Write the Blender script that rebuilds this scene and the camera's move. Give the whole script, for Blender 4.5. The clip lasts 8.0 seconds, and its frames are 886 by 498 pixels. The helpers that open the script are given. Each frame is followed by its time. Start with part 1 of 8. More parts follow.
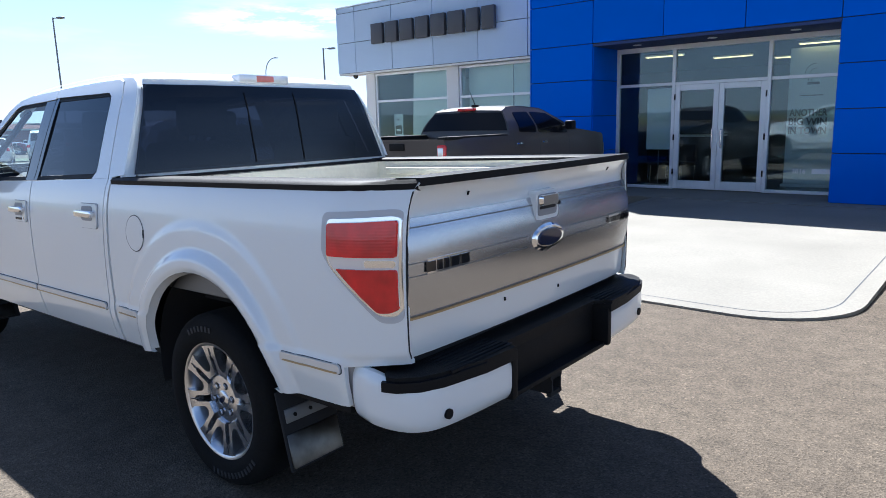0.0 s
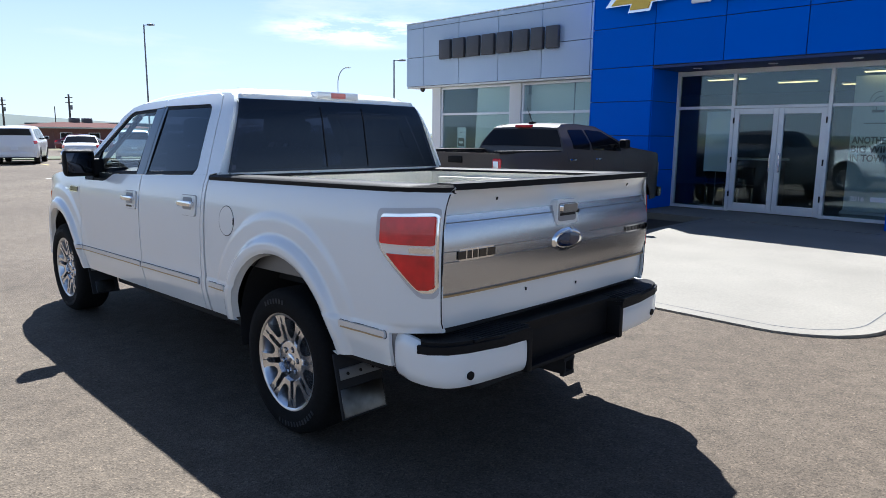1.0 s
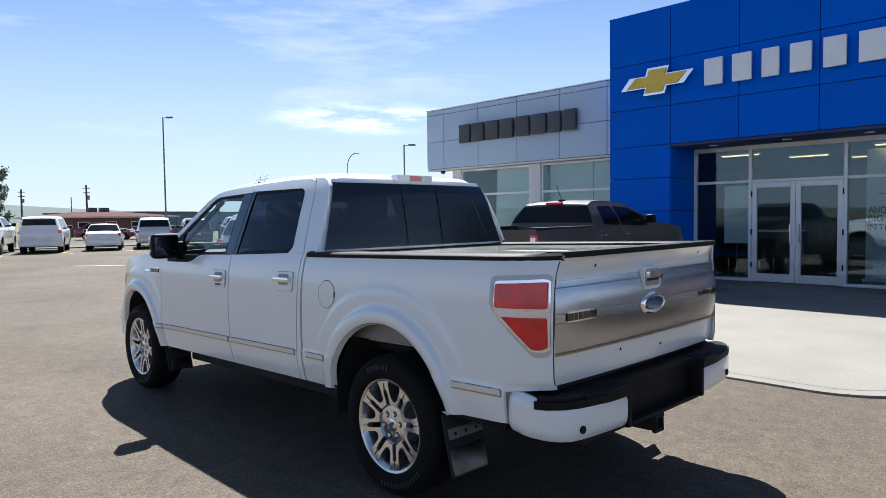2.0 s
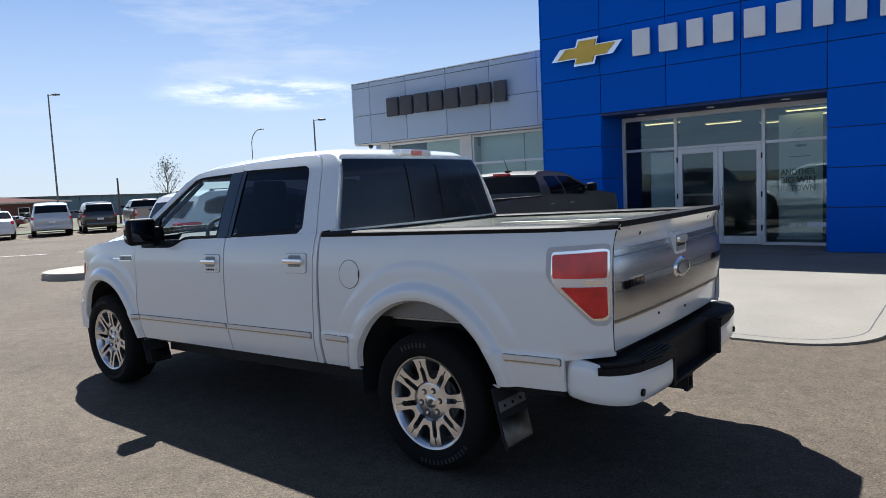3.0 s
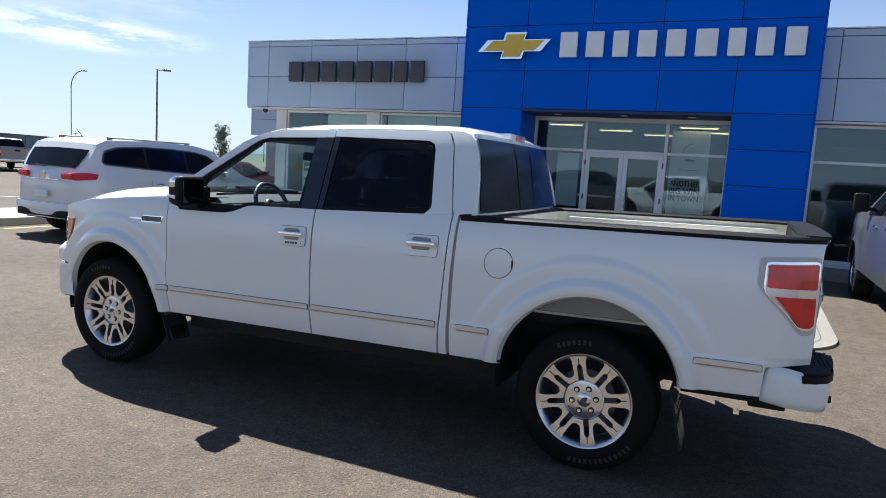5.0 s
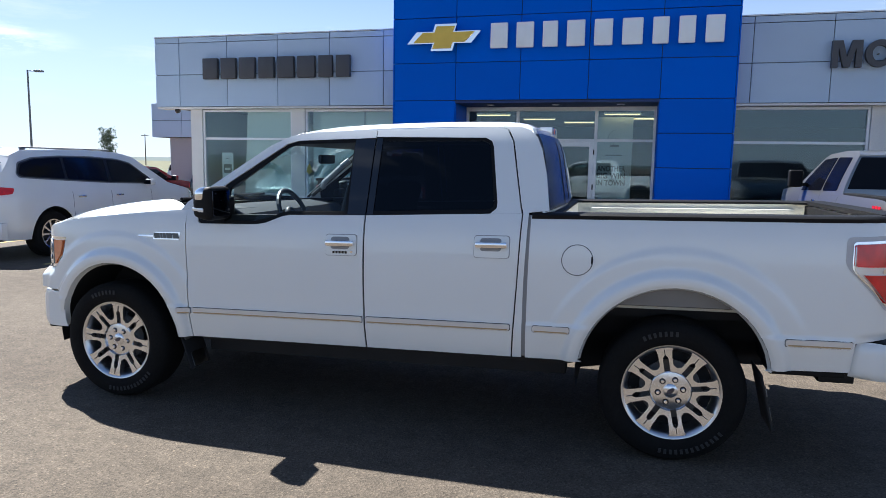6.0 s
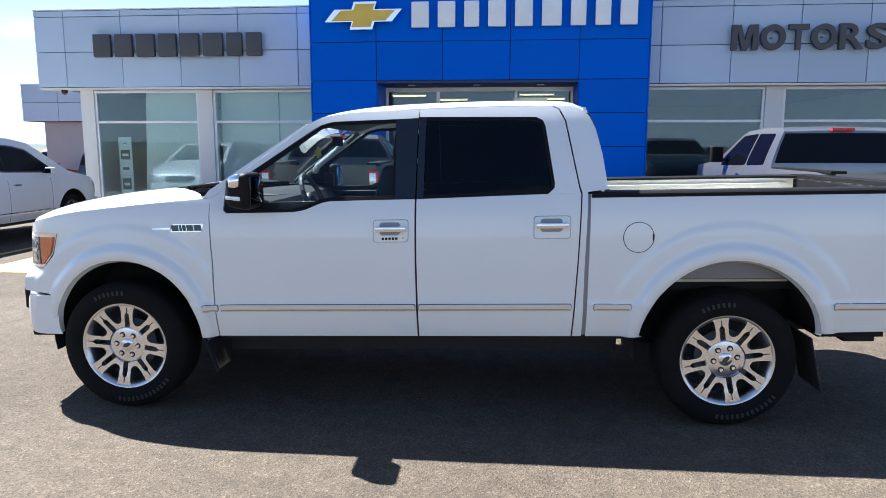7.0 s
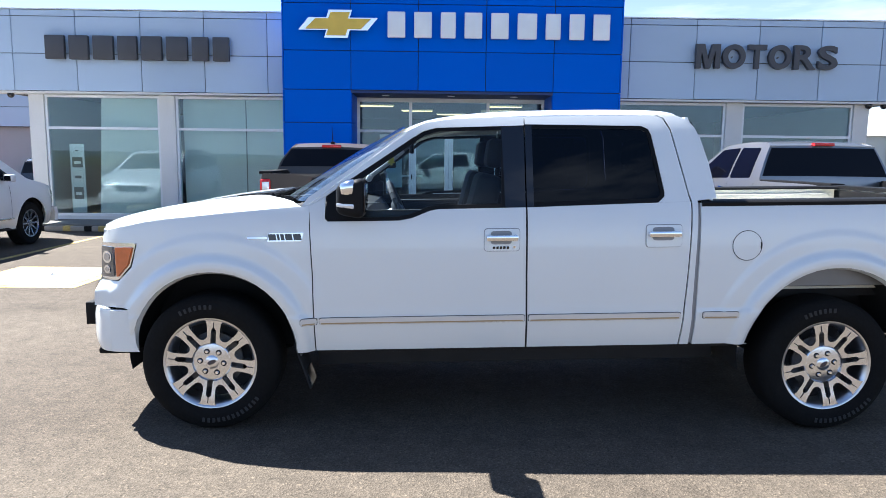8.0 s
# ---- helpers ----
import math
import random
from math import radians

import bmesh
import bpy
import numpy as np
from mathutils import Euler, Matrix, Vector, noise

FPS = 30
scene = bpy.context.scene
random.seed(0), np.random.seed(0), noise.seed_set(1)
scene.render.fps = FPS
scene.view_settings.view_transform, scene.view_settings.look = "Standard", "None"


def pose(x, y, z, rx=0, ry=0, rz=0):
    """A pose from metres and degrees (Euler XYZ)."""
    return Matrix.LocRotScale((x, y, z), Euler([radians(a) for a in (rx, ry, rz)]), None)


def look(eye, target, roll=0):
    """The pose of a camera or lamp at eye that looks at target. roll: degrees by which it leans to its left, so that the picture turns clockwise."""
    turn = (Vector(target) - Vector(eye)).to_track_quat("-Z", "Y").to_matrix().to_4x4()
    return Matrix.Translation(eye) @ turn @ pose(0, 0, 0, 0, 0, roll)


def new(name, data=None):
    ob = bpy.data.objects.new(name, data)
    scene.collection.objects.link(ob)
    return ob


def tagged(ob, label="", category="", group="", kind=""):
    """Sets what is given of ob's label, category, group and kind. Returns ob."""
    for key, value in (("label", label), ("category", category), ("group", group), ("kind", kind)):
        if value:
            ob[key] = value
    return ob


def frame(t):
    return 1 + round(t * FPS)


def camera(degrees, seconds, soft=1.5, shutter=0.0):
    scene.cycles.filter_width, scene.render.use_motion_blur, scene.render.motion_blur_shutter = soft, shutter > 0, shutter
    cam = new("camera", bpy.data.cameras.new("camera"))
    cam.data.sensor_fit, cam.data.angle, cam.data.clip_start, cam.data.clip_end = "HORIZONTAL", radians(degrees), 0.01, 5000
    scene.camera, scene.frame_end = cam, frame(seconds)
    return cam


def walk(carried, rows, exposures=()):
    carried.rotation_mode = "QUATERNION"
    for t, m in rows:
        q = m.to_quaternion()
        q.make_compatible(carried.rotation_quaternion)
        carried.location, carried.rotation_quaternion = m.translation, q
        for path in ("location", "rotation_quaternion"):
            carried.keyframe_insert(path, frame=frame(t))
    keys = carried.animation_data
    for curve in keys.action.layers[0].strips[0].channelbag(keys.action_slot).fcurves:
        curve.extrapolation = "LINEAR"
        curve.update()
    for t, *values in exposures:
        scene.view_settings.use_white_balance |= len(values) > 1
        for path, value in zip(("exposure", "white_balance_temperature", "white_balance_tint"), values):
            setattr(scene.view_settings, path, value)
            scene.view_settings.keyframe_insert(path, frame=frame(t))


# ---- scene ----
cam = camera(66.0, 8.0, soft=0.6)
PATH = [
    (0, (-0.019, 0.203, 1.615), (-1.301, 1.694, 1.251), -1.5),
    (0.5, (0.257, 0.004, 1.618), (-1.071, 1.463, 1.294), -0.55),
    (1, (0.457, -0.148, 1.634), (-0.957, 1.228, 1.306), 0.6),
    (1.5, (0.42, -0.434, 1.62), (-1.032, 0.933, 1.49), 4.1),
    (1.7, (0.413, -0.56, 1.6), (-1.086, 0.758, 1.5), 1.0),
    (2.8, (-0.099, -1.059, 1.645), (-1.364, 0.481, 1.475), -3.3),
    (3, (-0.211, -1.168, 1.631), (-1.456, 0.387, 1.452), -2.6),
    (3.5, (-0.539, -1.446, 1.648), (-1.658, 0.193, 1.399), 0.5),
    (4, (-0.974, -1.651, 1.657), (-2.045, 0.018, 1.395), -1.5),
    (4.5, (-1.425, -1.837, 1.652), (-2.365, -0.089, 1.403), -0.6),
    (4.7, (-1.633, -1.9, 1.653), (-2.522, -0.125, 1.412), 2.4),
    (5.8, (-2.766, -2.177, 1.669), (-3.369, -0.285, 1.434), 0.6),
    (6, (-2.963, -2.185, 1.653), (-3.49, -0.271, 1.408), 1.0),
    (6.5, (-3.499, -2.221, 1.652), (-3.861, -0.273, 1.379), 0.5),
    (7, (-3.996, -2.264, 1.638), (-4.182, -0.295, 1.344), 0.1),
    (7.5, (-4.521, -2.246, 1.618), (-4.591, -0.266, 1.347), 0.1),
    (8, (-5.064, -2.222, 1.602), (-5.039, -0.239, 1.344), 0.7),
]
walk(cam, [(t, look(eye, target, roll)) for t, eye, target, roll in PATH],
     exposures=((0, 1.80, 5610, 9.5), (0.5, 1.77, 5620, 9.5), (1, 1.58, 5710, 9.5), (1.5, 1.55, 5820, 9.5), (3, 1.23, 5940, 9.5), (4.5, 1.36, 5930, 9.5), (5.8, 1.55, 5870, 9.5), (6.5, 1.80, 5860, 9.5), (7, 1.97, 5860, 9.5), (7.5, 2.11, 5830, 9.5), (8, 2.13, 5800, 9.5)))

# ---- world, sun, exposure ----
SUN_DIR = Vector((-0.63, 0.43, 1.0)).normalized()
world = bpy.data.worlds.new("sky")
scene.world = world
world.use_nodes = True
wt = world.node_tree
wt.nodes.clear()
w_out = wt.nodes.new("ShaderNodeOutputWorld")
w_bg = wt.nodes.new("ShaderNodeBackground")
w_sky = wt.nodes.new("ShaderNodeTexSky")
w_sky.sky_type = "NISHITA"
w_sky.sun_disc = False
w_sky.sun_elevation = math.asin(SUN_DIR.z)
w_sky.sun_rotation = math.atan2(SUN_DIR.x, SUN_DIR.y) % (2 * math.pi)
w_sky.altitude = 950.0
w_sky.air_density, w_sky.dust_density, w_sky.ozone_density = 0.85, 0.35, 2.5
w_bg.inputs["Strength"].default_value = 0.05
# thin streaks of high cloud
w_geo = wt.nodes.new("ShaderNodeTexCoord")
w_map = wt.nodes.new("ShaderNodeMapping")
w_map.inputs["Scale"].default_value = (1.0, 1.0, 6.0)
w_n = wt.nodes.new("ShaderNodeTexNoise")
w_n.inputs["Scale"].default_value = 2.6
w_n.inputs["Detail"].default_value = 7.0
w_n.inputs["Roughness"].default_value = 0.62
w_ramp = wt.nodes.new("ShaderNodeValToRGB")
w_ramp.color_ramp.elements[0].position = 0.55
w_ramp.color_ramp.elements[1].position = 0.80
w_mix = wt.nodes.new("ShaderNodeMix")
w_mix.data_type = "RGBA"
w_mix.inputs["B"].default_value = (8.0, 8.1, 8.2, 1)
w_mul = wt.nodes.new("ShaderNodeMath")
w_mul.operation = "MULTIPLY"
w_mul.inputs[1].default_value = 0.7
wt.links.new(w_geo.outputs["Generated"], w_map.inputs["Vector"])
wt.links.new(w_map.outputs["Vector"], w_n.inputs["Vector"])
wt.links.new(w_n.outputs["Fac"], w_ramp.inputs["Fac"])
wt.links.new(w_ramp.outputs["Color"], w_mul.inputs[0])
wt.links.new(w_mul.outputs[0], w_mix.inputs["Factor"])
wt.links.new(w_sky.outputs["Color"], w_mix.inputs["A"])
# pale haze towards the horizon
w_sep = wt.nodes.new("ShaderNodeSeparateXYZ")
w_haze = wt.nodes.new("ShaderNodeMapRange")
w_haze.interpolation_type = "SMOOTHSTEP"
w_haze.inputs["From Min"].default_value, w_haze.inputs["From Max"].default_value = -0.02, 0.36
w_haze.inputs["To Min"].default_value, w_haze.inputs["To Max"].default_value = 0.78, 0.0
w_hmix = wt.nodes.new("ShaderNodeMix")
w_hmix.data_type = "RGBA"
w_hmix.inputs["B"].default_value = (5.75, 6.25, 7.0, 1)
wt.links.new(w_geo.outputs["Generated"], w_sep.inputs["Vector"])
wt.links.new(w_sep.outputs["Z"], w_haze.inputs["Value"])
wt.links.new(w_haze.outputs["Result"], w_hmix.inputs["Factor"])
wt.links.new(w_mix.outputs["Result"], w_hmix.inputs["A"])
# one bright torn wisp low in the north-west
w_sub = wt.nodes.new("ShaderNodeVectorMath")
w_sub.operation = "SUBTRACT"
w_sub.inputs[1].default_value = (-0.785, 0.605, 0.142)
w_str = wt.nodes.new("ShaderNodeVectorMath")
w_str.operation = "MULTIPLY"
w_str.inputs[1].default_value = (0.9, 0.9, 5.5)
w_len = wt.nodes.new("ShaderNodeVectorMath")
w_len.operation = "LENGTH"
w_mask = wt.nodes.new("ShaderNodeMapRange")
w_mask.interpolation_type = "SMOOTHSTEP"
w_mask.inputs["From Min"].default_value, w_mask.inputs["From Max"].default_value = 0.02, 0.16
w_mask.inputs["To Min"].default_value, w_mask.inputs["To Max"].default_value = 1.0, 0.0
w_map2 = wt.nodes.new("ShaderNodeMapping")
w_map2.inputs["Scale"].default_value = (1.0, 1.0, 5.0)
w_n2 = wt.nodes.new("ShaderNodeTexNoise")
w_n2.inputs["Scale"].default_value, w_n2.inputs["Detail"].default_value, w_n2.inputs["Roughness"].default_value = 11.0, 8.0, 0.66
w_torn = wt.nodes.new("ShaderNodeMapRange")
w_torn.inputs["From Min"].default_value, w_torn.inputs["From Max"].default_value = 0.40, 0.68
w_amt = wt.nodes.new("ShaderNodeMath")
w_amt.operation, w_amt.use_clamp = "MULTIPLY", True
w_wisp = wt.nodes.new("ShaderNodeMix")
w_wisp.data_type = "RGBA"
w_wisp.inputs["B"].default_value = (12.8, 12.4, 12.1, 1)
wt.links.new(w_geo.outputs["Generated"], w_sub.inputs[0])
wt.links.new(w_sub.outputs["Vector"], w_str.inputs[0])
wt.links.new(w_str.outputs["Vector"], w_len.inputs[0])
wt.links.new(w_len.outputs["Value"], w_mask.inputs["Value"])
wt.links.new(w_geo.outputs["Generated"], w_map2.inputs["Vector"])
wt.links.new(w_map2.outputs["Vector"], w_n2.inputs["Vector"])
wt.links.new(w_n2.outputs["Fac"], w_torn.inputs["Value"])
wt.links.new(w_torn.outputs["Result"], w_amt.inputs[0])
wt.links.new(w_mask.outputs["Result"], w_amt.inputs[1])
wt.links.new(w_amt.outputs["Value"], w_wisp.inputs["Factor"])
wt.links.new(w_hmix.outputs["Result"], w_wisp.inputs["A"])
wt.links.new(w_wisp.outputs["Result"], w_bg.inputs["Color"])
wt.links.new(w_bg.outputs["Background"], w_out.inputs["Surface"])

sun_data = bpy.data.lights.new("sun", "SUN")
sun_data.energy, sun_data.angle, sun_data.color = 5.0, radians(0.53), (1.0, 0.94, 0.85)
sun = new("sun", sun_data)
sun.matrix_world = look((-20, 14, 32), (-20 - SUN_DIR.x * 10, 14 - SUN_DIR.y * 10, 32 - SUN_DIR.z * 10))


# ---- materials ----
def mat(name, color, rough=0.5, metal=0.0, coat=0.0, grain=0.0, grain_scale=40.0, stain=0.0, stain_scale=1.5, bump=0.0,
        bump_scale=200.0, spec=0.5, per_object=0.0, emit=0.0, rough_var=0.0):
    """Principled surface with two scales of variation, a fine relief and a change from piece to piece."""
    m = bpy.data.materials.new(name)
    m.use_nodes = True
    nt = m.node_tree
    b = nt.nodes["Principled BSDF"]
    b.inputs["Roughness"].default_value, b.inputs["Metallic"].default_value = rough, metal
    b.inputs["Specular IOR Level"].default_value = spec
    b.inputs["Coat Weight"].default_value, b.inputs["Coat Roughness"].default_value = coat, 0.03
    col = (*color, 1)
    b.inputs["Base Color"].default_value = col
    if emit:
        b.inputs["Emission Color"].default_value, b.inputs["Emission Strength"].default_value = col, emit
    tc = nt.nodes.new("ShaderNodeTexCoord")

    def noise_node(scale, detail):
        n = nt.nodes.new("ShaderNodeTexNoise")
        n.inputs["Scale"].default_value, n.inputs["Detail"].default_value = scale, detail
        nt.links.new(tc.outputs["Object"], n.inputs["Vector"])
        return n
    last = None

    def vary(value, amount):
        nonlocal last
        r = nt.nodes.new("ShaderNodeMapRange")
        r.inputs["From Min"].default_value, r.inputs["From Max"].default_value = 0.25, 0.75
        r.inputs["To Min"].default_value, r.inputs["To Max"].default_value = 1 - amount, 1 + amount
        nt.links.new(value, r.inputs["Value"])
        x = nt.nodes.new("ShaderNodeVectorMath")
        x.operation = "SCALE"
        if last is None:
            x.inputs[0].default_value = color
        else:
            nt.links.new(last, x.inputs[0])
        nt.links.new(r.outputs["Result"], x.inputs["Scale"])
        last = x.outputs["Vector"]
    if grain:
        vary(noise_node(grain_scale, 3).outputs["Fac"], grain)
    if stain:
        n = noise_node(stain_scale, 5)
        vary(n.outputs["Fac"], stain)
    if per_object:
        vary(nt.nodes.new("ShaderNodeObjectInfo").outputs["Random"], per_object)
    if last is not None:
        nt.links.new(last, b.inputs["Base Color"])
    if rough_var:
        r = nt.nodes.new("ShaderNodeMapRange")
        r.inputs["From Min"].default_value, r.inputs["From Max"].default_value = 0.3, 0.7
        r.inputs["To Min"].default_value, r.inputs["To Max"].default_value = max(0.02, rough - rough_var), rough + rough_var
        nt.links.new(noise_node(stain_scale * 2.3, 4).outputs["Fac"], r.inputs["Value"])
        nt.links.new(r.outputs["Result"], b.inputs["Roughness"])
    if bump:
        bp = nt.nodes.new("ShaderNodeBump")
        bp.inputs["Strength"].default_value, bp.inputs["Distance"].default_value = bump, 0.004
        nt.links.new(noise_node(bump_scale, 4).outputs["Fac"], bp.inputs["Height"])
        nt.links.new(bp.outputs["Normal"], b.inputs["Normal"])
    return m


def glass(name, tint, gloss=0.08, rough=0.0, steep=0.9, sheen=(1.0, 1.0, 1.0)):
    """A clear or tinted pane: what lies behind it is seen through the tint, and it mirrors more at a glance."""
    m = bpy.data.materials.new(name)
    m.use_nodes = True
    nt = m.node_tree
    nt.nodes.clear()
    out = nt.nodes.new("ShaderNodeOutputMaterial")
    tr = nt.nodes.new("ShaderNodeBsdfTransparent")
    tr.inputs["Color"].default_value = (*tint, 1)
    gl = nt.nodes.new("ShaderNodeBsdfGlossy")
    gl.inputs["Roughness"].default_value = rough
    gl.inputs["Color"].default_value = (*sheen, 1)
    lw = nt.nodes.new("ShaderNodeLayerWeight")
    lw.inputs["Blend"].default_value = 0.5
    po = nt.nodes.new("ShaderNodeMath")
    po.operation = "POWER"
    po.inputs[1].default_value = 5.0
    fr = nt.nodes.new("ShaderNodeMath")
    fr.operation = "MULTIPLY"
    fr.inputs[1].default_value = steep
    nt.links.new(lw.outputs["Facing"], po.inputs[0])
    nt.links.new(po.outputs["Value"], fr.inputs[0])
    add = nt.nodes.new("ShaderNodeMath")
    add.operation, add.use_clamp = "ADD", True
    add.inputs[1].default_value = gloss
    mix = nt.nodes.new("ShaderNodeMixShader")
    nt.links.new(fr.outputs["Value"], add.inputs[0])
    nt.links.new(add.outputs[0], mix.inputs["Fac"])
    nt.links.new(tr.outputs["BSDF"], mix.inputs[1])
    nt.links.new(gl.outputs["BSDF"], mix.inputs[2])
    nt.links.new(mix.outputs["Shader"], out.inputs["Surface"])
    return m


def ground_material():
    """Worn asphalt with pale grit on the lot, dry grass and fields past it."""
    m = bpy.data.materials.new("asphalt_and_fields")
    m.use_nodes = True
    nt = m.node_tree
    b = nt.nodes["Principled BSDF"]
    b.inputs["Roughness"].default_value = 0.78
    b.inputs["Specular IOR Level"].default_value = 0.12
    geo = nt.nodes.new("ShaderNodeNewGeometry")

    def n(scale, detail=4, rough=0.5):
        x = nt.nodes.new("ShaderNodeTexNoise")
        x.inputs["Scale"].default_value, x.inputs["Detail"].default_value, x.inputs["Roughness"].default_value = scale, detail, rough
        nt.links.new(geo.outputs["Position"], x.inputs["Vector"])
        return x.outputs["Fac"]

    def ramp(fac, a, ca, c, cc):
        r = nt.nodes.new("ShaderNodeValToRGB")
        r.color_ramp.elements[0].position, r.color_ramp.elements[1].position = a, c
        r.color_ramp.elements[0].color, r.color_ramp.elements[1].color = (*ca, 1), (*cc, 1)
        nt.links.new(fac, r.inputs["Fac"])
        return r.outputs["Color"]

    def mixed(kind, fac, a, c):
        x = nt.nodes.new("ShaderNodeMix")
        x.data_type, x.blend_type = "RGBA", kind
        if isinstance(fac, float):
            x.inputs["Factor"].default_value = fac
        else:
            nt.links.new(fac, x.inputs["Factor"])
        nt.links.new(a, x.inputs["A"])
        nt.links.new(c, x.inputs["B"])
        return x.outputs["Result"]
    large = ramp(n(0.35, 5), 0.35, (0.079, 0.065, 0.051), 0.65, (0.105, 0.088, 0.069))
    mid = ramp(n(7.0, 5), 0.3, (0.82, 0.82, 0.82), 0.7, (1.12, 1.11, 1.10))
    asphalt = mixed("MULTIPLY", 1.0, large, mid)
    v = nt.nodes.new("ShaderNodeTexVoronoi")
    v.inputs["Scale"].default_value = 105.0
    nt.links.new(geo.outputs["Position"], v.inputs["Vector"])
    grit = ramp(v.outputs["Color"], 0.05, (0.62, 0.61, 0.60), 0.95, (1.45, 1.42, 1.38))
    asphalt = mixed("MULTIPLY", 0.85, asphalt, grit)
    s = nt.nodes.new("ShaderNodeTexVoronoi")
    s.inputs["Scale"].default_value = 95.0
    nt.links.new(geo.outputs["Position"], s.inputs["Vector"])
    sep = nt.nodes.new("ShaderNodeSeparateColor")
    nt.links.new(s.outputs["Color"], sep.inputs["Color"])
    asphalt = mixed("MULTIPLY", 1.0, asphalt, ramp(sep.outputs["Red"], 0.90, (1, 1, 1), 0.97, (1.45, 1.42, 1.37)))
    asphalt = mixed("MULTIPLY", 1.0, asphalt, ramp(sep.outputs["Green"], 0.04, (0.72, 0.72, 0.72), 0.12, (1, 1, 1)))
    oil = ramp(n(0.9, 3), 0.62, (1, 1, 1), 0.78, (0.72, 0.72, 0.72))
    asphalt = mixed("MULTIPLY", 1.0, asphalt, oil)
    field = ramp(n(0.05, 6), 0.35, (0.085, 0.095, 0.045), 0.65, (0.14, 0.125, 0.075))
    # the lot reaches about 52 m to the west, and fields lie beyond
    sx = nt.nodes.new("ShaderNodeSeparateXYZ")
    nt.links.new(geo.outputs["Position"], sx.inputs["Vector"])
    west = nt.nodes.new("ShaderNodeMath")
    west.operation = "MULTIPLY"
    west.inputs[1].default_value = -1.0
    nt.links.new(sx.outputs["X"], west.inputs[0])
    d = nt.nodes.new("ShaderNodeMath")
    d.operation = "MAXIMUM"
    nt.links.new(west.outputs["Value"], d.inputs[0])
    nt.links.new(sx.outputs["Y"], d.inputs[1])
    far = nt.nodes.new("ShaderNodeMapRange")
    far.inputs["From Min"].default_value, far.inputs["From Max"].default_value = 66.0, 68.0
    nt.links.new(d.outputs["Value"], far.inputs["Value"])
    col = mixed("MIX", far.outputs["Result"], asphalt, field)
    nt.links.new(col, b.inputs["Base Color"])
    bp = nt.nodes.new("ShaderNodeBump")
    bp.inputs["Strength"].default_value, bp.inputs["Distance"].default_value = 0.6, 0.006
    nt.links.new(v.outputs["Distance"], bp.inputs["Height"])
    nt.links.new(bp.outputs["Normal"], b.inputs["Normal"])
    return m


M_ground = ground_material()
M_concrete = mat("concrete", (0.198, 0.186, 0.161), 0.9, grain=0.10, grain_scale=45, stain=0.14, stain_scale=0.8, bump=0.35, bump_scale=160, spec=0.3)
M_curb = mat("kerb_concrete", (0.30, 0.28, 0.25), 0.9, grain=0.08, grain_scale=50, stain=0.12, stain_scale=2.0, bump=0.4, spec=0.3)
M_yellow_line = mat("worn_yellow_paint", (0.46, 0.34, 0.11), 0.85, grain=0.2, grain_scale=30, stain=0.2, stain_scale=5)
M_white_line = mat("worn_white_paint", (0.45, 0.44, 0.42), 0.85, grain=0.18, grain_scale=30, stain=0.2, stain_scale=5)
M_blue_line = mat("worn_pale_blue_paint", (0.22, 0.28, 0.36), 0.85, grain=0.2, grain_scale=25, stain=0.25, stain_scale=4)
M_blue = mat("blue_metal_panel", (0.0002, 0.109, 0.61), 0.50, spec=0.13, coat=0.0, stain=0.04, stain_scale=0.8, per_object=0.04, rough_var=0.05)
M_grey = mat("light_grey_metal_panel", (0.43, 0.535, 0.668), 0.45, metal=0.0, spec=0.35, stain=0.03, stain_scale=0.8, per_object=0.035, rough_var=0.06)
M_joint = mat("dark_joint_sealant", (0.05, 0.055, 0.065), 0.8)
M_render = mat("off_white_wall", (0.66, 0.655, 0.635), 0.8, grain=0.04, grain_scale=30, stain=0.05, stain_scale=1.2, bump=0.15)
M_annex = mat("grey_stucco_wall", (0.40, 0.41, 0.42), 0.9, spec=0.2, grain=0.05, grain_scale=25, stain=0.06, stain_scale=1.0)
M_alu = mat("white_aluminium", (0.72, 0.73, 0.74), 0.38, metal=0.2, stain=0.03, stain_scale=3)
M_sign_dark = mat("dark_grey_sign_metal", (0.055, 0.055, 0.062), 0.45, stain=0.06, stain_scale=4)
M_sign_white = mat("white_sign_acrylic", (0.80, 0.82, 0.84), 0.3, stain=0.03, stain_scale=4)
M_gold = mat("gold_emblem", (0.62, 0.40, 0.07), 0.28, metal=0.6, stain=0.08, stain_scale=4)
M_chrome = mat("chrome", (0.82, 0.82, 0.83), 0.08, metal=1.0)
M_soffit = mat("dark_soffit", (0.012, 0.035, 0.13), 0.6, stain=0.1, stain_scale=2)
# Showroom interior colours are darkened to stand for the dim room behind glass.
M_showroom_floor = mat("darkened_showroom_tile", (0.12, 0.125, 0.13), 0.25, stain=0.08, stain_scale=2)
M_showroom_wall = mat("darkened_showroom_wall", (0.055, 0.085, 0.122), 0.8, stain=0.05)
M_showroom_ceiling = mat("darkened_showroom_ceiling", (0.085, 0.12, 0.155), 0.8, stain=0.05)
M_strip = mat("warm_strip_lamp", (1.0, 0.80, 0.36), 0.5, emit=0.7)
M_poster = mat("pale_poster", (0.74, 0.80, 0.82), 0.6, stain=0.05, stain_scale=2)
M_poster_text = mat("grey_poster_print", (0.12, 0.13, 0.14), 0.6)
M_screen = mat("pale_display_board", (0.76, 0.79, 0.74), 0.7, stain=0.06, stain_scale=1.2)
M_window = glass("showroom_glass", (0.81, 0.875, 0.865), 0.06, sheen=(0.74, 0.89, 1.0))
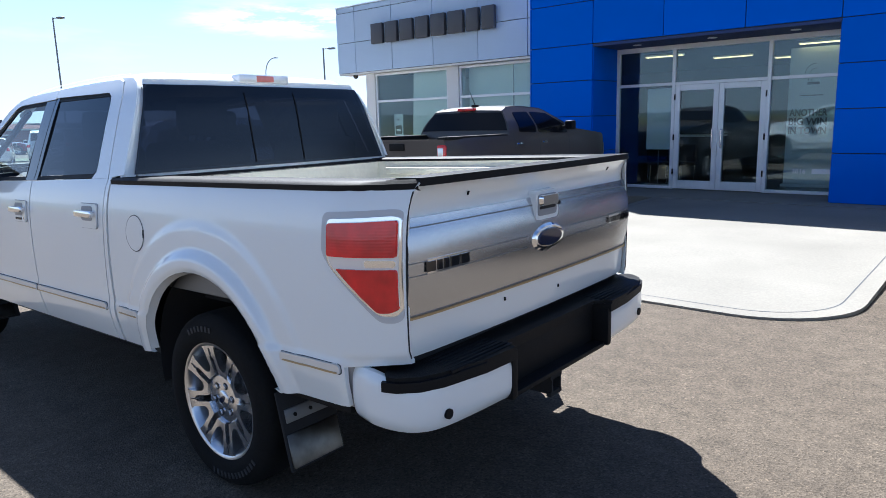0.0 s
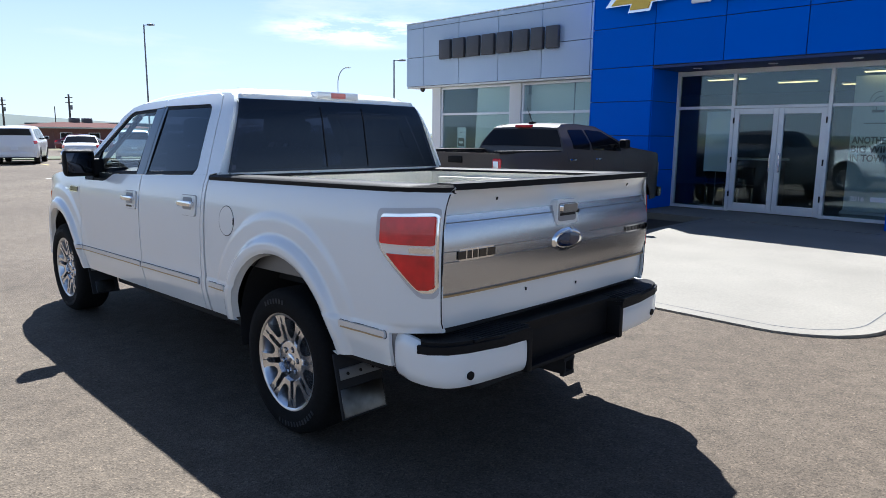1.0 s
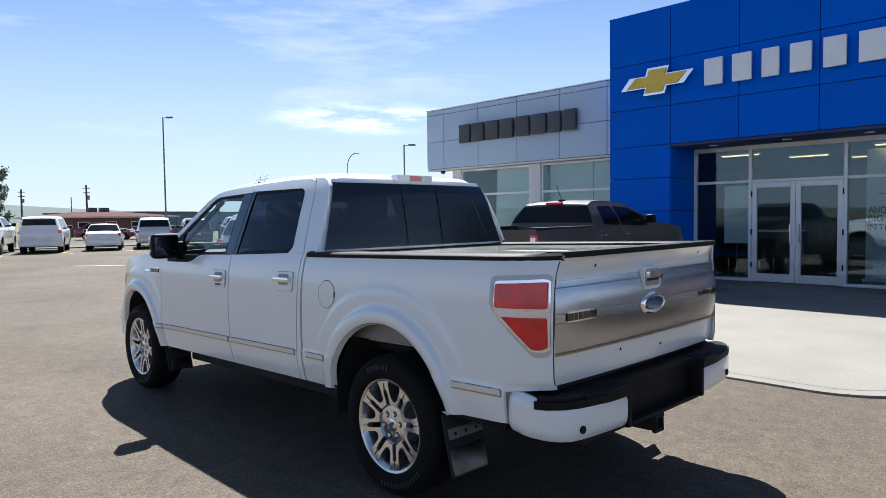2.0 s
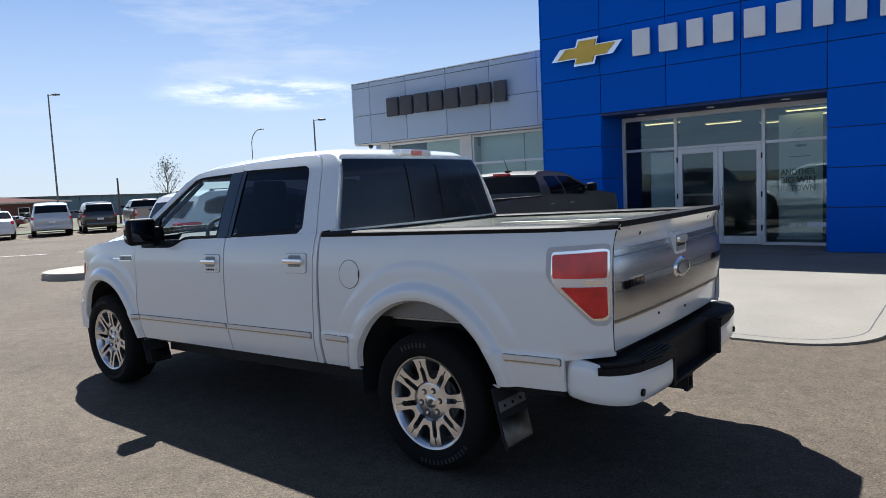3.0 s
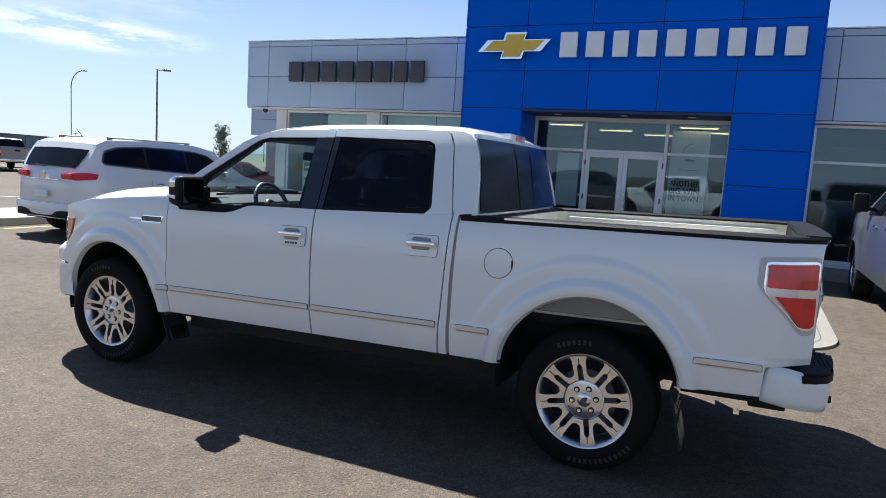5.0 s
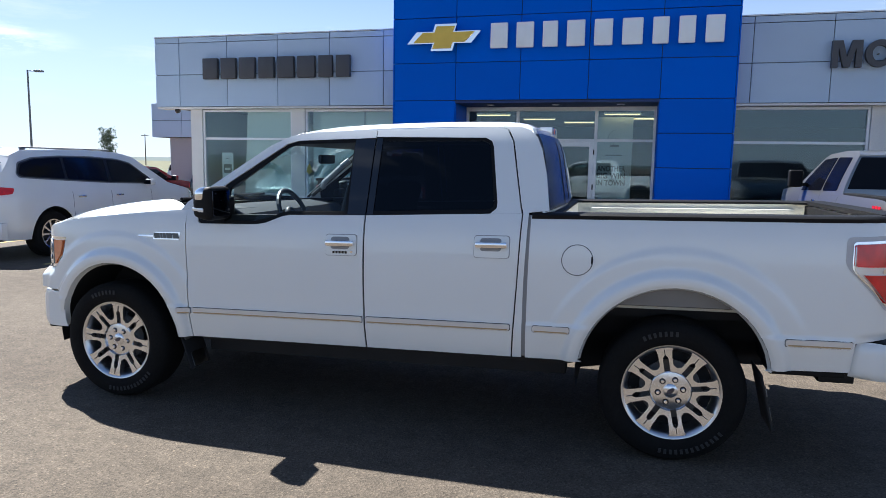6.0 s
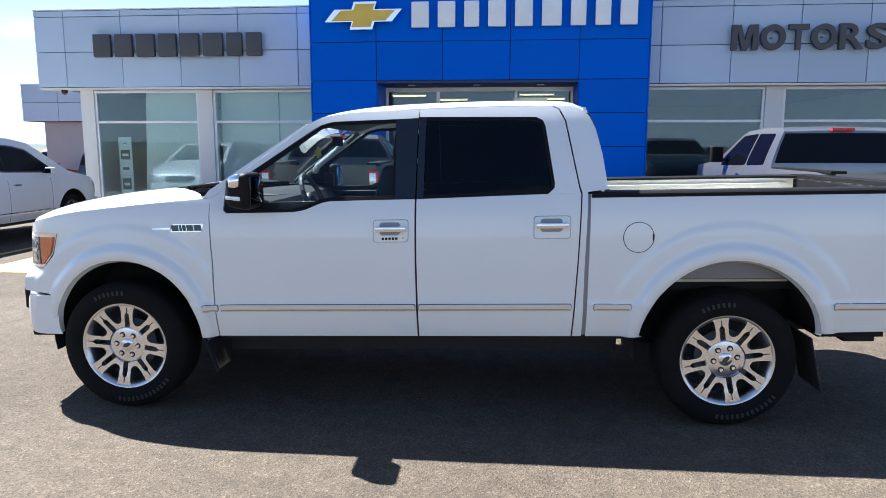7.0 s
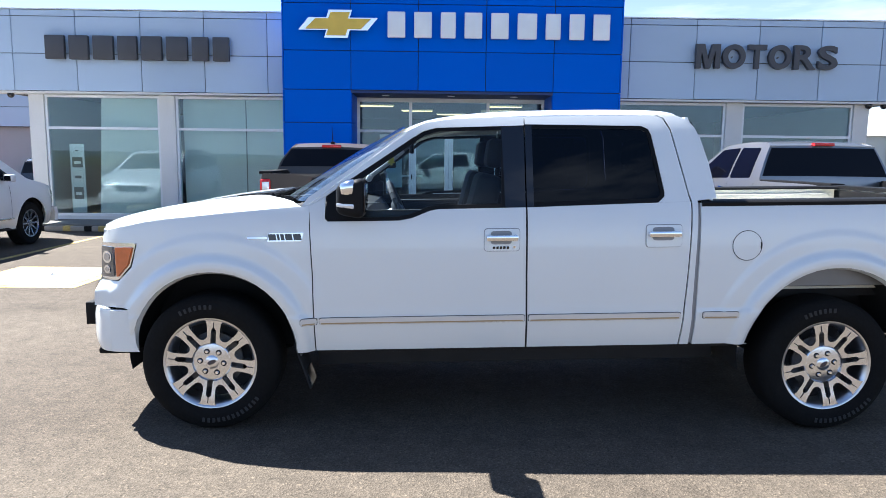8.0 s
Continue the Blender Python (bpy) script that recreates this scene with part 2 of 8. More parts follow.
M_paint = mat("white_pearl_paint", (0.77, 0.79, 0.775), 0.30, coat=1.0, grain=0.012, grain_scale=900, stain=0.012, stain_scale=2.0)
M_trim = mat("black_plastic", (0.0085, 0.0085, 0.0092), 0.55, spec=0.14, grain=0.15, grain_scale=300, bump=0.2, bump_scale=500)
M_dull_black = mat("dull_black_trim", (0.010, 0.010, 0.012), 0.35, coat=0.0, spec=0.3)
M_gloss_black = mat("gloss_black", (0.008, 0.008, 0.010), 0.08, coat=0.5)
M_rubber = mat("tyre_rubber", (0.008, 0.008, 0.008), 0.85, spec=0.15, grain=0.2, grain_scale=60, stain=0.2, stain_scale=6, bump=0.3, bump_scale=300)
M_under = mat("dark_underbody", (0.012, 0.012, 0.013), 0.8, stain=0.3, stain_scale=5)
M_brushed = mat("brushed_satin_metal", (0.47, 0.49, 0.53), 0.25, metal=1.0, stain=0.02, stain_scale=3)
M_moulding = mat("champagne_moulding", (0.70, 0.695, 0.68), 0.30, metal=0.3, stain=0.04, stain_scale=6)
# the mouldings use this tan for sunlit ground reflected along their lower edge
M_tan_trim = mat("dull_tan_metal", (0.42, 0.34, 0.20), 0.35, metal=0.8)
M_mark = mat("raised_outline_rubber", (0.020, 0.020, 0.021), 0.7, stain=0.2, stain_scale=20)
M_barrel = mat("silver_rim_barrel", (0.60, 0.61, 0.63), 0.30, metal=1.0, stain=0.12, stain_scale=9)
M_alloy = mat("polished_alloy", (0.72, 0.73, 0.75), 0.19, metal=0.95, stain=0.04, stain_scale=12)
M_alloy_dark = mat("alloy_pocket", (0.055, 0.055, 0.06), 0.35, metal=0.7, stain=0.1, stain_scale=12)
def ribbed(m, scale, amount):
    """Fine moulded ribs across a lens."""
    nt = m.node_tree
    b = nt.nodes["Principled BSDF"]
    tc = nt.nodes.new("ShaderNodeTexCoord")
    w = nt.nodes.new("ShaderNodeTexWave")
    w.bands_direction = "Z"
    w.inputs["Scale"].default_value, w.inputs["Distortion"].default_value = scale, 0.4
    bp = nt.nodes.new("ShaderNodeBump")
    bp.inputs["Strength"].default_value, bp.inputs["Distance"].default_value = amount, 0.001
    nt.links.new(tc.outputs["Object"], w.inputs["Vector"])
    nt.links.new(w.outputs["Fac"], bp.inputs["Height"])
    nt.links.new(bp.outputs["Normal"], b.inputs["Normal"])
    return m


M_red = mat("red_lamp_lens", (0.62, 0.010, 0.012), 0.12, coat=0.5, grain=0.22, grain_scale=14, stain=0.2, stain_scale=9)
ribbed(M_red, 30.0, 0.12)
M_clear_lens = mat("clear_lamp_lens", (0.78, 0.79, 0.80), 0.10, metal=0.4, coat=1.0)
M_head_lens = mat("headlamp_lens", (0.42, 0.43, 0.45), 0.10, metal=0.75, coat=1.0, grain=0.15, grain_scale=60)
M_lamp_dark = mat("dark_lamp_interior", (0.10, 0.105, 0.115), 0.12, metal=0.5, coat=1.0, grain=0.2, grain_scale=50)
M_amber = mat("amber_lamp_lens", (0.62, 0.14, 0.03), 0.15, coat=1.0, grain=0.15, grain_scale=20)
M_pale_red = mat("pale_red_lens", (0.52, 0.16, 0.14), 0.12, coat=0.5, grain=0.15, grain_scale=30)
M_clear = glass("lightly_tinted_glass", (0.78, 0.90, 0.92), 0.03)
M_tint = glass("dark_tinted_glass", (0.017, 0.020, 0.036), 0.022, steep=1.0, sheen=(0.9, 0.95, 1.0))
M_rear_glass = glass("dark_rear_glass", (0.017, 0.020, 0.036), 0.055, rough=0.22, steep=0.9, sheen=(0.86, 0.92, 1.0))
M_screen_glass = glass("windscreen_glass", (0.80, 0.89, 0.88), 0.05)
M_dark_glass = mat("dark_vehicle_glass", (0.006, 0.0065, 0.009), 0.10, spec=0.16)
M_seat = mat("dark_leather", (0.011, 0.011, 0.013), 0.65, spec=0.2, grain=0.2, grain_scale=80)
M_grey_plastic = mat("warm_grey_plastic", (0.075, 0.072, 0.07), 0.6, grain=0.1, grain_scale=100)
M_disc = mat("dull_brake_iron", (0.09, 0.088, 0.085), 0.45, metal=0.8, stain=0.1, stain_scale=8)
# white lamp surround with the shade of its recess put into the base
M_bezel = mat("shaded_white_trim", (0.52, 0.52, 0.52), 0.4, stain=0.03, stain_scale=6)
# dark base stands for the dim ground that the driver's mirror reflects
M_mirror_glass = mat("dark_reflection_mirror", (0.055, 0.058, 0.07), 0.05, metal=1.0)
M_handle_grey = mat("pale_grey_grab_handle", (0.48, 0.48, 0.49), 0.5, grain=0.08, grain_scale=90)
M_freshener = mat("yellow_card", (0.40, 0.33, 0.05), 0.7, grain=0.1, grain_scale=60)
M_steer = mat("grey_leather", (0.045, 0.045, 0.05), 0.4, grain=0.1, grain_scale=90)
# also carries the painted shade of the bumper and cab gaps
M_cup = mat("pale_grey_recess", (0.27, 0.27, 0.275), 0.4, stain=0.05, stain_scale=8)
M_bed = mat("cream_bed_liner", (0.66, 0.64, 0.56), 0.45, stain=0.1, stain_scale=3, grain=0.05)
M_blue_badge = mat("deep_blue_enamel", (0.005, 0.012, 0.04), 0.1, coat=1.0)
M_steel = mat("galvanised_pole", (0.20, 0.20, 0.20), 0.5, metal=0.6, stain=0.1, stain_scale=2)
M_wood_pole = mat("weathered_pole", (0.12, 0.10, 0.085), 0.9, grain=0.2, grain_scale=8)
M_brick = mat("red_brown_wall", (0.17, 0.075, 0.063), 0.9, grain=0.12, grain_scale=4, stain=0.1, stain_scale=0.5)
M_red_roof = mat("red_metal_roof", (0.105, 0.058, 0.053), 0.95, spec=0.05, stain=0.12, stain_scale=0.6)
M_teal = mat("blue_grey_steel_siding", (0.085, 0.145, 0.20), 0.6, stain=0.06, stain_scale=0.2)
M_pale_siding = mat("pale_steel_siding", (0.50, 0.54, 0.52), 0.6, stain=0.06, stain_scale=0.4)
M_weight = mat("dirty_chrome", (0.125, 0.12, 0.11), 0.34, metal=1.0, stain=0.35, stain_scale=14)
M_hill = mat("far_hills", (0.072, 0.094, 0.088), 1.0, grain=0.1, grain_scale=0.02, stain=0.1, stain_scale=0.004)
M_bark = mat("bark", (0.12, 0.09, 0.07), 0.9, grain=0.2, grain_scale=15)
M_leaf = mat("dusty_green_leaves", (0.085, 0.105, 0.06), 0.75, per_object=0.1, grain=0.25, grain_scale=6)
M_leaf_light = mat("fresh_green_leaves", (0.10, 0.14, 0.07), 0.7, grain=0.25, grain_scale=6)
M_grass = mat("verge_grass", (0.065, 0.078, 0.035), 0.9, grain=0.3, grain_scale=9, stain=0.2, stain_scale=0.4)


# ---- mesh helpers ----
def finish(bm, name, smooth=True, angle=38):
    bmesh.ops.recalc_face_normals(bm, faces=bm.faces[:])
    me = bpy.data.meshes.new(name)
    bm.to_mesh(me)
    bm.free()
    if smooth:
        me.polygons.foreach_set("use_smooth", [True] * len(me.polygons))
        me.set_sharp_from_angle(angle=radians(angle))
    return me


def part(name, bm, material, parent=None, label="", smooth=True, angle=38):
    """One mesh object from a bmesh or a ready mesh, under a thing or a part."""
    me = bm if isinstance(bm, bpy.types.Mesh) else finish(bm, name, smooth, angle)
    if not me.materials:
        me.materials.append(material)
    ob = new(name, me)
    ob.parent = parent
    if label:
        tagged(ob, label)
    return ob


def thing(name, label, category, m=None, group="", kind=""):
    ob = new(name)
    ob.empty_display_size = 0.1
    if m is not None:
        ob.matrix_world = m
    return tagged(ob, label, category, group, kind)


def box(bm, x0, x1, y0, y1, z0, z1, bevel=0.0, seg=2):
    ret = bmesh.ops.create_cube(bm, size=1.0, matrix=Matrix.LocRotScale(
        ((x0 + x1) / 2, (y0 + y1) / 2, (z0 + z1) / 2), None, (abs(x1 - x0), abs(y1 - y0), abs(z1 - z0))))
    if bevel:
        edges = list({e for v in ret["verts"] for e in v.link_edges})
        bmesh.ops.bevel(bm, geom=edges, offset=bevel, segments=seg, affect="EDGES", profile=0.6, clamp_overlap=True)
    return bm


def box_mesh(x0, x1, y0, y1, z0, z1, bevel=0.0, seg=2):
    return box(bmesh.new(), x0, x1, y0, y1, z0, z1, bevel, seg)


def cyl(bm, p, q, r0, r1=None, seg=12, caps=True):
    p, q = Vector(p), Vector(q)
    m = Matrix.Translation((p + q) / 2) @ (q - p).to_track_quat("Z", "Y").to_matrix().to_4x4()
    bmesh.ops.create_cone(bm, cap_ends=caps, segments=seg, radius1=r0, radius2=r0 if r1 is None else r1, depth=(q - p).length, matrix=m)
    return bm


def prism(pts, z0, z1, bm=None):
    """An upright block over a plan outline."""
    bm = bm or bmesh.new()
    low = [bm.verts.new((x, y, z0)) for x, y in pts]
    top = [bm.verts.new((x, y, z1)) for x, y in pts]
    n = len(pts)
    bm.faces.new(low)
    bm.faces.new(top)
    for i in range(n):
        bm.faces.new((low[i], low[(i + 1) % n], top[(i + 1) % n], top[i]))
    return bm


def lathe(profile, seg=48):
    """Turn (radius, y) points about the y axis."""
    bm = bmesh.new()
    rings = []
    for r, y in profile:
        rings.append([bm.verts.new((r * math.cos(2 * math.pi * i / seg), y, r * math.sin(2 * math.pi * i / seg))) for i in range(seg)])
    for a, b in zip(rings, rings[1:]):
        for i in range(seg):
            bm.faces.new((a[i], a[(i + 1) % seg], b[(i + 1) % seg], b[i]))
    return bm


def grid(f, nu, nv):
    """A sheet of quads through f(s, t), s and t from 0 to 1."""
    bm = bmesh.new()
    vs = [[bm.verts.new(f(i / nu, j / nv)) for j in range(nv + 1)] for i in range(nu + 1)]
    for i in range(nu):
        for j in range(nv):
            bm.faces.new((vs[i][j], vs[i + 1][j], vs[i + 1][j + 1], vs[i][j + 1]))
    return bm


def thicken(bm, way, amount):
    """Give a sheet thickness along a fixed direction."""
    r = bmesh.ops.extrude_face_region(bm, geom=bm.faces[:])
    bmesh.ops.translate(bm, verts=[v for v in r["geom"] if isinstance(v, bmesh.types.BMVert)], vec=Vector(way) * amount)
    return bm


def curve_at(tab, x):
    """A smooth curve through (x, y) points."""
    if x <= tab[0][0]:
        return tab[0][1]
    if x >= tab[-1][0]:
        return tab[-1][1]
    for i in range(len(tab) - 1):
        x0, y0 = tab[i]
        x1, y1 = tab[i + 1]
        if x <= x1:
            h = x1 - x0
            s = (y1 - y0) / h
            a = s if i == 0 else ((y1 - tab[i - 1][1]) / (x1 - tab[i - 1][0]))
            b = s if i + 2 == len(tab) else ((tab[i + 2][1] - y0) / (tab[i + 2][0] - x0))
            t = (x - x0) / h
            return (y0 * (1 + 2 * t) * (1 - t) ** 2 + a * h * t * (1 - t) ** 2 + y1 * t * t * (3 - 2 * t) + b * h * t * t * (t - 1))


def ease(a, b, x):
    t = min(1.0, max(0.0, (x - a) / (b - a)))
    return t * t * (3 - 2 * t)


def arc(cx, cz, r, a0, a1, n=18):
    return [(cx + r * math.cos(radians(a0 + (a1 - a0) * i / n)), cz + r * math.sin(radians(a0 + (a1 - a0) * i / n))) for i in range(n + 1)]


def rounded(pts, r, n=4):
    """Round the corners of a plan or side outline."""
    out = []
    k = len(pts)
    for i in range(k):
        p, a, b = Vector(pts[i]), Vector(pts[i - 1]), Vector(pts[(i + 1) % k])
        da, db = (a - p), (b - p)
        rr = min(r, da.length * 0.45, db.length * 0.45)
        s, e = p + da.normalized() * rr, p + db.normalized() * rr
        for j in range(n + 1):
            t = j / n
            q = s * (1 - t) ** 2 + p * 2 * t * (1 - t) + e * t * t
            out.append((q.x, q.y))
    return out


def side_panel(poly, depth, half, side=1, off=0.0, thick=0.018, step=0.09):
    """A body panel: an outline in length and height, laid on the flank whose inset is depth(u, z)."""
    bm = bmesh.new()
    bm.faces.new([bm.verts.new((u, 0, z)) for u, z in poly])
    us, zs = [p[0] for p in poly], [p[1] for p in poly]
    for lo, hi, n in ((min(us), max(us), (1, 0, 0)), (min(zs), max(zs), (0, 0, 1))):
        k = max(1, int((hi - lo) / step))
        for i in range(1, k):
            c = lo + (hi - lo) * i / k + 0.0003
            bm.normal_update()
            bmesh.ops.bisect_plane(bm, geom=bm.verts[:] + bm.edges[:] + bm.faces[:], dist=1e-6, plane_co=Vector(n) * c, plane_no=n)
    for v in bm.verts:
        v.co.y = side * (half - depth(v.co.x, v.co.z) + off)
    return thicken(bm, (0, -side, 0), thick) if thick else bm


def text_mesh(body, size, depth, bold=0.0):
    cu = bpy.data.curves.new("letter", "FONT")
    cu.body, cu.size, cu.extrude, cu.offset = body, size, depth, bold
    cu.align_x = "LEFT"
    cu.resolution_u = 4
    ob = bpy.data.objects.new("letter", cu)
    scene.collection.objects.link(ob)
    me = bpy.data.meshes.new_from_object(ob.evaluated_get(bpy.context.evaluated_depsgraph_get()))
    bpy.data.objects.remove(ob)
    bpy.data.curves.remove(cu)
    me.materials.clear()
    return me


# ---- ground, kerbs, markings ----
tagged(part("ground", grid(lambda s, t: (-3000 + 6000 * s, -3000 + 6000 * t, 0), 60, 60), M_ground, smooth=False), kind="structure")

EDGE_Y = 12.55     # front of the pavement along the building
bm = prism([(-15.2, EDGE_Y), (6.5, EDGE_Y), (6.5, 14.6), (-15.2, 14.6)], 0.0, 0.13)
bmesh.ops.bevel(bm, geom=[e for e in bm.edges if abs(e.verts[0].co.z - 0.13) < 1e-4 and abs(e.verts[1].co.z - 0.13) < 1e-4], offset=0.02, segments=2, affect="EDGES")
pavement = tagged(part("pavement", bm, M_concrete, label="pale concrete pavement along the showroom front"), kind="structure")

AX0, AX1, AY = -5.38, -0.93, 5.80
plan = [(AX0, EDGE_Y - 0.004)] + [(AX0 + 0.85 - 0.85 * math.cos(radians(a)), AY + 0.85 - 0.85 * math.sin(radians(a))) for a in range(0, 91, 9)]
plan += [(AX1 - 0.85 + 0.85 * math.sin(radians(a)), AY + 0.85 - 0.85 * math.cos(radians(a))) for a in range(0, 91, 9)] + [(AX1, EDGE_Y - 0.004)]


def ramp_up(bm):
    """The apron rises gently from its rounded front to the pavement."""
    for v in bm.verts:
        if v.co.z > 0.0005:
            v.co.z += 0.105 * max(0.0, v.co.y - AY) / (EDGE_Y - AY)
    return bm


bm = prism(plan, 0.0, 0.02)
bmesh.ops.bevel(bm, geom=[e for e in bm.edges if abs(e.verts[0].co.z - 0.02) < 1e-4 and abs(e.verts[1].co.z - 0.02) < 1e-4], offset=0.018, segments=2, affect="EDGES")
bmesh.ops.triangulate(bm, faces=[f for f in bm.faces if len(f.verts) > 4])
apron = tagged(part("pavement_apron", ramp_up(bm), M_concrete, label="pale concrete entrance apron with rounded corners"), kind="structure")
# the tooled line that runs 0.16 m inside the apron's edge
bm = bmesh.new()
a, b = [], []
for x, y in plan:
    way = Vector((x - min(max(x, AX0 + 0.85), AX1 - 0.85), min(0.0, y - AY - 0.85)))
    way = way.normalized() if way.length > 1e-6 else Vector((0, -1))
    a.append(bm.verts.new((x - way.x * 0.16, y - way.y * 0.16, 0.0215)))
    b.append(bm.verts.new((x - way.x * 0.172, y - way.y * 0.172, 0.0215)))
for k in range(len(a) - 1):
    bm.faces.new((a[k], a[k + 1], b[k + 1], b[k]))
tagged(part("trim_apron_joint", ramp_up(bm), M_joint, smooth=False), kind="structure")

# a long kerbed island between the parking rows
isl = [(-17.3, 13.2), (-17.3, 6.0)] + [(-16.25 - 1.05 * math.cos(radians(a)), 6.0 - 1.05 * math.sin(radians(a))) for a in range(10, 171, 10)] + [(-15.2, 6.0), (-15.2, 13.2)]
bm = prism(isl, 0, 0.15)
bmesh.ops.bevel(bm, geom=[e for e in bm.edges if abs(e.verts[0].co.z - 0.15) < 1e-4 and abs(e.verts[1].co.z - 0.15) < 1e-4], offset=0.03, segments=2, affect="EDGES")
tagged(part("pavement_island", bm, M_curb, label="long kerbed concrete parking island with a rounded end"), kind="structure")


def painted(name, pts, material, label, z=0.004):
    bm = bmesh.new()
    bm.faces.new([bm.verts.new((x, y, z)) for x, y in pts])
    return tagged(part(name, bm, material, label=label, smooth=False), kind="structure")


def stripe(x0, y0, x1, y1, w, material, label, z=0.004):
    a, b = Vector((x0, y0)), Vector((x1, y1))
    n = (b - a).normalized().orthogonal() * w / 2
    return painted("road_marking", [(a + n)[:], (b + n)[:], (b - n)[:], (a - n)[:]], material, label, z)


for x in (-11.75, -9.0, 2.4, 5.2, -14.75):
    stripe(x, 12.3, x, 6.3, 0.11, M_yellow_line, "worn yellow parking stall line")
painted("road_marking", [(-11.05, 6.0), (-9.45, 6.0), (-9.45, 7.6), (-11.05, 7.6)], M_yellow_line, "yellow border of an accessible parking square")
painted("road_marking", [(-10.92, 6.12), (-9.58, 6.12), (-9.58, 7.48), (-10.92, 7.48)], M_blue_line, "worn pale blue accessible parking square", 0.008)
bm = bmesh.new()
for i in range(20):
    a0, a1 = radians(-150 + 250 * i / 20), radians(-150 + 250 * (i + 1) / 20)
    bm.faces.new([bm.verts.new((-10.2 + r * math.cos(a), 6.62 + r * math.sin(a), 0.012)) for r, a in ((0.30, a0), (0.38, a0), (0.38, a1), (0.30, a1))])
for q in ([(-10.32, 6.7), (-10.22, 6.7), (-10.22, 7.15), (-10.32, 7.15)], [(-10.22, 6.7), (-9.95, 6.7), (-9.95, 6.79), (-10.22, 6.79)],
          [(-10.02, 6.4), (-9.93, 6.4), (-9.93, 6.7), (-10.02, 6.7)], arc(-10.27, 7.27, 0.09, 0, 330, 11)):
    bm.faces.new([bm.verts.new((x, y, 0.012)) for x, y in q])
tagged(part("road_marking", bm, M_white_line, label="worn white wheelchair sign on the blue square", smooth=False), kind="structure")
for i in range(9):
    stripe(-42.3, 3.46 + 3.01 * i, -37.3, 3.46 + 3.01 * i, 0.11, M_yellow_line, "worn yellow parking stall line")
stripe(-24.5, 9.2, -21.0, 12.2, 0.14, M_white_line, "worn white lane line")
stripe(-26.5, 6.6, -25.0, 8.4, 0.14, M_white_line, "worn white lane line")

# yellow and black end of the kerb by the stalls
bm = box_mesh(-13.6, -12.1, EDGE_Y - 0.20, EDGE_Y - 0.06, 0.0, 0.11, 0.025)
stop = thing("wheel_stop", "low concrete wheel stop with yellow and black bands", "wheel stop")
part("block", bm, M_curb, stop)
for i, xx in enumerate((-13.55, -13.0, -12.55, -12.25)):
    part("band", box_mesh(xx, xx + 0.17, EDGE_Y - 0.206, EDGE_Y - 0.054, 0.0, 0.116, 0.02), M_yellow_line if i % 2 else M_trim, stop,
         "yellow band" if i % 2 else "black band")

# ---- the showroom ----
BLUE_Y, WING_Y, WIN_Y, DOOR_Y = 13.0, 13.6, 13.86, 14.1
BX = [-8.38, -6.92, -5.46, -3.99, -2.51, -1.05]
BZ = [0.13, 0.95, 1.67, 2.39, 3.10, 3.93, 4.92, 6.0]


def panels(owner, material, xs, zs, y, depth, gap=0.014, skip=()):
    """Clad a front with separate metal panels and recessed joints."""
    cache = {}
    for i in range(len(xs) - 1):
        for j in range(len(zs) - 1):
            if (i, j) in skip:
                continue
            w, h = round(xs[i + 1] - xs[i] - gap, 3), round(zs[j + 1] - zs[j] - gap, 3)
            if (w, h) not in cache:
                cache[w, h] = finish(box_mesh(-w / 2, w / 2, 0, depth, -h / 2, h / 2, 0.004, 1), "panel")
            p = part("panel", cache[w, h], material, owner)
            p.location = ((xs[i] + xs[i + 1]) / 2, y, (zs[j] + zs[j + 1]) / 2)


def solid(name, x0, x1, y0, y1, z0, z1, material, label="", bevel=0.0):
    return tagged(part(name, box_mesh(x0, x1, y0, y1, z0, z1, bevel), material, label=label, smooth=False), kind="structure")


# blue portal: two piers and the tall head, with panels hung on a dark backing
tower = solid("wall_portal", BX[0], BX[1] - 0.02, BLUE_Y + 0.04, DOOR_Y + 0.2, 0.13, 3.09, M_joint, "bright blue metal-clad entrance portal")
solid("wall_portal_2", BX[4] + 0.02, BX[5], BLUE_Y + 0.04, DOOR_Y + 0.2, 0.13, 3.09, M_joint)
solid("wall_portal_3", BX[0], BX[5], BLUE_Y + 0.04, 16.0, 3.095, 5.98, M_joint)
OPEN = {(i, j) for i in (1, 2, 3) for j in range(4)}
panels(tower, M_blue, BX, BZ, BLUE_Y, 0.036, skip=OPEN)
# side faces of the portal and the returns of the entrance
for x0, x1 in ((BX[0] - 0.03, BX[0]), (BX[5], BX[5] + 0.03)):
    for j in range(len(BZ) - 1):
        part("panel", box_mesh(x0, x1, BLUE_Y + 0.002, (16.0 if j > 3 else 13.84), BZ[j] + 0.007, BZ[j + 1] - 0.007, 0.003, 1), M_blue, tower)
for x0, x1 in ((BX[1] - 0.02, BX[1] + 0.01), (BX[4] - 0.01, BX[4] + 0.02)):
    for j in range(4):
        part("panel", box_mesh(x0, x1, BLUE_Y + 0.037, DOOR_Y + 0.06, BZ[j] + 0.007, BZ[j + 1] - 0.007, 0.003, 1), M_blue, tower)
solid("trim_portal_cap", BX[0] - 0.03, BX[5] + 0.03, BLUE_Y - 0.01, 16.02, 5.985, 6.03, M_blue)
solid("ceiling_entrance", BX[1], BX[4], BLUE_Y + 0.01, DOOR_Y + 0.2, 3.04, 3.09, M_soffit)
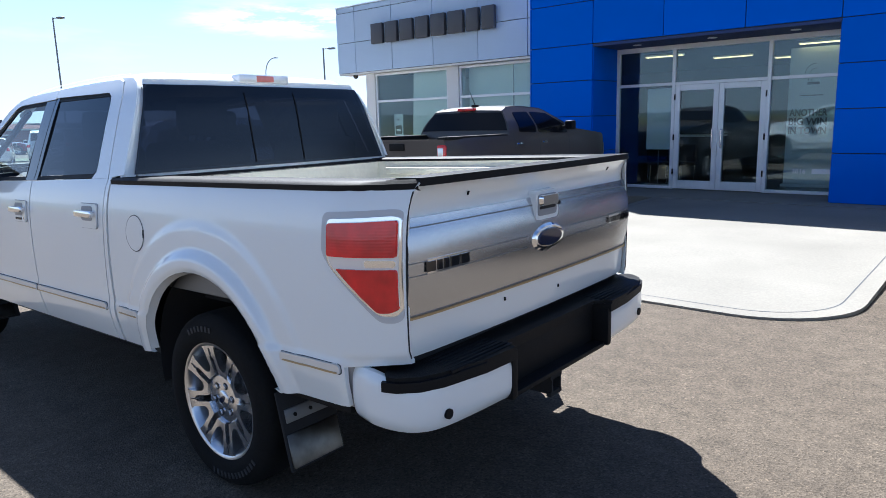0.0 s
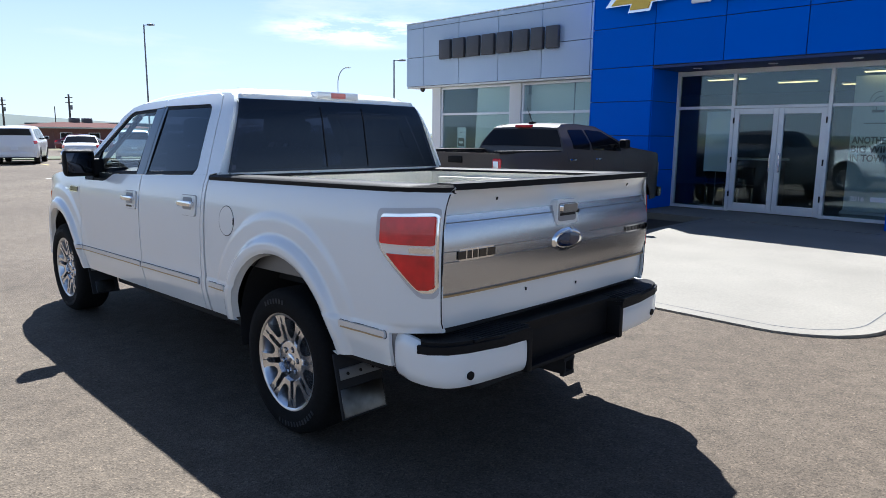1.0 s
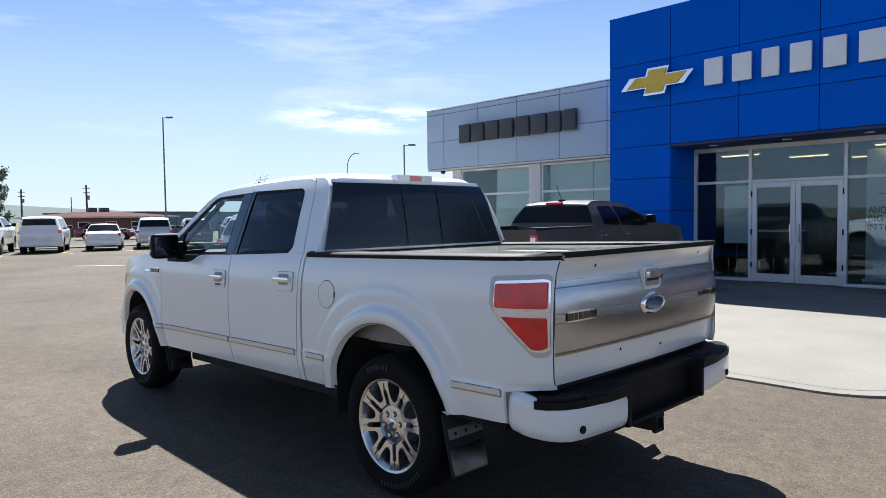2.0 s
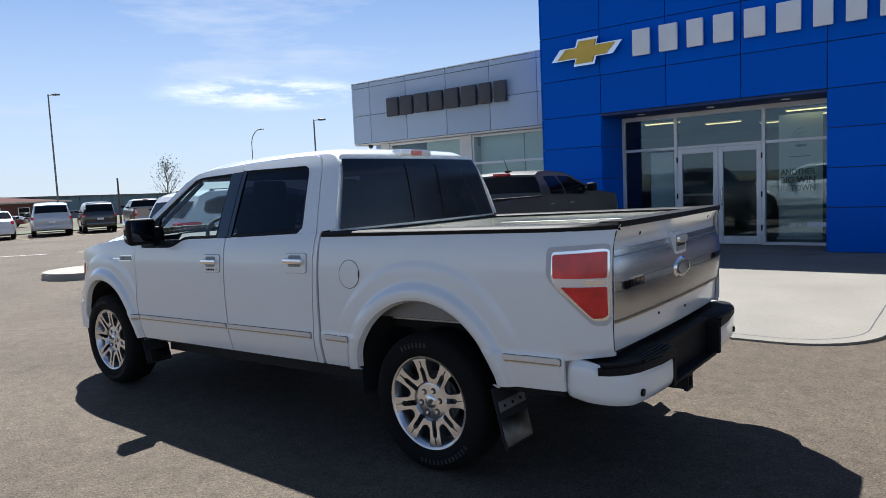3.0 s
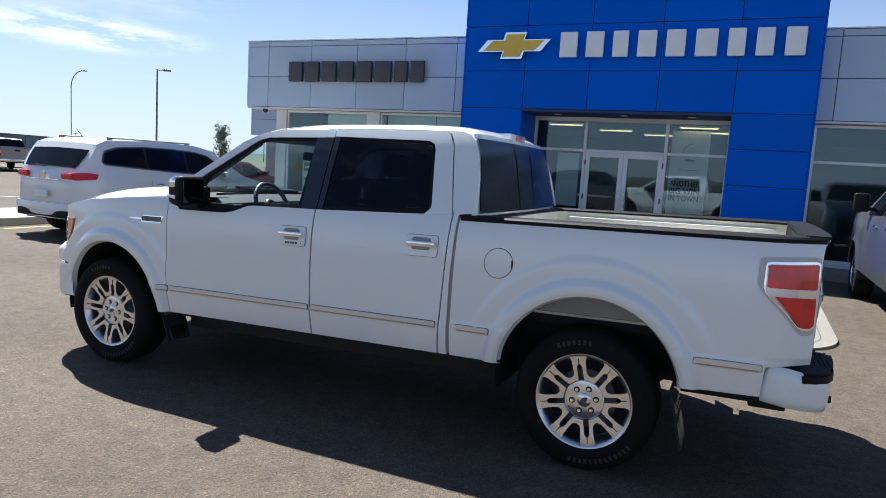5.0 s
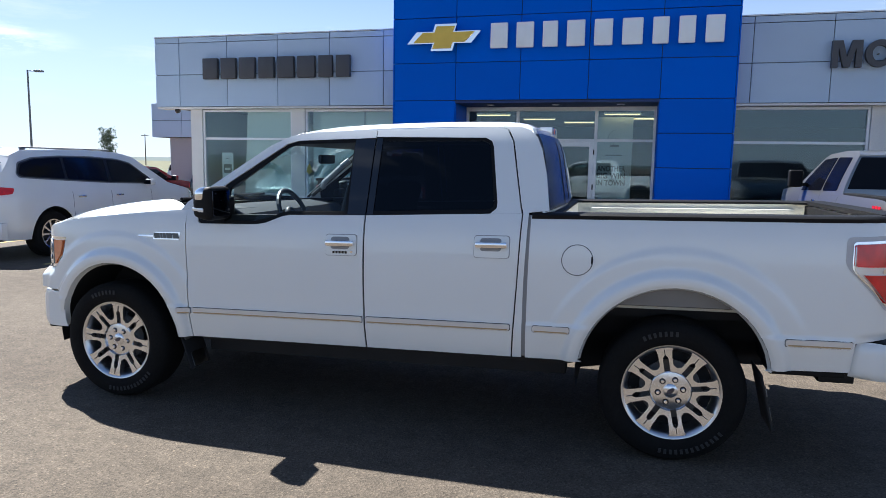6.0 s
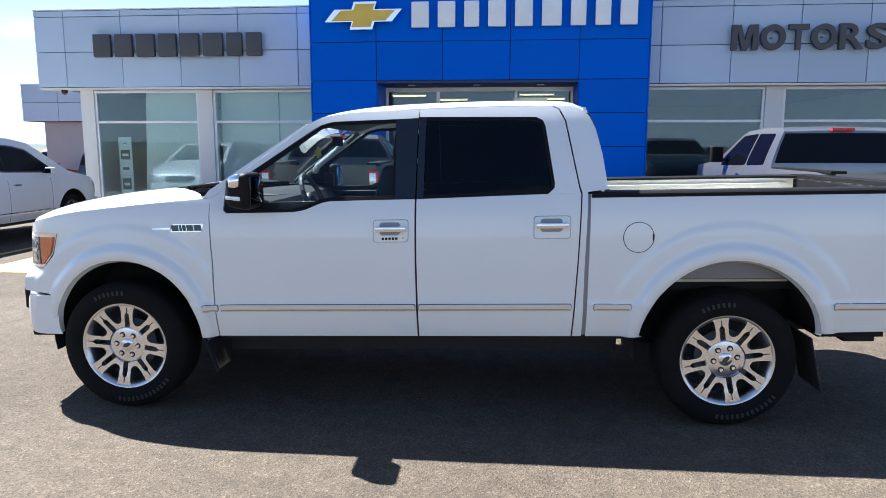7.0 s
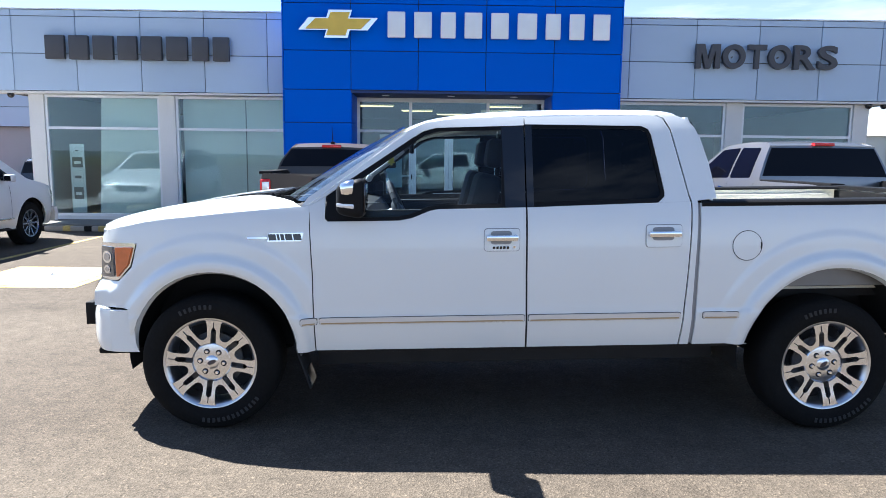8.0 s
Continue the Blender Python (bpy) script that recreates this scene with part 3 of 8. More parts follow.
for x in (-6.2, -4.72, -3.3):
    lamp = thing("recessed_downlight", "small round white downlight in the entrance soffit", "downlight", pose(x, 13.5, 3.04), "entrance downlights")
    part("ring", lathe([(0.055, 0.0), (0.085, 0.0), (0.085, 0.012), (0.055, 0.012), (0.055, 0.0)], 20), M_sign_white, lamp).rotation_euler = (radians(-90), 0, 0)
    part("reflector", lathe([(0.0, 0.004), (0.054, 0.004), (0.054, 0.008), (0.0, 0.008)], 20), M_chrome, lamp).rotation_euler = (radians(-90), 0, 0)

# grey wings: fascia panels over glazed bays
LX = [-15.3, -14.56, -13.14, -11.70, -10.28, -8.87, -8.39]
RX = [-1.04, -0.69, 0.81, 2.24, 3.65, 5.04, 5.95]
FZ = [3.05, 3.87, 4.68, 4.82]
for nm, xs, wx in (("wall_wing_west", LX, (-14.39, -8.38)), ("wall_wing_east", RX, (-1.05, 5.0))):
    wing = solid(nm, xs[0] + 0.02, xs[-1] - 0.02, WING_Y + 0.04, 16.0, 3.06, 4.81, M_joint, "light grey metal-clad fascia of the showroom wing")
    panels(wing, M_grey, xs, FZ, WING_Y, 0.036)
    ends = xs[0] if xs is LX else xs[-1] - 0.03
    for j in range(3):
        part("panel", box_mesh(ends, ends + 0.03, WING_Y + 0.038, 16.0, FZ[j] + 0.007, FZ[j + 1] - 0.007, 0.003, 1), M_grey, wing)
    solid("trim_fascia_" + nm[-4:], xs[0] + 0.03, xs[-1] - 0.03, WING_Y + 0.01, WIN_Y + 0.2, 3.0, 3.045, M_render)
    solid("trim_cap_" + nm[-4:], xs[0] - 0.01, xs[-1] + 0.01, WING_Y - 0.01, 16.02, 4.825, 4.85, M_alu)

WINDOWS = [(-14.02, -11.45), (-11.03, -8.50), (-0.95, 1.64), (2.08, 4.62)]
SILL, HEAD, TRANSOM = 0.24, 2.93, 2.24
for nm, segs in (("west", [(-14.39, -14.05), (-11.42, -11.06), (-8.47, -8.385)]), ("east", [(-1.045, -0.98), (1.67, 2.05), (4.65, 5.0)])):
    for k, (a, b) in enumerate(segs):
        solid("wall_pier_%s_%d" % (nm, k + 1), a, b, WIN_Y - 0.06, WIN_Y + 0.25, 0.13, 2.998, M_render, "off-white pier between showroom windows")
for k, (a, b) in enumerate(WINDOWS):
    solid("wall_sill_%d" % (k + 1), a - 0.028, b + 0.028, WIN_Y - 0.03, WIN_Y + 0.2, 0.13, SILL - 0.035, M_render)
    win = thing("window_%d" % (k + 1), "tall showroom window with a white aluminium frame", "window", kind="structure")
    fr = []
    for x0, x1, z0, z1 in ((a - 0.028, b + 0.028, HEAD, HEAD + 0.062), (a - 0.028, b + 0.028, SILL - 0.033, SILL + 0.03), (a - 0.028, a + 0.03, SILL + 0.031, HEAD - 0.001),
                           (b - 0.03, b + 0.028, SILL + 0.031, HEAD - 0.001), (a + 0.031, b - 0.031, TRANSOM - 0.03, TRANSOM + 0.03)):
        part("window_frame", box_mesh(x0, x1, WIN_Y - 0.02, WIN_Y + 0.08, z0, z1, 0.004, 1), M_alu, win)
    for z0, z1 in ((SILL + 0.03, TRANSOM - 0.03), (TRANSOM + 0.03, HEAD)):
        p = part("pane", box_mesh(a + 0.03, b - 0.03, WIN_Y + 0.02, WIN_Y + 0.032, z0, z1), M_window, win, "clear showroom glass", smooth=False)
        p.visible_shadow = False
    if k == 1:
        xm = a + 0.62 * (b - a)
        part("mullion", box_mesh(xm - 0.012, xm + 0.012, WIN_Y + 0.034, WIN_Y + 0.05, SILL + 0.03, HEAD), M_steel, win)

# entrance glazing: four fields over and beside a pair of doors
ent = thing("window_entrance", "glazed entrance screen with a white aluminium frame", "window", kind="structure")
EX = [-6.91, -5.66, -3.84, -2.52]
EZ0, EZ1, EZ2 = 0.14, 2.24, 3.0
for x0, x1, z0, z1 in ((EX[0], EX[3], EZ2 - 0.06, EZ2 + 0.035), (EX[0], EX[0] + 0.06, EZ0, EZ2 - 0.061), (EX[3] - 0.06, EX[3], EZ0, EZ2 - 0.061),
                       (EX[1] - 0.035, EX[1] + 0.035, EZ0, EZ2 - 0.061), (EX[2] - 0.035, EX[2] + 0.035, EZ0, EZ2 - 0.061),
                       (EX[0] + 0.061, EX[1] - 0.036, EZ1, EZ1 + 0.06), (EX[1] + 0.036, EX[2] - 0.036, EZ1, EZ1 + 0.06), (EX[2] + 0.036, EX[3] - 0.061, EZ1, EZ1 + 0.06),
                       (EX[0] + 0.061, EX[1] - 0.036, EZ0, EZ0 + 0.06), (EX[2] + 0.036, EX[3] - 0.061, EZ0, EZ0 + 0.06)):
    part("window_frame", box_mesh(x0, x1, DOOR_Y - 0.03, DOOR_Y + 0.07, z0, z1, 0.004, 1), M_alu, ent)
for x0, x1, z0, z1 in ((EX[0] + 0.06, EX[1] - 0.035, EZ0 + 0.06, EZ1), (EX[2] + 0.035, EX[3] - 0.06, EZ0 + 0.06, EZ1), (EX[0] + 0.06, EX[1] - 0.035, EZ1 + 0.06, EZ2 - 0.06),
                       (EX[1] + 0.035, EX[2] - 0.035, EZ1 + 0.06, EZ2 - 0.06), (EX[2] + 0.035, EX[3] - 0.06, EZ1 + 0.06, EZ2 - 0.06)):
    p = part("pane", box_mesh(x0, x1, DOOR_Y + 0.015, DOOR_Y + 0.027, z0, z1), M_window, ent, "clear showroom glass", smooth=False)
    p.visible_shadow = False
xm = (EX[1] + EX[2]) / 2
for nm, x0, x1, hx in (("door_1", EX[1] + 0.038, xm - 0.003, xm - 0.09), ("door_2", xm + 0.003, EX[2] - 0.038, xm + 0.09)):
    door = thing(nm, "closed glazed entrance door with white aluminium stiles", "door", kind="structure")
    z0, z1, s = EZ0 + 0.012, EZ1 - 0.004, 0.10
    for p0, p1, q0, q1 in ((x0, x0 + s, z0, z1), (x1 - s, x1, z0, z1), (x0 + s + 0.001, x1 - s - 0.001, z0, z0 + 0.17), (x0 + s + 0.001, x1 - s - 0.001, z1 - 0.11, z1)):
        part("stile", box_mesh(p0, p1, DOOR_Y - 0.02, DOOR_Y + 0.045, q0, q1, 0.004, 1), M_alu, door)
    p = part("pane", box_mesh(x0 + s, x1 - s, DOOR_Y + 0.01, DOOR_Y + 0.022, z0 + 0.17, z1 - 0.11), M_window, door, smooth=False)
    p.visible_shadow = False
    bm = bmesh.new()
    cyl(bm, (hx, DOOR_Y - 0.075, 0.98), (hx, DOOR_Y - 0.075, 1.36), 0.013, seg=10)
    for z in (1.0, 1.34):
        cyl(bm, (hx, DOOR_Y - 0.075, z), (hx, DOOR_Y - 0.018, z), 0.011, seg=8)
    part("door_handle", bm, M_chrome, door, "chrome pull handle")
    for z in (0.5, 1.2, 2.0):
        hxx = x0 - 0.004 if nm == "door_1" else x1 + 0.004
        part("hinge", box_mesh(hxx - 0.014, hxx + 0.014, DOOR_Y - 0.046, DOOR_Y - 0.021, z - 0.06, z + 0.06, 0.006), M_trim, door)

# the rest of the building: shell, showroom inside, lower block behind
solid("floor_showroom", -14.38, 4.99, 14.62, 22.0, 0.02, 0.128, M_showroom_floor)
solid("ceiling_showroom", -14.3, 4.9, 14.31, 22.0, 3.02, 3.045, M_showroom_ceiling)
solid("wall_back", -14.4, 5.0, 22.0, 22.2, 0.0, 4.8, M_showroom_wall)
solid("wall_west", -14.39, -14.15, 14.12, 22.0, 0.0, 3.015, M_render, "off-white side wall of the showroom")
solid("wall_east", 4.75, 5.0, 14.12, 22.0, 0.0, 3.015, M_render)
solid("ceiling_roof", -15.25, 5.9, 16.03, 22.3, 4.5, 4.7, M_joint)
solid("wall_upper_west", -15.27, -15.0, 16.05, 22.3, 3.06, 4.78, M_grey)
solid("wall_upper_east", 5.6, 5.9, 16.05, 22.3, 3.06, 4.78, M_grey)
for x, y in ((-6.6, 15.8), (-5.6, 17.4), (-4.6, 18.8), (-3.3, 15.6), (-2.9, 17.2), (-11.2, 18.4)):
    lt = thing("strip_light", "long warm fluorescent strip light on the showroom ceiling", "strip light", pose(x, y, 2.96), "showroom strip lights")
    part("housing", box_mesh(-0.45, 0.45, -0.07, 0.07, 0.02, 0.058, 0.01), M_sign_white, lt)
    part("diffuser", box_mesh(-0.43, 0.43, -0.055, 0.055, 0.0, 0.019, 0.008), M_strip, lt, "glowing yellow diffuser")
solid("wall_annex", -19.9, -15.6, 20.2, 30.0, 0.0, 2.5, M_annex, "off-white lower block behind the showroom")
bm = box_mesh(-20.5, -15.3, 20.0, 30.2, 2.5, 3.75, 0.01)
fascia = tagged(part("wall_annex_fascia", bm, M_joint, label="light grey fascia of the lower block", smooth=False), kind="structure")
panels(fascia, M_grey, [-20.5, -19.2, -17.9, -16.6, -15.3], [2.5, 3.12, 3.75], 19.96, 0.036)
for k in range(6):
    part("panel", box_mesh(-20.53, -20.502, 20.01 + 1.7 * k, 20.01 + 1.7 * k + 1.685, 2.507, 3.743, 0.003, 1), M_grey, fascia)
for x in (-14.75, 4.95, 5.3):
    camd = thing("security_camera", "small dark dome camera under the fascia", "security camera", pose(x, 13.75, 3.0))
    part("mount", box_mesh(-0.05, 0.05, -0.05, 0.05, 0.0, 0.05, 0.01), M_sign_white, camd)
    bm = bmesh.new()
    bmesh.ops.create_uvsphere(bm, u_segments=16, v_segments=10, radius=0.075, matrix=Matrix.Translation((0, 0, -0.03)))
    part("dome", bm, M_gloss_black, camd)


def sign_row(name, label, x0, x1, z0, z1, y, material, widths, depth=0.10, off=0.07, gap=0.10):
    """A row of plain raised blocks where a trade name stands, one for each character."""
    sg = thing(name, label, "sign")
    total = sum(widths)
    unit = (x1 - x0 - gap * (len(widths) - 1)) / total
    x = x0
    for w in widths:
        part("block", box_mesh(x, x + w * unit, y - off - depth, y - off, z0, z1, 0.02), material, sg)
        part("standoff", cyl(bmesh.new(), (x + w * unit / 2, y - off - 0.002, (z0 + z1) / 2), (x + w * unit / 2, y + 0.002, (z0 + z1) / 2), 0.015, seg=8), M_steel, sg)
        x += w * unit + gap
    return sg


sign_row("name_sign", "row of dark grey raised blocks on the grey fascia", -13.75, -9.68, 3.73, 4.25, WING_Y, M_sign_dark, [1, 1, 1.05, 1, 1.05, 1.1, 0.85, 0.85])
sign_row("make_sign", "row of white raised blocks on the blue portal", -6.12, -1.34, 4.20, 4.74, BLUE_Y, M_sign_white, [1, 1, 0.85, 1, 1, 1.1, 0.85, 0.85, 0.95], depth=0.07, off=0.06, gap=0.19)
word = thing("motors_sign", "dark grey raised letters reading MOTORS on the grey fascia", "sign")
xw = 0.76
BOLD_M = [(0, 0), (0, 1), (0.34, 1), (0.5, 0.38), (0.66, 1), (1, 1), (1, 0), (0.79, 0), (0.79, 0.72), (0.60, 0), (0.40, 0), (0.21, 0.72), (0.21, 0)]
BOLD_T = [(0.38, 0), (0.38, 0.79), (0, 0.79), (0, 1), (1, 1), (1, 0.79), (0.62, 0.79), (0.62, 0)]
for ch, w in zip("MOTORS", (0.60, 0.57, 0.47, 0.57, 0.55, 0.50)):
    if ch == "M" or ch == "T":
        bm = prism(BOLD_M if ch == "M" else BOLD_T, -0.05, 0.05)
        bmesh.ops.triangulate(bm, faces=[f for f in bm.faces if len(f.verts) > 4])
        me = finish(bm, "letter", smooth=False)
    elif ch == "O":
        bm = bmesh.new()
        ring = [(math.cos(2 * math.pi * k / 40), math.sin(2 * math.pi * k / 40)) for k in range(40)]
        loops = [[bm.verts.new((rx * x, ry * y, z)) for x, y in ring] for rx, ry, z in ((0.5, 0.5, 0.05), (0.27, 0.29, 0.05), (0.27, 0.29, -0.05), (0.5, 0.5, -0.05))]
        for p, q in zip(loops, loops[1:] + loops[:1]):
            for k in range(40):
                bm.faces.new((p[k], p[(k + 1) % 40], q[(k + 1) % 40], q[k]))
        me = finish(bm, "letter", angle=50)
    else:
        me = text_mesh(ch, 0.74, 0.05, 0.018)
    vx = [v.co.x for v in me.vertices]
    vy = [v.co.y for v in me.vertices]
    sx, sy = (w - 0.055) / (max(vx) - min(vx)), 0.53 / (max(vy) - min(vy))
    for v in me.vertices:
        v.co = Vector(((v.co.x - min(vx)) * sx, (v.co.y - min(vy)) * sy, v.co.z))
    lt = part("letter", me, M_sign_dark, word)
    lt.matrix_basis = pose(xw, WING_Y - 0.12, 3.725, 90, 0, 0)
    part("standoff", cyl(bmesh.new(), (xw + w / 2 - 0.03, WING_Y - 0.072, 3.99), (xw + w / 2 - 0.03, WING_Y + 0.002, 3.99), 0.015, seg=8), M_steel, word)
    xw += w
# emblem: a plain gold cross-bar shape in a silver rim
emblem = thing("emblem_sign", "gold plain emblem with a bright silver rim on the blue portal", "sign")


def emblem_poly(k):
    a, h, cw, ch = 0.85 * k, 0.13 * k, 0.25 * k, 0.29 * k
    return [(-a, -h), (-cw, -h), (-cw - 0.05, -ch), (cw - 0.05, -ch), (cw, -h), (a - 0.22, -h), (a, h), (cw, h), (cw + 0.05, ch), (-cw + 0.05, ch), (-cw, h), (-a + 0.22, h)]


for nm, k, y0, y1, mt in (("rim", 1.0, 0.10, 0.16, M_chrome), ("face", 0.82, 0.15, 0.185, M_gold)):
    bm = prism(emblem_poly(k), -y1, -y0)
    bm.normal_update()
    bmesh.ops.triangulate(bm, faces=[f for f in bm.faces if len(f.verts) > 4])
    o = part(nm, bm, mt, emblem, "gold enamel face" if nm == "face" else "polished silver rim", smooth=False)
    o.matrix_basis = Matrix.Translation((-7.17, BLUE_Y, 4.46)) @ Matrix(((1, 0, 0, 0), (0, 0, 1, 0), (0, 1, 0, 0), (0, 0, 0, 1)))
for x in (-7.6, -6.75):
    part("standoff", cyl(bmesh.new(), (x, BLUE_Y - 0.101, 4.46), (x, BLUE_Y + 0.002, 4.46), 0.02, seg=8), M_steel, emblem)


# ---- the white pickup ----
# Local axes: x to the nose from the rear axle, y to the driver's side, z up. The body leans nose-down by RAKE.
HALF, RAKE, BASE = 1.0, 0.022, 3.67
HUB = 0.405
ARCH_R = (0.008, 0.492, 0.518)
ARCH_F = (3.640, 0.553, 0.483)
truck = thing("pickup_truck", "white four-door pickup truck with chrome mouldings and brushed tailgate", "pickup truck",
              pose(-2.717, 2.70, 0, 0, 0, 181.0))
D_TAB = [(0.40, 0.075), (0.52, 0.045), (0.60, 0.022), (0.72, 0.008), (0.85, 0.0), (1.05, 0.0), (1.18, 0.006), (1.28, 0.018), (1.36, 0.038), (1.41, 0.060),
         (1.55, 0.112), (1.75, 0.190), (1.88, 0.248), (1.96, 0.30)]


def flank(u, z):
    """How far the truck's flank lies inside its widest plane."""
    d = curve_at(D_TAB, z)
    low = ease(1.34, 1.16, z)
    for (cu, cz, r), brow in ((ARCH_R, 0.735), (ARCH_F, 0.70)):
        rr = math.hypot(u - cu, (z - cz) * (1.0 if z > cz else 0.75))
        d -= 0.032 * ease(r + 0.106, r + 0.052, rr)
        d -= 0.010 * ease(brow + 0.014, brow - 0.034, rr) * low * ease(0.62, 0.85, z)
        d += 0.012 * ease(r + 0.02, r, rr)
    # the rear corner turns under above the bumper
    d += 0.022 * ease(0.80, 0.75, z) * ease(-0.86, -0.96, u)
    # a shallow step above and below the side moulding
    d -= 0.008 * ease(0.775, 0.76, z) * ease(0.60, 0.70, z)
    if u < -0.82:
        d += 0.122 * ((-0.82 - u) / 0.30) ** 2
    if u > 3.5:
        d += 0.13 * ((u - 3.5) / 0.80) ** 2
    if u > 4.1:
        d += 0.065 * ((u - 4.1) / 0.20) ** 2 * ease(0.90, 1.0, z)
    return d


def rake(bm):
    """Set the body nose-down, draw the nose a little forward and the tail a little in."""
    for v in bm.verts:
        v.co.x += 0.016 * ease(-0.93, -1.07, v.co.x)
        v.co.x += 0.034 * ease(4.02, 4.30, v.co.x)
        v.co.z -= RAKE * v.co.x
    return bm


def tp(name, bm, material, parent=truck, label="", **k):
    return part(name, rake(bm), material, parent, label, **k)


def skin(name, poly, material, label="", off=0.0, thick=0.018, step=0.045, both=True, parent=truck):
    made = []
    poly = [(u + 0.022 * ease(2.3, 2.9, u) * (1 - ease(3.066, 3.12, u)), z) for u, z in poly]
    for s in ((1, -1) if both else (1,)):
        made.append(tp(name, side_panel(poly, flank, HALF, s, off, thick, step if s > 0 else max(step, 0.03)), material, parent, label))
    return made


def arch_edge(arch, zl, step=22):
    """Points of a wheel opening from its front foot over the top to its rear foot, at sill height zl."""
    cu, cz, r = arch
    a = math.degrees(math.asin((zl - cz) / r)) if abs(zl - cz) < r else 0
    return arc(cu, cz, r, a, 180 - a, step)


# fender: round the front wheel, up to the bonnet line
f_poly = [(3.035, 0.553)] + arch_edge(ARCH_F, 0.545)[::-1] + [(4.125, 0.60), (4.125, 0.812), (4.22, 0.818), (4.338, 0.825), (4.334, 0.90), (4.316, 0.965), (4.185, 0.970), (4.108, 1.055), (4.078, 1.194), (4.300, 1.194), (4.292, 1.235), (4.250, 1.268),
          (4.02, 1.318), (3.70, 1.352), (3.40, 1.378), (3.058, 1.402), (3.062, 1.30), (3.045, 1.0)]
skin("fender", f_poly, M_paint, step=0.012)
for s in (1, -1):
    lamp = tp("headlamp", side_panel(rounded([(4.116, 1.063), (4.190, 0.975), (4.325, 0.970), (4.315, 1.190), (4.084, 1.194)], 0.012), flank, HALF, s, -0.004, 0.02, 0.05), M_chrome, label="clear headlamp with a chrome housing")
    tp("indicator", side_panel(rounded([(4.131, 1.068), (4.190, 0.997), (4.197, 0.996), (4.203, 1.168), (4.105, 1.172)], 0.010), flank, HALF, s, 0.005, 0.012, 0.05), M_amber, lamp, "amber indicator lens")
    lens = tp("lens", side_panel(rounded([(4.213, 0.994), (4.318, 0.988), (4.308, 1.172), (4.220, 1.168)], 0.010), flank, HALF, s, 0.004, 0.012, 0.05), M_lamp_dark, lamp, "dark clear lens")
    for cz, rr in ((1.108, 0.036), (1.035, 0.024)):
        tp("reflector", side_panel(arc(4.262, cz, rr, 0, 342, 19), flank, HALF, s, 0.007, 0.006, 0.05), M_chrome, lens, "bright reflector ring")
        tp("bulb_lens", side_panel(arc(4.262, cz, rr * 0.62, 0, 342, 19), flank, HALF, s, 0.009, 0.006, 0.05), M_head_lens, lens)

# doors: lower skins, painted window frames, black pillars, glass
skin("front_door", [(3.028, 0.553), (3.038, 1.0), (3.055, 1.28), (3.060, 1.402), (3.018, 1.422), (2.972, 1.452), (2.972, 1.328), (2.955, 1.311), (2.56, 1.312), (2.49, 1.325), (2.39, 1.365), (2.34, 1.373), (1.839, 1.378), (1.836, 1.0), (1.824, 0.553)], M_paint)
skin("rear_door", [(1.813, 0.553), (1.825, 1.0), (1.828, 1.378), (1.06, 1.396), (0.872, 1.40), (0.888, 1.0), (0.912, 0.553)], M_paint)
skin("window_frame", [(3.06, 1.405), (3.02, 1.425), (2.435, 1.826), (2.36, 1.845), (1.94, 1.852), (1.836, 1.855), (1.836, 1.906), (1.978, 1.906), (2.25, 1.899), (2.42, 1.876), (2.55, 1.815), (3.075, 1.448), (3.13, 1.400)], M_paint)
skin("window_frame", [(1.830, 1.861), (1.830, 1.908), (1.06, 1.91), (1.0, 1.89), (0.962, 1.82), (0.885, 1.44), (0.8755, 1.4004), (1.06, 1.3965), (1.024, 1.43), (1.022, 1.46), (1.075, 1.79), (1.09, 1.825), (1.13, 1.845)], M_paint)
skin("door_pillar", [(1.956, 1.380), (1.838, 1.381), (1.838, 1.853), (1.972, 1.85)], M_gloss_black, "gloss black pillar trim", off=-0.006)
skin("door_pillar", [(1.830, 1.381), (1.789, 1.382), (1.789, 1.857), (1.830, 1.857)], M_gloss_black, "gloss black pillar trim", off=-0.006)
# black seal bands round the glass
skin("window_seal", [(2.968, 1.330), (2.953, 1.314), (2.56, 1.314), (2.49, 1.327), (2.39, 1.367), (2.34, 1.375), (1.958, 1.380), (1.950, 1.85), (2.36, 1.843), (2.435, 1.822), (2.968, 1.455),
                     (2.955, 1.435), (2.86, 1.485), (2.425, 1.80), (2.35, 1.822), (1.972, 1.828), (1.979, 1.40), (2.34, 1.396), (2.40, 1.388), (2.50, 1.346), (2.57, 1.333), (2.83, 1.330), (2.83, 1.36), (2.952, 1.345)], M_trim, off=-0.008, thick=0.012, step=0.2)
skin("window_seal", [(1.788, 1.382), (1.06, 1.399), (1.024, 1.43), (1.022, 1.46), (1.075, 1.79), (1.09, 1.825), (1.13, 1.845), (1.788, 1.856),
                     (1.788, 1.835), (1.14, 1.826), (1.105, 1.81), (1.095, 1.785), (1.044, 1.46), (1.048, 1.435), (1.07, 1.42), (1.788, 1.402)], M_trim, off=-0.008, thick=0.012, step=0.2)
skin("mirror_sail", [(2.966, 1.331), (2.952, 1.316), (2.778, 1.316), (2.778, 1.545), (2.86, 1.488), (2.966, 1.440)], M_trim, "black mirror sail", off=-0.001, step=0.2)
for o in skin("front_window", [(2.782, 1.326), (2.57, 1.335), (2.50, 1.348), (2.40, 1.390), (2.34, 1.398), (1.978, 1.402), (1.971, 1.827), (2.35, 1.821), (2.425, 1.799), (2.782, 1.543)], M_clear, "lightly tinted side glass", off=-0.012, thick=0, step=0.25):
    o.visible_shadow = False
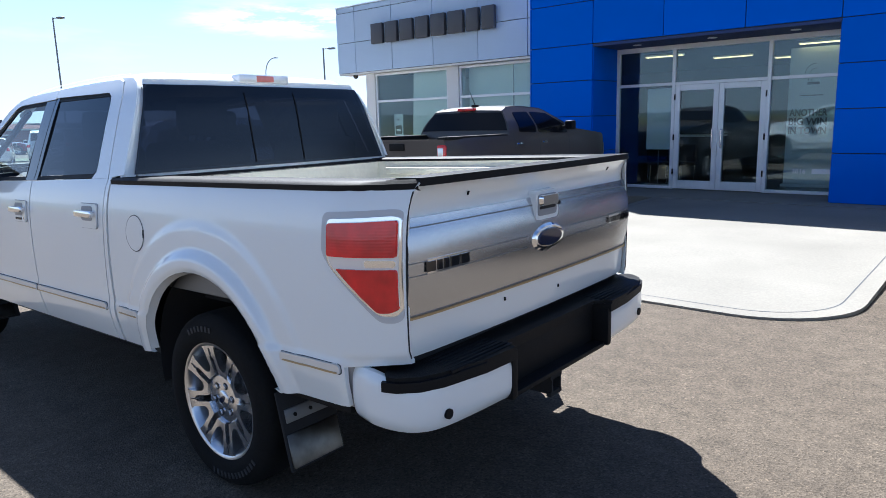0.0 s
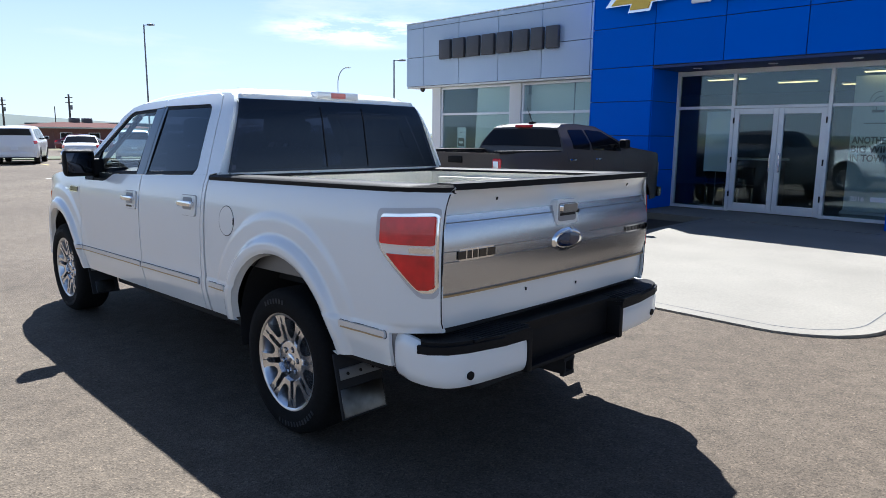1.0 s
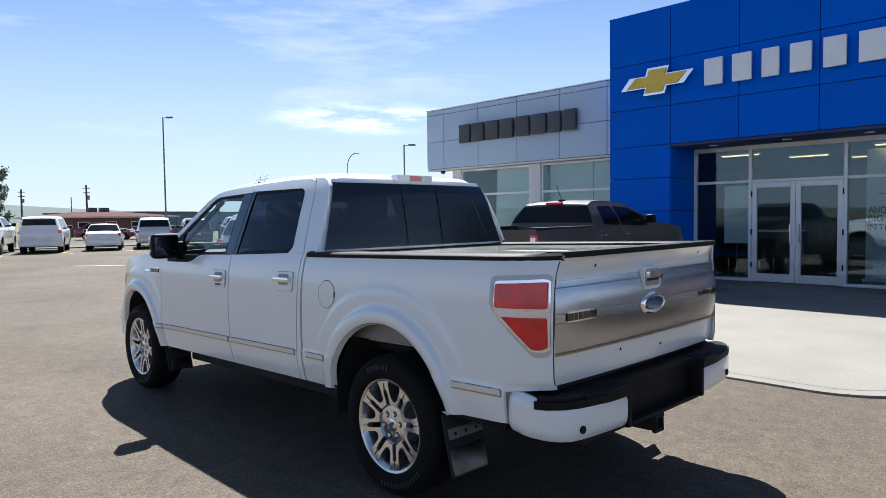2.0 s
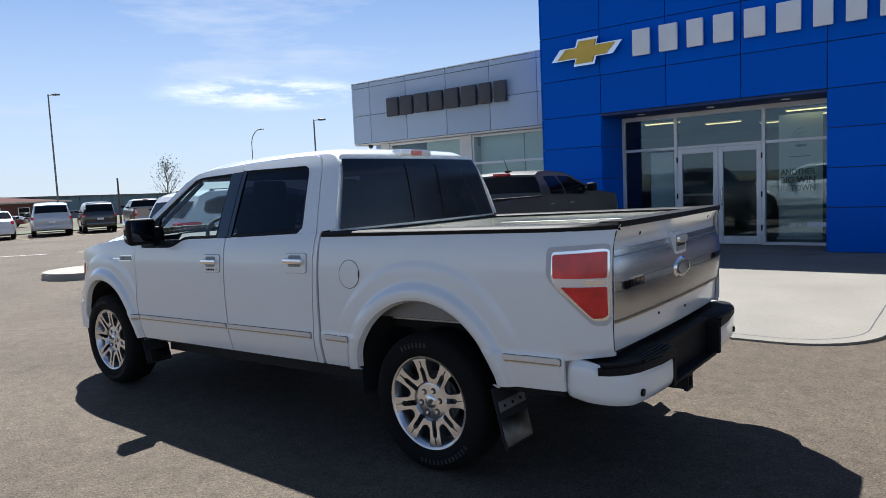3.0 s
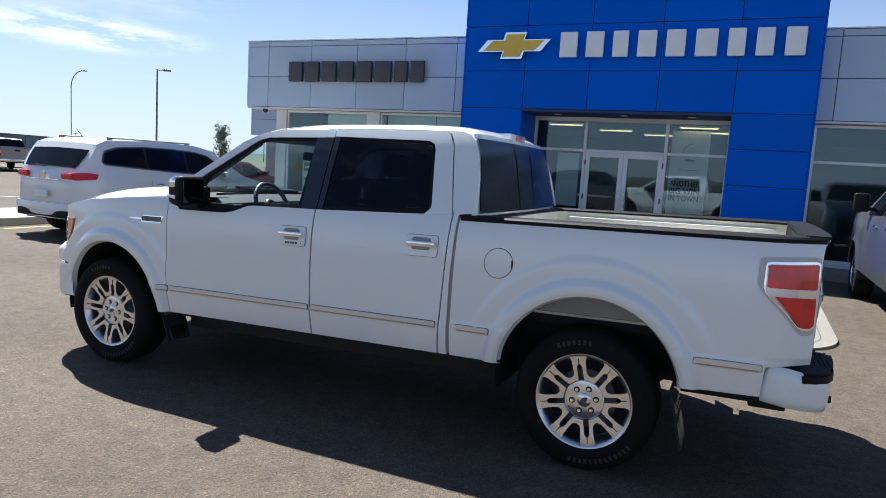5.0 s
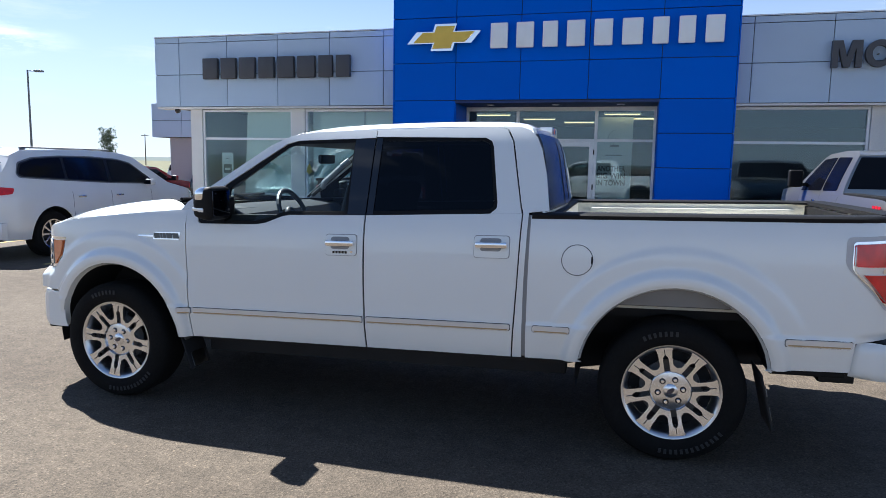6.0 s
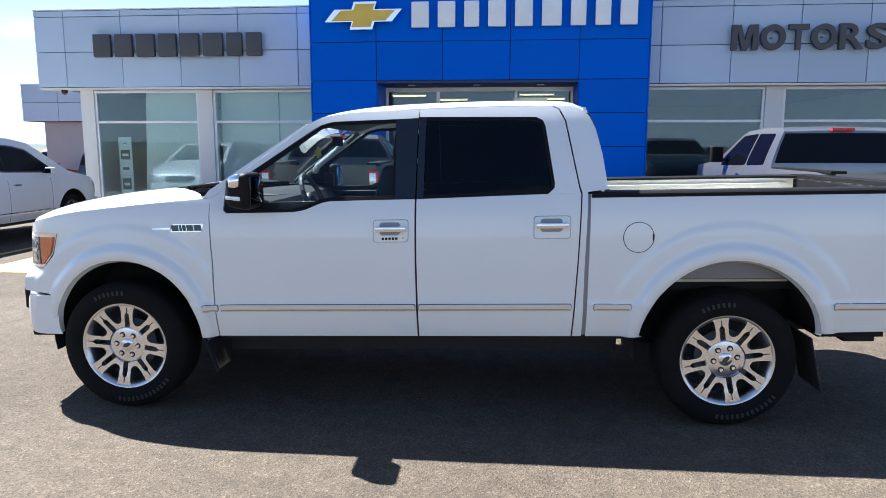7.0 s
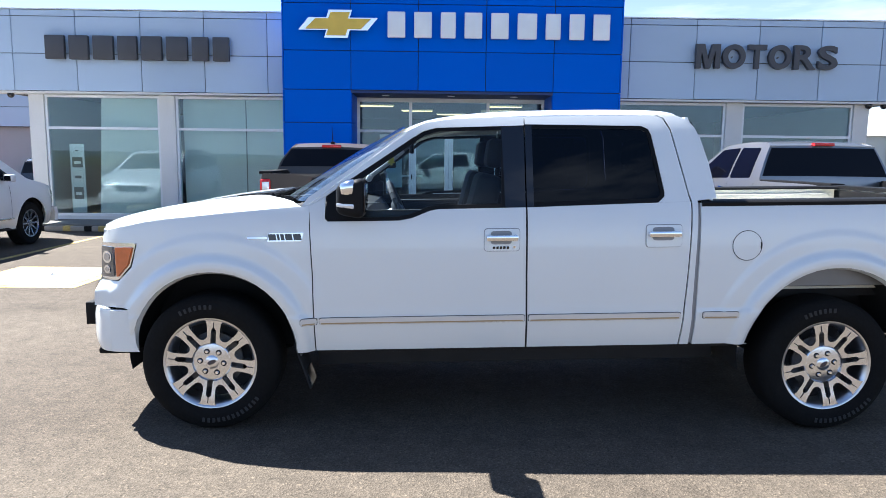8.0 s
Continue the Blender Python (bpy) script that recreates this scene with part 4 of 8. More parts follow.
skin("rear_window_side", [(1.787, 1.404), (1.07, 1.421), (1.05, 1.436), (1.046, 1.46), (1.097, 1.784), (1.107, 1.808), (1.142, 1.824), (1.787, 1.834)], M_tint, "very dark tinted side glass", off=-0.012, thick=0, step=0.25)
# cab corner and bedside
skin("cab_corner", [(0.903, 0.553), (0.880, 1.0), (0.864, 1.40), (0.877, 1.44), (0.953, 1.82), (0.99, 1.893), (1.04, 1.915), (0.915, 1.907), (0.860, 1.886), (0.816, 1.842), (0.782, 1.767), (0.746, 1.62), (0.720, 1.44), (0.717, 1.418), (0.832, 1.405), (0.846, 1.0), (0.85, 0.553)], M_paint)
b_poly = [(0.826, 0.553), (0.822, 1.0), (0.816, 1.392), (-1.138, 1.392), (-1.130, 1.365), (-1.120, 1.32), (-1.118, 1.28), (-1.118, 0.760), (-0.892, 0.745), (-0.884, 0.585), (-0.47, 0.575)] + arch_edge(ARCH_R, 0.56)[::-1] + [(0.50, 0.553)]
skin("bedside", b_poly, M_paint, step=0.012)
# grey sheet inside the bumper gap, its shade painted into the colour
skin("bumper_gap_filler", [(-0.875, 0.575), (-0.94, 0.575), (-0.94, 0.742), (-0.875, 0.742)], M_cup, off=-0.022, step=0.2)
skin("cab_gap_filler", [(0.87, 0.56), (0.80, 0.56), (0.79, 1.36), (0.85, 1.36)], M_paint, off=-0.035, step=0.2)
# wheel-opening lips
for (cu, cz, r), z in ((ARCH_F, 0.555), (ARCH_R, 0.57)):
    for s in (1, -1):
        a0 = math.degrees(math.asin((z - cz) / r))

        def lip(i, j, cu=cu, cz=cz, r=r, s=s, a0=a0):
            a = radians(a0 + (180 - 2 * a0) * i)
            rr = r - 0.002 - 0.012 * j
            u, zz = cu + rr * math.cos(a), cz + rr * math.sin(a)
            return (u, s * (HALF - flank(cu + r * math.cos(a), cz + r * math.sin(a)) - 0.002 - 0.035 * j), zz)
        tp("arch_lip", grid(lip, 28, 2), M_paint)
# side mouldings: a champagne strip, with the ground's gold reflection painted as a line
for u0, u1 in ((3.13, 3.04), (3.025, 1.836), (1.812, 0.918), (0.785, 0.575), (-0.556, -0.878)):
    for s in (1, -1):
        strip = tp("side_moulding", side_panel(rounded([(u0, 0.755), (u1, 0.755), (u1, 0.717), (u0, 0.717)], 0.014), flank, HALF, s, 0.010, 0.012, 0.05), M_moulding, label="satin silver moulding with a painted gold reflection")
        tp("bead", side_panel(rounded([(u0 - 0.010, 0.7275), (u1 + 0.010, 0.7275), (u1 + 0.010, 0.7205), (u0 - 0.010, 0.7205)], 0.003), flank, HALF, s, 0.0125, 0.006, 0.05), M_tan_trim, strip, "gold line for reflected sunlit ground")
        tp("shadow_gap", side_panel(rounded([(u0 + 0.003, 0.7575), (u1 - 0.003, 0.7575), (u1 - 0.003, 0.7140), (u0 + 0.003, 0.7140)], 0.014), flank, HALF, s, 0.0012, 0.006, 0.05), M_joint, strip)
# dark and grey strips put behind the door and cab gaps as shade
for q in ([(3.042, 0.56), (3.052, 1.0), (3.068, 1.30), (3.045, 1.30), (3.028, 1.0), (3.018, 0.56)], [(1.840, 0.56), (1.850, 1.0), (1.852, 1.37), (1.816, 1.37), (1.814, 1.0), (1.802, 0.56)],
          [(0.922, 0.56), (0.898, 1.0), (0.880, 1.39), (0.856, 1.39), (0.872, 1.0), (0.895, 0.56)], [(0.855, 0.56), (0.852, 1.0), (0.838, 1.39), (0.812, 1.39), (0.816, 1.0), (0.822, 0.56)]):
    skin("door_seal", q, M_cup if q[0][0] == 0.855 else M_under, off=-0.012, thick=0.012, step=0.1)

# sill and step board below the doors
for s in (1, -1):
    tp("sill", box_mesh(0.55, 3.05, s * 0.74, s * 0.872, 0.505, 0.556, 0.02), M_under, label="black sill")
    tp("rocker_rail", box_mesh(0.60, 3.08, s * 0.60, s * 0.735, 0.395, 0.555, 0.015), M_under, label="dark frame rail under the doors")
    tp("rear_valance", box_mesh(-0.87, -0.50, s * 0.72, s * 0.95, 0.545, 0.573, 0.008), M_trim)

# roof, windscreen, bonnet
ROOF = [(0.768, 1.785), (0.803, 1.856), (0.853, 1.907), (0.93, 1.935), (1.10, 1.947), (1.46, 1.952), (1.98, 1.943), (2.25, 1.921), (2.42, 1.888), (2.56, 1.825)]


def roof_f(i, j):
    u = 0.783 + (2.53 - 0.783) * i
    y = 2 * j - 1
    w = HALF - curve_at(D_TAB, 1.90) - 0.008
    e = abs(y)
    bow = 0.06 * (1 - e * e) * ease(2.2, 2.55, u)
    return (u + bow, y * w, curve_at(ROOF, u) + 0.012 * (1 - e ** 2) - 0.045 * max(0.0, (e - 0.80) / 0.20) ** 2)


tp("roof", thicken(grid(roof_f, 30, 28), (0, 0, -1), 0.02), M_paint)
for s in (1, -1):
    tp("roof_ditch", grid(lambda i, j, s=s: (0.98 + 1.5 * i, s * (0.70 + 0.012 * j), curve_at(ROOF, 0.98 + 1.5 * i) - 0.0015 - 0.006), 20, 1), M_paint)


def screen_f(i, j):
    y = 2 * j - 1
    e = y * y
    u = (3.37 - 0.29 * e) * (1 - i) + (2.58 - 0.06 * e) * i
    z = 1.418 * (1 - i) + (1.885 - 0.05 * e) * i
    return (u, y * (0.885 * (1 - i) + 0.735 * i), z + 0.015 * math.sin(math.pi * i))


ws = tp("windscreen", grid(screen_f, 10, 20), M_screen_glass, label="laminated windscreen")
ws.visible_shadow = False
for s in (1, -1):
    def apost(i, j, s=s):
        u = 3.09 * (1 - i) + 2.515 * i
        z = 1.410 * (1 - i) + 1.832 * i
        d = curve_at(D_TAB, z)
        return (u + 0.015 * j, s * (HALF - d + 0.002 - 0.026 * j), z + 0.003 * j)
    tp("front_pillar", thicken(grid(apost, 10, 3), (0, 0, -1), 0.03), M_paint)

    def seal(i, j, s=s):
        u, y, z = apost(i, 1.0)
        return (u + 0.010 * j, y - s * 0.018 * j, z + 0.001)
    tp("windscreen_seal", thicken(grid(seal, 10, 1), (0, 0, -1), 0.012), M_trim)
HOOD = [(3.0, 1.452), (3.36, 1.436), (3.60, 1.418), (3.81, 1.394), (4.05, 1.354), (4.22, 1.310), (4.32, 1.274), (4.40, 1.225)]


def hood_f(i, j):
    y = 2 * j - 1
    e = abs(y)
    front = 4.445 - 0.195 * e ** 2.6
    back = max(3.83 - 0.88 * e * e, 3.40 - 0.27 * e * e)
    u = back + (front - back) * i
    z = curve_at(HOOD, u - 0.05 * (1 - e * e) * i) + 0.018 * (1 - e * e)
    side = curve_at([(3.06, 1.402), (3.4, 1.378), (3.7, 1.352), (4.02, 1.318), (4.24, 1.265)], u)
    k = ease(0.72, 1.0, e)
    w = HALF - flank(min(u, 4.24), side) - 0.004
    return (u, y * w, z * (1 - k) + (side + 0.001) * k + 0.012 * ease(0.5, 0.62, e) * (1 - ease(0.66, 0.80, e)))


tp("bonnet", thicken(grid(hood_f, 26, 30), (0, 0, -1), 0.02), M_paint)
tp("cowl", grid(lambda i, j: (3.88 - 0.68 * (2 * j - 1) ** 2 - 0.58 * i, (2 * j - 1) * 0.86, 1.386 + 0.024 * i), 3, 20), M_under, label="black cowl grille")
for k in range(5):
    tp("cowl_rib", thicken(grid(lambda i, j, k=k: (3.735 - 0.042 * k - 0.50 * (2 * j - 1) ** 2 - 0.008 * i, (2 * j - 1) * (0.66 - 0.02 * k), 1.424 + 0.002 * k), 1, 20), (0, 0, -1), 0.03), M_trim)
for y0, y1 in ((0.62, -0.02), (-0.08, -0.66)):
    bm = bmesh.new()
    cyl(bm, (3.36, y0, 1.452), (3.42, y1, 1.446), 0.011, seg=6)
    cyl(bm, (3.46, y0 + 0.02, 1.420), (3.39, (y0 + y1) / 2, 1.452), 0.013, seg=6)
    tp("wiper", bm, M_trim)

# nose: painted fascia, grille, wrap-round bumper
def round_plan(pts, t):
    """A point on a smooth half plan from the flank (t = 0) to the middle (t = 1)."""
    return curve_at([(k / (len(pts) - 1), p[0]) for k, p in enumerate(pts)], t), curve_at([(k / (len(pts) - 1), p[1]) for k, p in enumerate(pts)], t)


NOSE = [(4.225, 0.85), (4.28, 0.80), (4.33, 0.72), (4.37, 0.62), (4.405, 0.48), (4.43, 0.33), (4.445, 0.17), (4.45, 0.0)]
BUMP = [(4.13, 0.938), (4.21, 0.925), (4.285, 0.885), (4.345, 0.81), (4.41, 0.68), (4.455, 0.50), (4.48, 0.25), (4.485, 0.0)]


def wrap(pts, z0, z1, bulge, out=0.0, lo=0.0):
    def f(i, j):
        t = lo + (1 - lo) * (1 - abs(2 * j - 1))
        u, y = round_plan(pts, t)
        k = bulge * (1 - (2 * i - 1) ** 4) - bulge + out
        zz = z0 + (z1(u) - z0 if callable(z1) else z1 - z0) * i
        k += 0.055 * ease(1.02, 0.85, zz) if pts is NOSE else 0.0
        return (u + k, math.copysign(y, 2 * j - 1) if j != 0.5 else 0.0, z0 + (z1(u) if callable(z1) else z1) * i - (z0 * i))
    return f


tp("nose_panel", thicken(grid(wrap(NOSE, 0.80, 0.992, 0.0, 0.0, 0.0), 8, 36), (-1, 0, 0), 0.03), M_paint, label="white nose panel")
tp("nose_panel", thicken(grid(wrap(NOSE, 1.190, 1.258, 0.0, -0.004, 0.30), 4, 36), (-1, 0, 0), 0.03), M_paint, label="white nose panel")
tp("nose_panel", thicken(grid(wrap(NOSE, 0.993, 1.207, 0.0, 0.0, 0.38), 4, 30), (-1, 0, 0), 0.03), M_paint, label="white nose panel")
for s in (1, -1):
    def lamp_front(i, j, s=s, o=0.0):
        u, y = round_plan(NOSE, 0.20 + 0.175 * j)
        return (u - 0.004 + o, s * y, 0.995 + 0.21 * i)
    front = tp("headlamp_front", thicken(grid(lamp_front, 4, 10), (-1, 0, 0), 0.02), M_chrome, label="front face of the headlamp")
    tp("lens", grid(lambda i, j, s=s: (lamp_front(0.06 + 0.88 * i, 0.05 + 0.9 * j, s, 0.010)), 4, 10), M_head_lens, front, "clear lens")

tp("grille", thicken(grid(wrap(NOSE, 0.85, 1.20, 0.0, 0.012, 0.44), 8, 24), (-1, 0, 0), 0.012), M_gloss_black, label="gloss black grille")
for z in (0.90, 0.98, 1.06, 1.14):
    tp("grille_bar", thicken(grid(wrap(NOSE, z - 0.018, z + 0.018, 0.0, 0.026, 0.46), 2, 24), (-1, 0, 0), 0.013), M_chrome)
tp("front_bumper", thicken(grid(wrap(BUMP, 0.555, 0.806, 0.02, 0.012), 10, 48), (-0.8, 0, 0), 0.05), M_paint, label="white front bumper", angle=60)
for s in (1, -1):
    tp("front_bumper_flank", thicken(grid(lambda i, j, s=s: (4.122 + 0.10 * i, s * (0.938 - 0.006 * i), 0.560 + 0.242 * j), 4, 6), (0, -s, 0), 0.03), M_paint)
tp("front_valance", box_mesh(4.0, 4.36, -0.80, 0.80, 0.505, 0.552, 0.02), M_trim)
tp("number_plate_front", box_mesh(4.43, 4.49, 0.38, 0.66, 0.66, 0.80, 0.006), M_trim, label="black plate holder")
bm = bmesh.new()
cyl(bm, (4.05, 0.62, 0.53), (4.16, 0.62, 0.47), 0.02, seg=8)
tp("tow_eye", bm, M_under)

# back of the cab: painted ring, dark glass, high brake lamp
def back_f(w0, w1, z0, z1, off):
    def f(i, j):
        y = 2 * j - 1
        z = z0 + (z1 - z0) * i
        u = curve_at([(1.38, 0.722), (1.44, 0.727), (1.62, 0.757), (1.79, 0.788), (1.885, 0.832)], z) - 0.034 * (1 - y * y) - off
        return (u, y * (w0 * (1 - i) + w1 * i), z)
    return f


rw = tp("rear_window", grid(back_f(0.882, 0.740, 1.415, 1.868, 0.006), 8, 24), M_rear_glass, label="dark tinted rear window")
tp("cab_back", thicken(grid(back_f(0.735, 0.72, 1.864, 1.898, 0.0), 3, 24), (1, 0, 0), 0.02), M_paint)
tp("cab_back", thicken(grid(back_f(0.86, 0.86, 0.60, 1.43, 0.0), 6, 12), (1, 0, 0), 0.02), M_paint)
for s in (1, -1):
    tp("cab_back", thicken(grid(lambda i, j, s=s: (lambda z: (curve_at([(1.38, 0.722), (1.44, 0.727), (1.62, 0.757), (1.79, 0.788), (1.90, 0.840)], z) + 0.016 - 0.010 * j, s * ((HALF - curve_at(D_TAB, z) - 0.004) * (1 - j) + (0.866 + (0.722 - 0.866) * (z - 1.415) / 0.453) * j), z))(1.405 + 0.435 * i), 12, 3), (1, 0, 0), 0.015), M_paint)
for y in (0.175, -0.175):
    tp("window_slider", thicken(grid(lambda i, j, y=y: (back_f(1, 1, 1.435, 1.832, 0.010)(i, 0.5 + y / 2)[0], y + 0.006 * (j - 0.5), 1.435 + 0.397 * i), 6, 1), (1, 0, 0), 0.004), M_trim, rw)
brake = tp("high_brake_lamp", box_mesh(0.790, 0.88, -0.175, 0.175, 1.886, 1.938, 0.014), M_clear_lens, label="high brake lamp with clear ends")
tp("lens", box_mesh(0.785, 0.82, -0.06, 0.06, 1.894, 1.930, 0.006), M_pale_red, brake, "red lens")
tp("housing", box_mesh(0.795, 0.885, -0.182, 0.182, 1.876, 1.885, 0.004), M_paint, brake)

# load bed
bm = bmesh.new()
for s in (1, -1):
    box(bm, -1.06, 0.68, s * 0.775, s * 0.80, 0.86, 1.385)
box(bm, 0.655, 0.68, -0.775, 0.775, 0.86, 1.385)
tp("bed_wall", bm, M_bed, label="cream-lined bed walls", smooth=False)
tp("bed_floor", box_mesh(-1.06, 0.66, -0.775, 0.775, 0.84, 0.862), M_bed, label="ribbed bed floor")
for s in (1, -1):
    tp("wheel_housing", box_mesh(-0.54, 0.56, s * 0.50, s * 0.774, 0.863, 1.085, 0.06, 3), M_bed, label="white wheel housing in the bed")
for k in range(9):
    y = -0.64 + 0.16 * k
    tp("floor_rib", box_mesh(-1.04, 0.63, y - 0.03, y + 0.03, 0.858, 0.874, 0.006, 1), M_bed)
for s in (1, -1):
    def cap(i, j, s=s):
        n = round(i * 24)
        u = 0.812 - 1.856 * n / 21 if n < 22 else (-1.0445, -1.10, -1.140)[n - 22]
        prof = [(-0.012, 1.366), (0.004, 1.372), (0.006, 1.392), (-0.006, 1.402), (-0.05, 1.405), (-0.17, 1.403), (-0.185, 1.396), (-0.186, 1.382)]
        o, z = prof[round(j * 7)]
        if u < -1.0442:
            o = max(o, -0.010)
        return (u, s * (HALF - flank(u, 1.385) + o + 0.004), z + 0.0)
    tp("rail_cap", grid(cap, 24, 7), M_trim, label="black plastic bed rail cap")
    bm = bmesh.new()
    for (a, b) in ((0.40, 0.46), (-0.98, -0.90)):
        box(bm, a, b, s * 0.745, s * 0.775, 1.18, 1.26, 0.008)
    tp("tie_down", bm, M_chrome)
    tp("bed_rail_steel", box_mesh(-0.95, 0.55, s * 0.735, s * 0.774, 1.30, 1.345, 0.01), M_bed, label="painted cargo rail")
tp("rail_cap", box_mesh(0.655, 0.705, -0.78, 0.78, 1.372, 1.398, 0.008), M_trim, label="black plastic bulkhead cap")

# tailgate
TG = [(-1.06, 0.765), (-1.082, 0.770), (-1.090, 0.80), (-1.096, 0.915), (-1.098, 0.93), (-1.107, 1.00), (-1.1135, 1.08), (-1.1115, 1.15), (-1.102, 1.21), (-1.087, 1.27), (-1.083, 1.285), (-1.088, 1.33), (-1.114, 1.37), (-1.134, 1.390), (-1.130, 1.394), (-1.05, 1.392), (-1.045, 0.78), (-1.06, 0.765)]


def gate_half(z):
    """Half the tailgate's width at a height: it keeps a narrow gap to the bedsides."""
    return HALF - flank(-1.118, max(0.87, z)) - 0.006


def gate_y(y, z):
    return y * (1 + (gate_half(z) / 0.838 - 1) * ease(0.55, 0.80, abs(y)))


def tg_bow(y):
    return -0.014 - 0.022 * (1 - (y / 0.865) ** 2)


def tg_f(i, j):
    u, z = TG[round(i * (len(TG) - 1))]
    y = gate_half(z) * (2 * j - 1)
    return (u + tg_bow(y) + 0.009 * max(0, (abs(y) - 0.70) / 0.165) ** 2, y, z)


gate = tp("tailgate", grid(tg_f, len(TG) - 1, 24), M_paint, label="white tailgate with a brushed metal panel", angle=50)
for s in (1, -1):
    bm = bmesh.new()
    bm.faces.new([bm.verts.new(tg_f(i / (len(TG) - 1), 1.0 if s > 0 else 0.0)) for i in range(len(TG) - 1)])
    tp("tailgate_end", bm, M_paint, gate)
tp("tailgate_inner_cap", box_mesh(-1.052, -1.036, -0.79, 0.79, 1.295, 1.3705, 0.004, 1), M_trim, gate, "black inner edge of the tailgate")
tp("tailgate_sill", box_mesh(-1.055, -0.98, -0.80, 0.80, 0.66, 0.768), M_under, gate, smooth=False)


def tg_plate(y0, y1, z0, z1, off, thick, nu=2, nv=20):
    def f(i, j):
        z = z0 + (z1 - z0) * i
        y = y0 + (y1 - y0) * j
        u = curve_at([(0.80, -1.090), (0.93, -1.098), (1.0, -1.107), (1.08, -1.1135), (1.15, -1.1115), (1.21, -1.102), (1.27, -1.087), (1.33, -1.088), (1.37, -1.114)], z)
        y = gate_y(y, z)
        return (u + tg_bow(y) + 0.009 * max(0, (abs(y) - 0.70) / 0.165) ** 2 - off, y, z)
    return thicken(grid(f, nu, nv), (1, 0, 0), thick)


tp("brushed_panel", tg_plate(-0.836, 0.836, 0.925, 1.272, 0.0105, 0.008, 24, 32), M_brushed, gate, "brushed satin metal panel")
for z, h in ((0.928, 0.003), (1.24, 0.0022), (1.118, 0.0015), (1.072, 0.0015)):
    if h == 0.0015:
        for y0, y1 in ((0.836, 0.17), (-0.17, -0.836)):
            tp("panel_line", tg_plate(y0, y1, z - h, z + h, 0.0125, 0.004, 1, 16), M_steel, gate)
    else:
        tp("panel_line", tg_plate(-0.836, 0.836, z - h, z + h, 0.0125, 0.004, 1, 32), M_steel, gate)
tp("panel_line", tg_plate(-0.836, 0.836, 0.914, 0.923, 0.0125, 0.008, 1, 32), M_tan_trim, gate)
tp("rail_cap", thicken(grid(lambda i, j: (-1.138 + 0.104 * i + tg_bow(0.86 * (2 * j - 1)) * (1 - i) + 0.009 * max(0, (abs(0.84 * (2 * j - 1)) - 0.70) / 0.165) ** 2, (gate_half(1.40) - 0.001) * (2 * j - 1), 1.409), 3, 24), (0, 0, -1), 0.028), M_trim, gate, "black tailgate cap")
def gate_block(y0, y1, z0, z1, r, u0, u1, shrink=0.0):
    """A flat block with rounded corners standing out from the tailgate."""
    pts = rounded([(y0, z0), (y1, z0), (y1, z1), (y0, z1)], r)
    cy, cz = (y0 + y1) / 2, (z0 + z1) / 2
    bm = bmesh.new()
    a = [bm.verts.new((u1, y, z)) for y, z in pts]
    b = [bm.verts.new((u0, cy + (y - cy) * (1 - shrink), cz + (z - cz) * (1 - shrink))) for y, z in pts]
    bm.faces.new(a), bm.faces.new(b)
    for q in range(len(a)):
        bm.faces.new((a[q], a[(q + 1) % len(a)], b[(q + 1) % len(a)], b[q]))
    return bm


# dark strips behind and along the tailgate's sides, standing for shade in the gap
for s in (1, -1):
    tp("tailgate_gap", box_mesh(-1.060, -1.050, s * 0.815, s * 0.850, 0.80, 1.28), M_under, gate, smooth=False)
# black put over the bedside's end so that it looks like the gap
for s in (1, -1):
    def gap_f(i, j, s=s):
        z = 0.78 + 0.585 * i
        return (-1.1205 - 0.010 * ease(1.31, 1.37, z), s * (HALF - flank(-1.119, z) - 0.0025 - 0.005 * j), z)
    tp("tailgate_gap", thicken(grid(gap_f, 20, 1), (1, 0, 0), 0.004), M_under, gate, smooth=False)
plate = tp("latch_plate", gate_block(-0.084, 0.110, 1.170, 1.300, 0.026, -1.158, -1.115, 0.05), M_paint, gate, "white latch surround")
tp("latch_cup", gate_block(-0.062, 0.090, 1.190, 1.282, 0.018, -1.1605, -1.14), M_cup, plate)
tp("latch_handle", gate_block(-0.058, 0.086, 1.232, 1.280, 0.014, -1.178, -1.15, 0.14), M_chrome, plate, "chrome latch handle")
# dark block colours in the shade below the handle
tp("latch_shade", gate_block(-0.050, 0.078, 1.218, 1.231, 0.005, -1.1625, -1.15), M_under, plate, "dark strip for the shade under the latch handle")
tp("lock", cyl(bmesh.new(), (-1.170, -0.071, 1.235), (-1.14, -0.071, 1.235), 0.009, seg=10), M_trim, plate)
for nm, a, b, x0, mt in (("emblem_ring", 0.138, 0.062, -1.168, M_chrome), ("emblem_face", 0.108, 0.043, -1.174, M_blue_badge)):
    bm = bmesh.new()
    pts = [(a * math.cos(2 * math.pi * i / 32) + 0.008, b * math.sin(2 * math.pi * i / 32) + 1.094) for i in range(32)]
    lo = [bm.verts.new((-1.125, y, z)) for y, z in pts]
    hi = [bm.verts.new((x0 + 0.012, y * 1.0, z)) for y, z in pts]
    tp_ = [bm.verts.new((x0, 0.008 + (y - 0.008) * 0.86, 1.094 + (z - 1.094) * 0.82)) for y, z in pts]
    for i in range(32):
        k = (i + 1) % 32
        bm.faces.new((lo[i], lo[k], hi[k], hi[i]))
        bm.faces.new((hi[i], hi[k], tp_[k], tp_[i]))
    bm.faces.new(tp_)
    tp(nm, bm, mt, gate, "chrome oval ring" if mt is M_chrome else "plain blue oval")


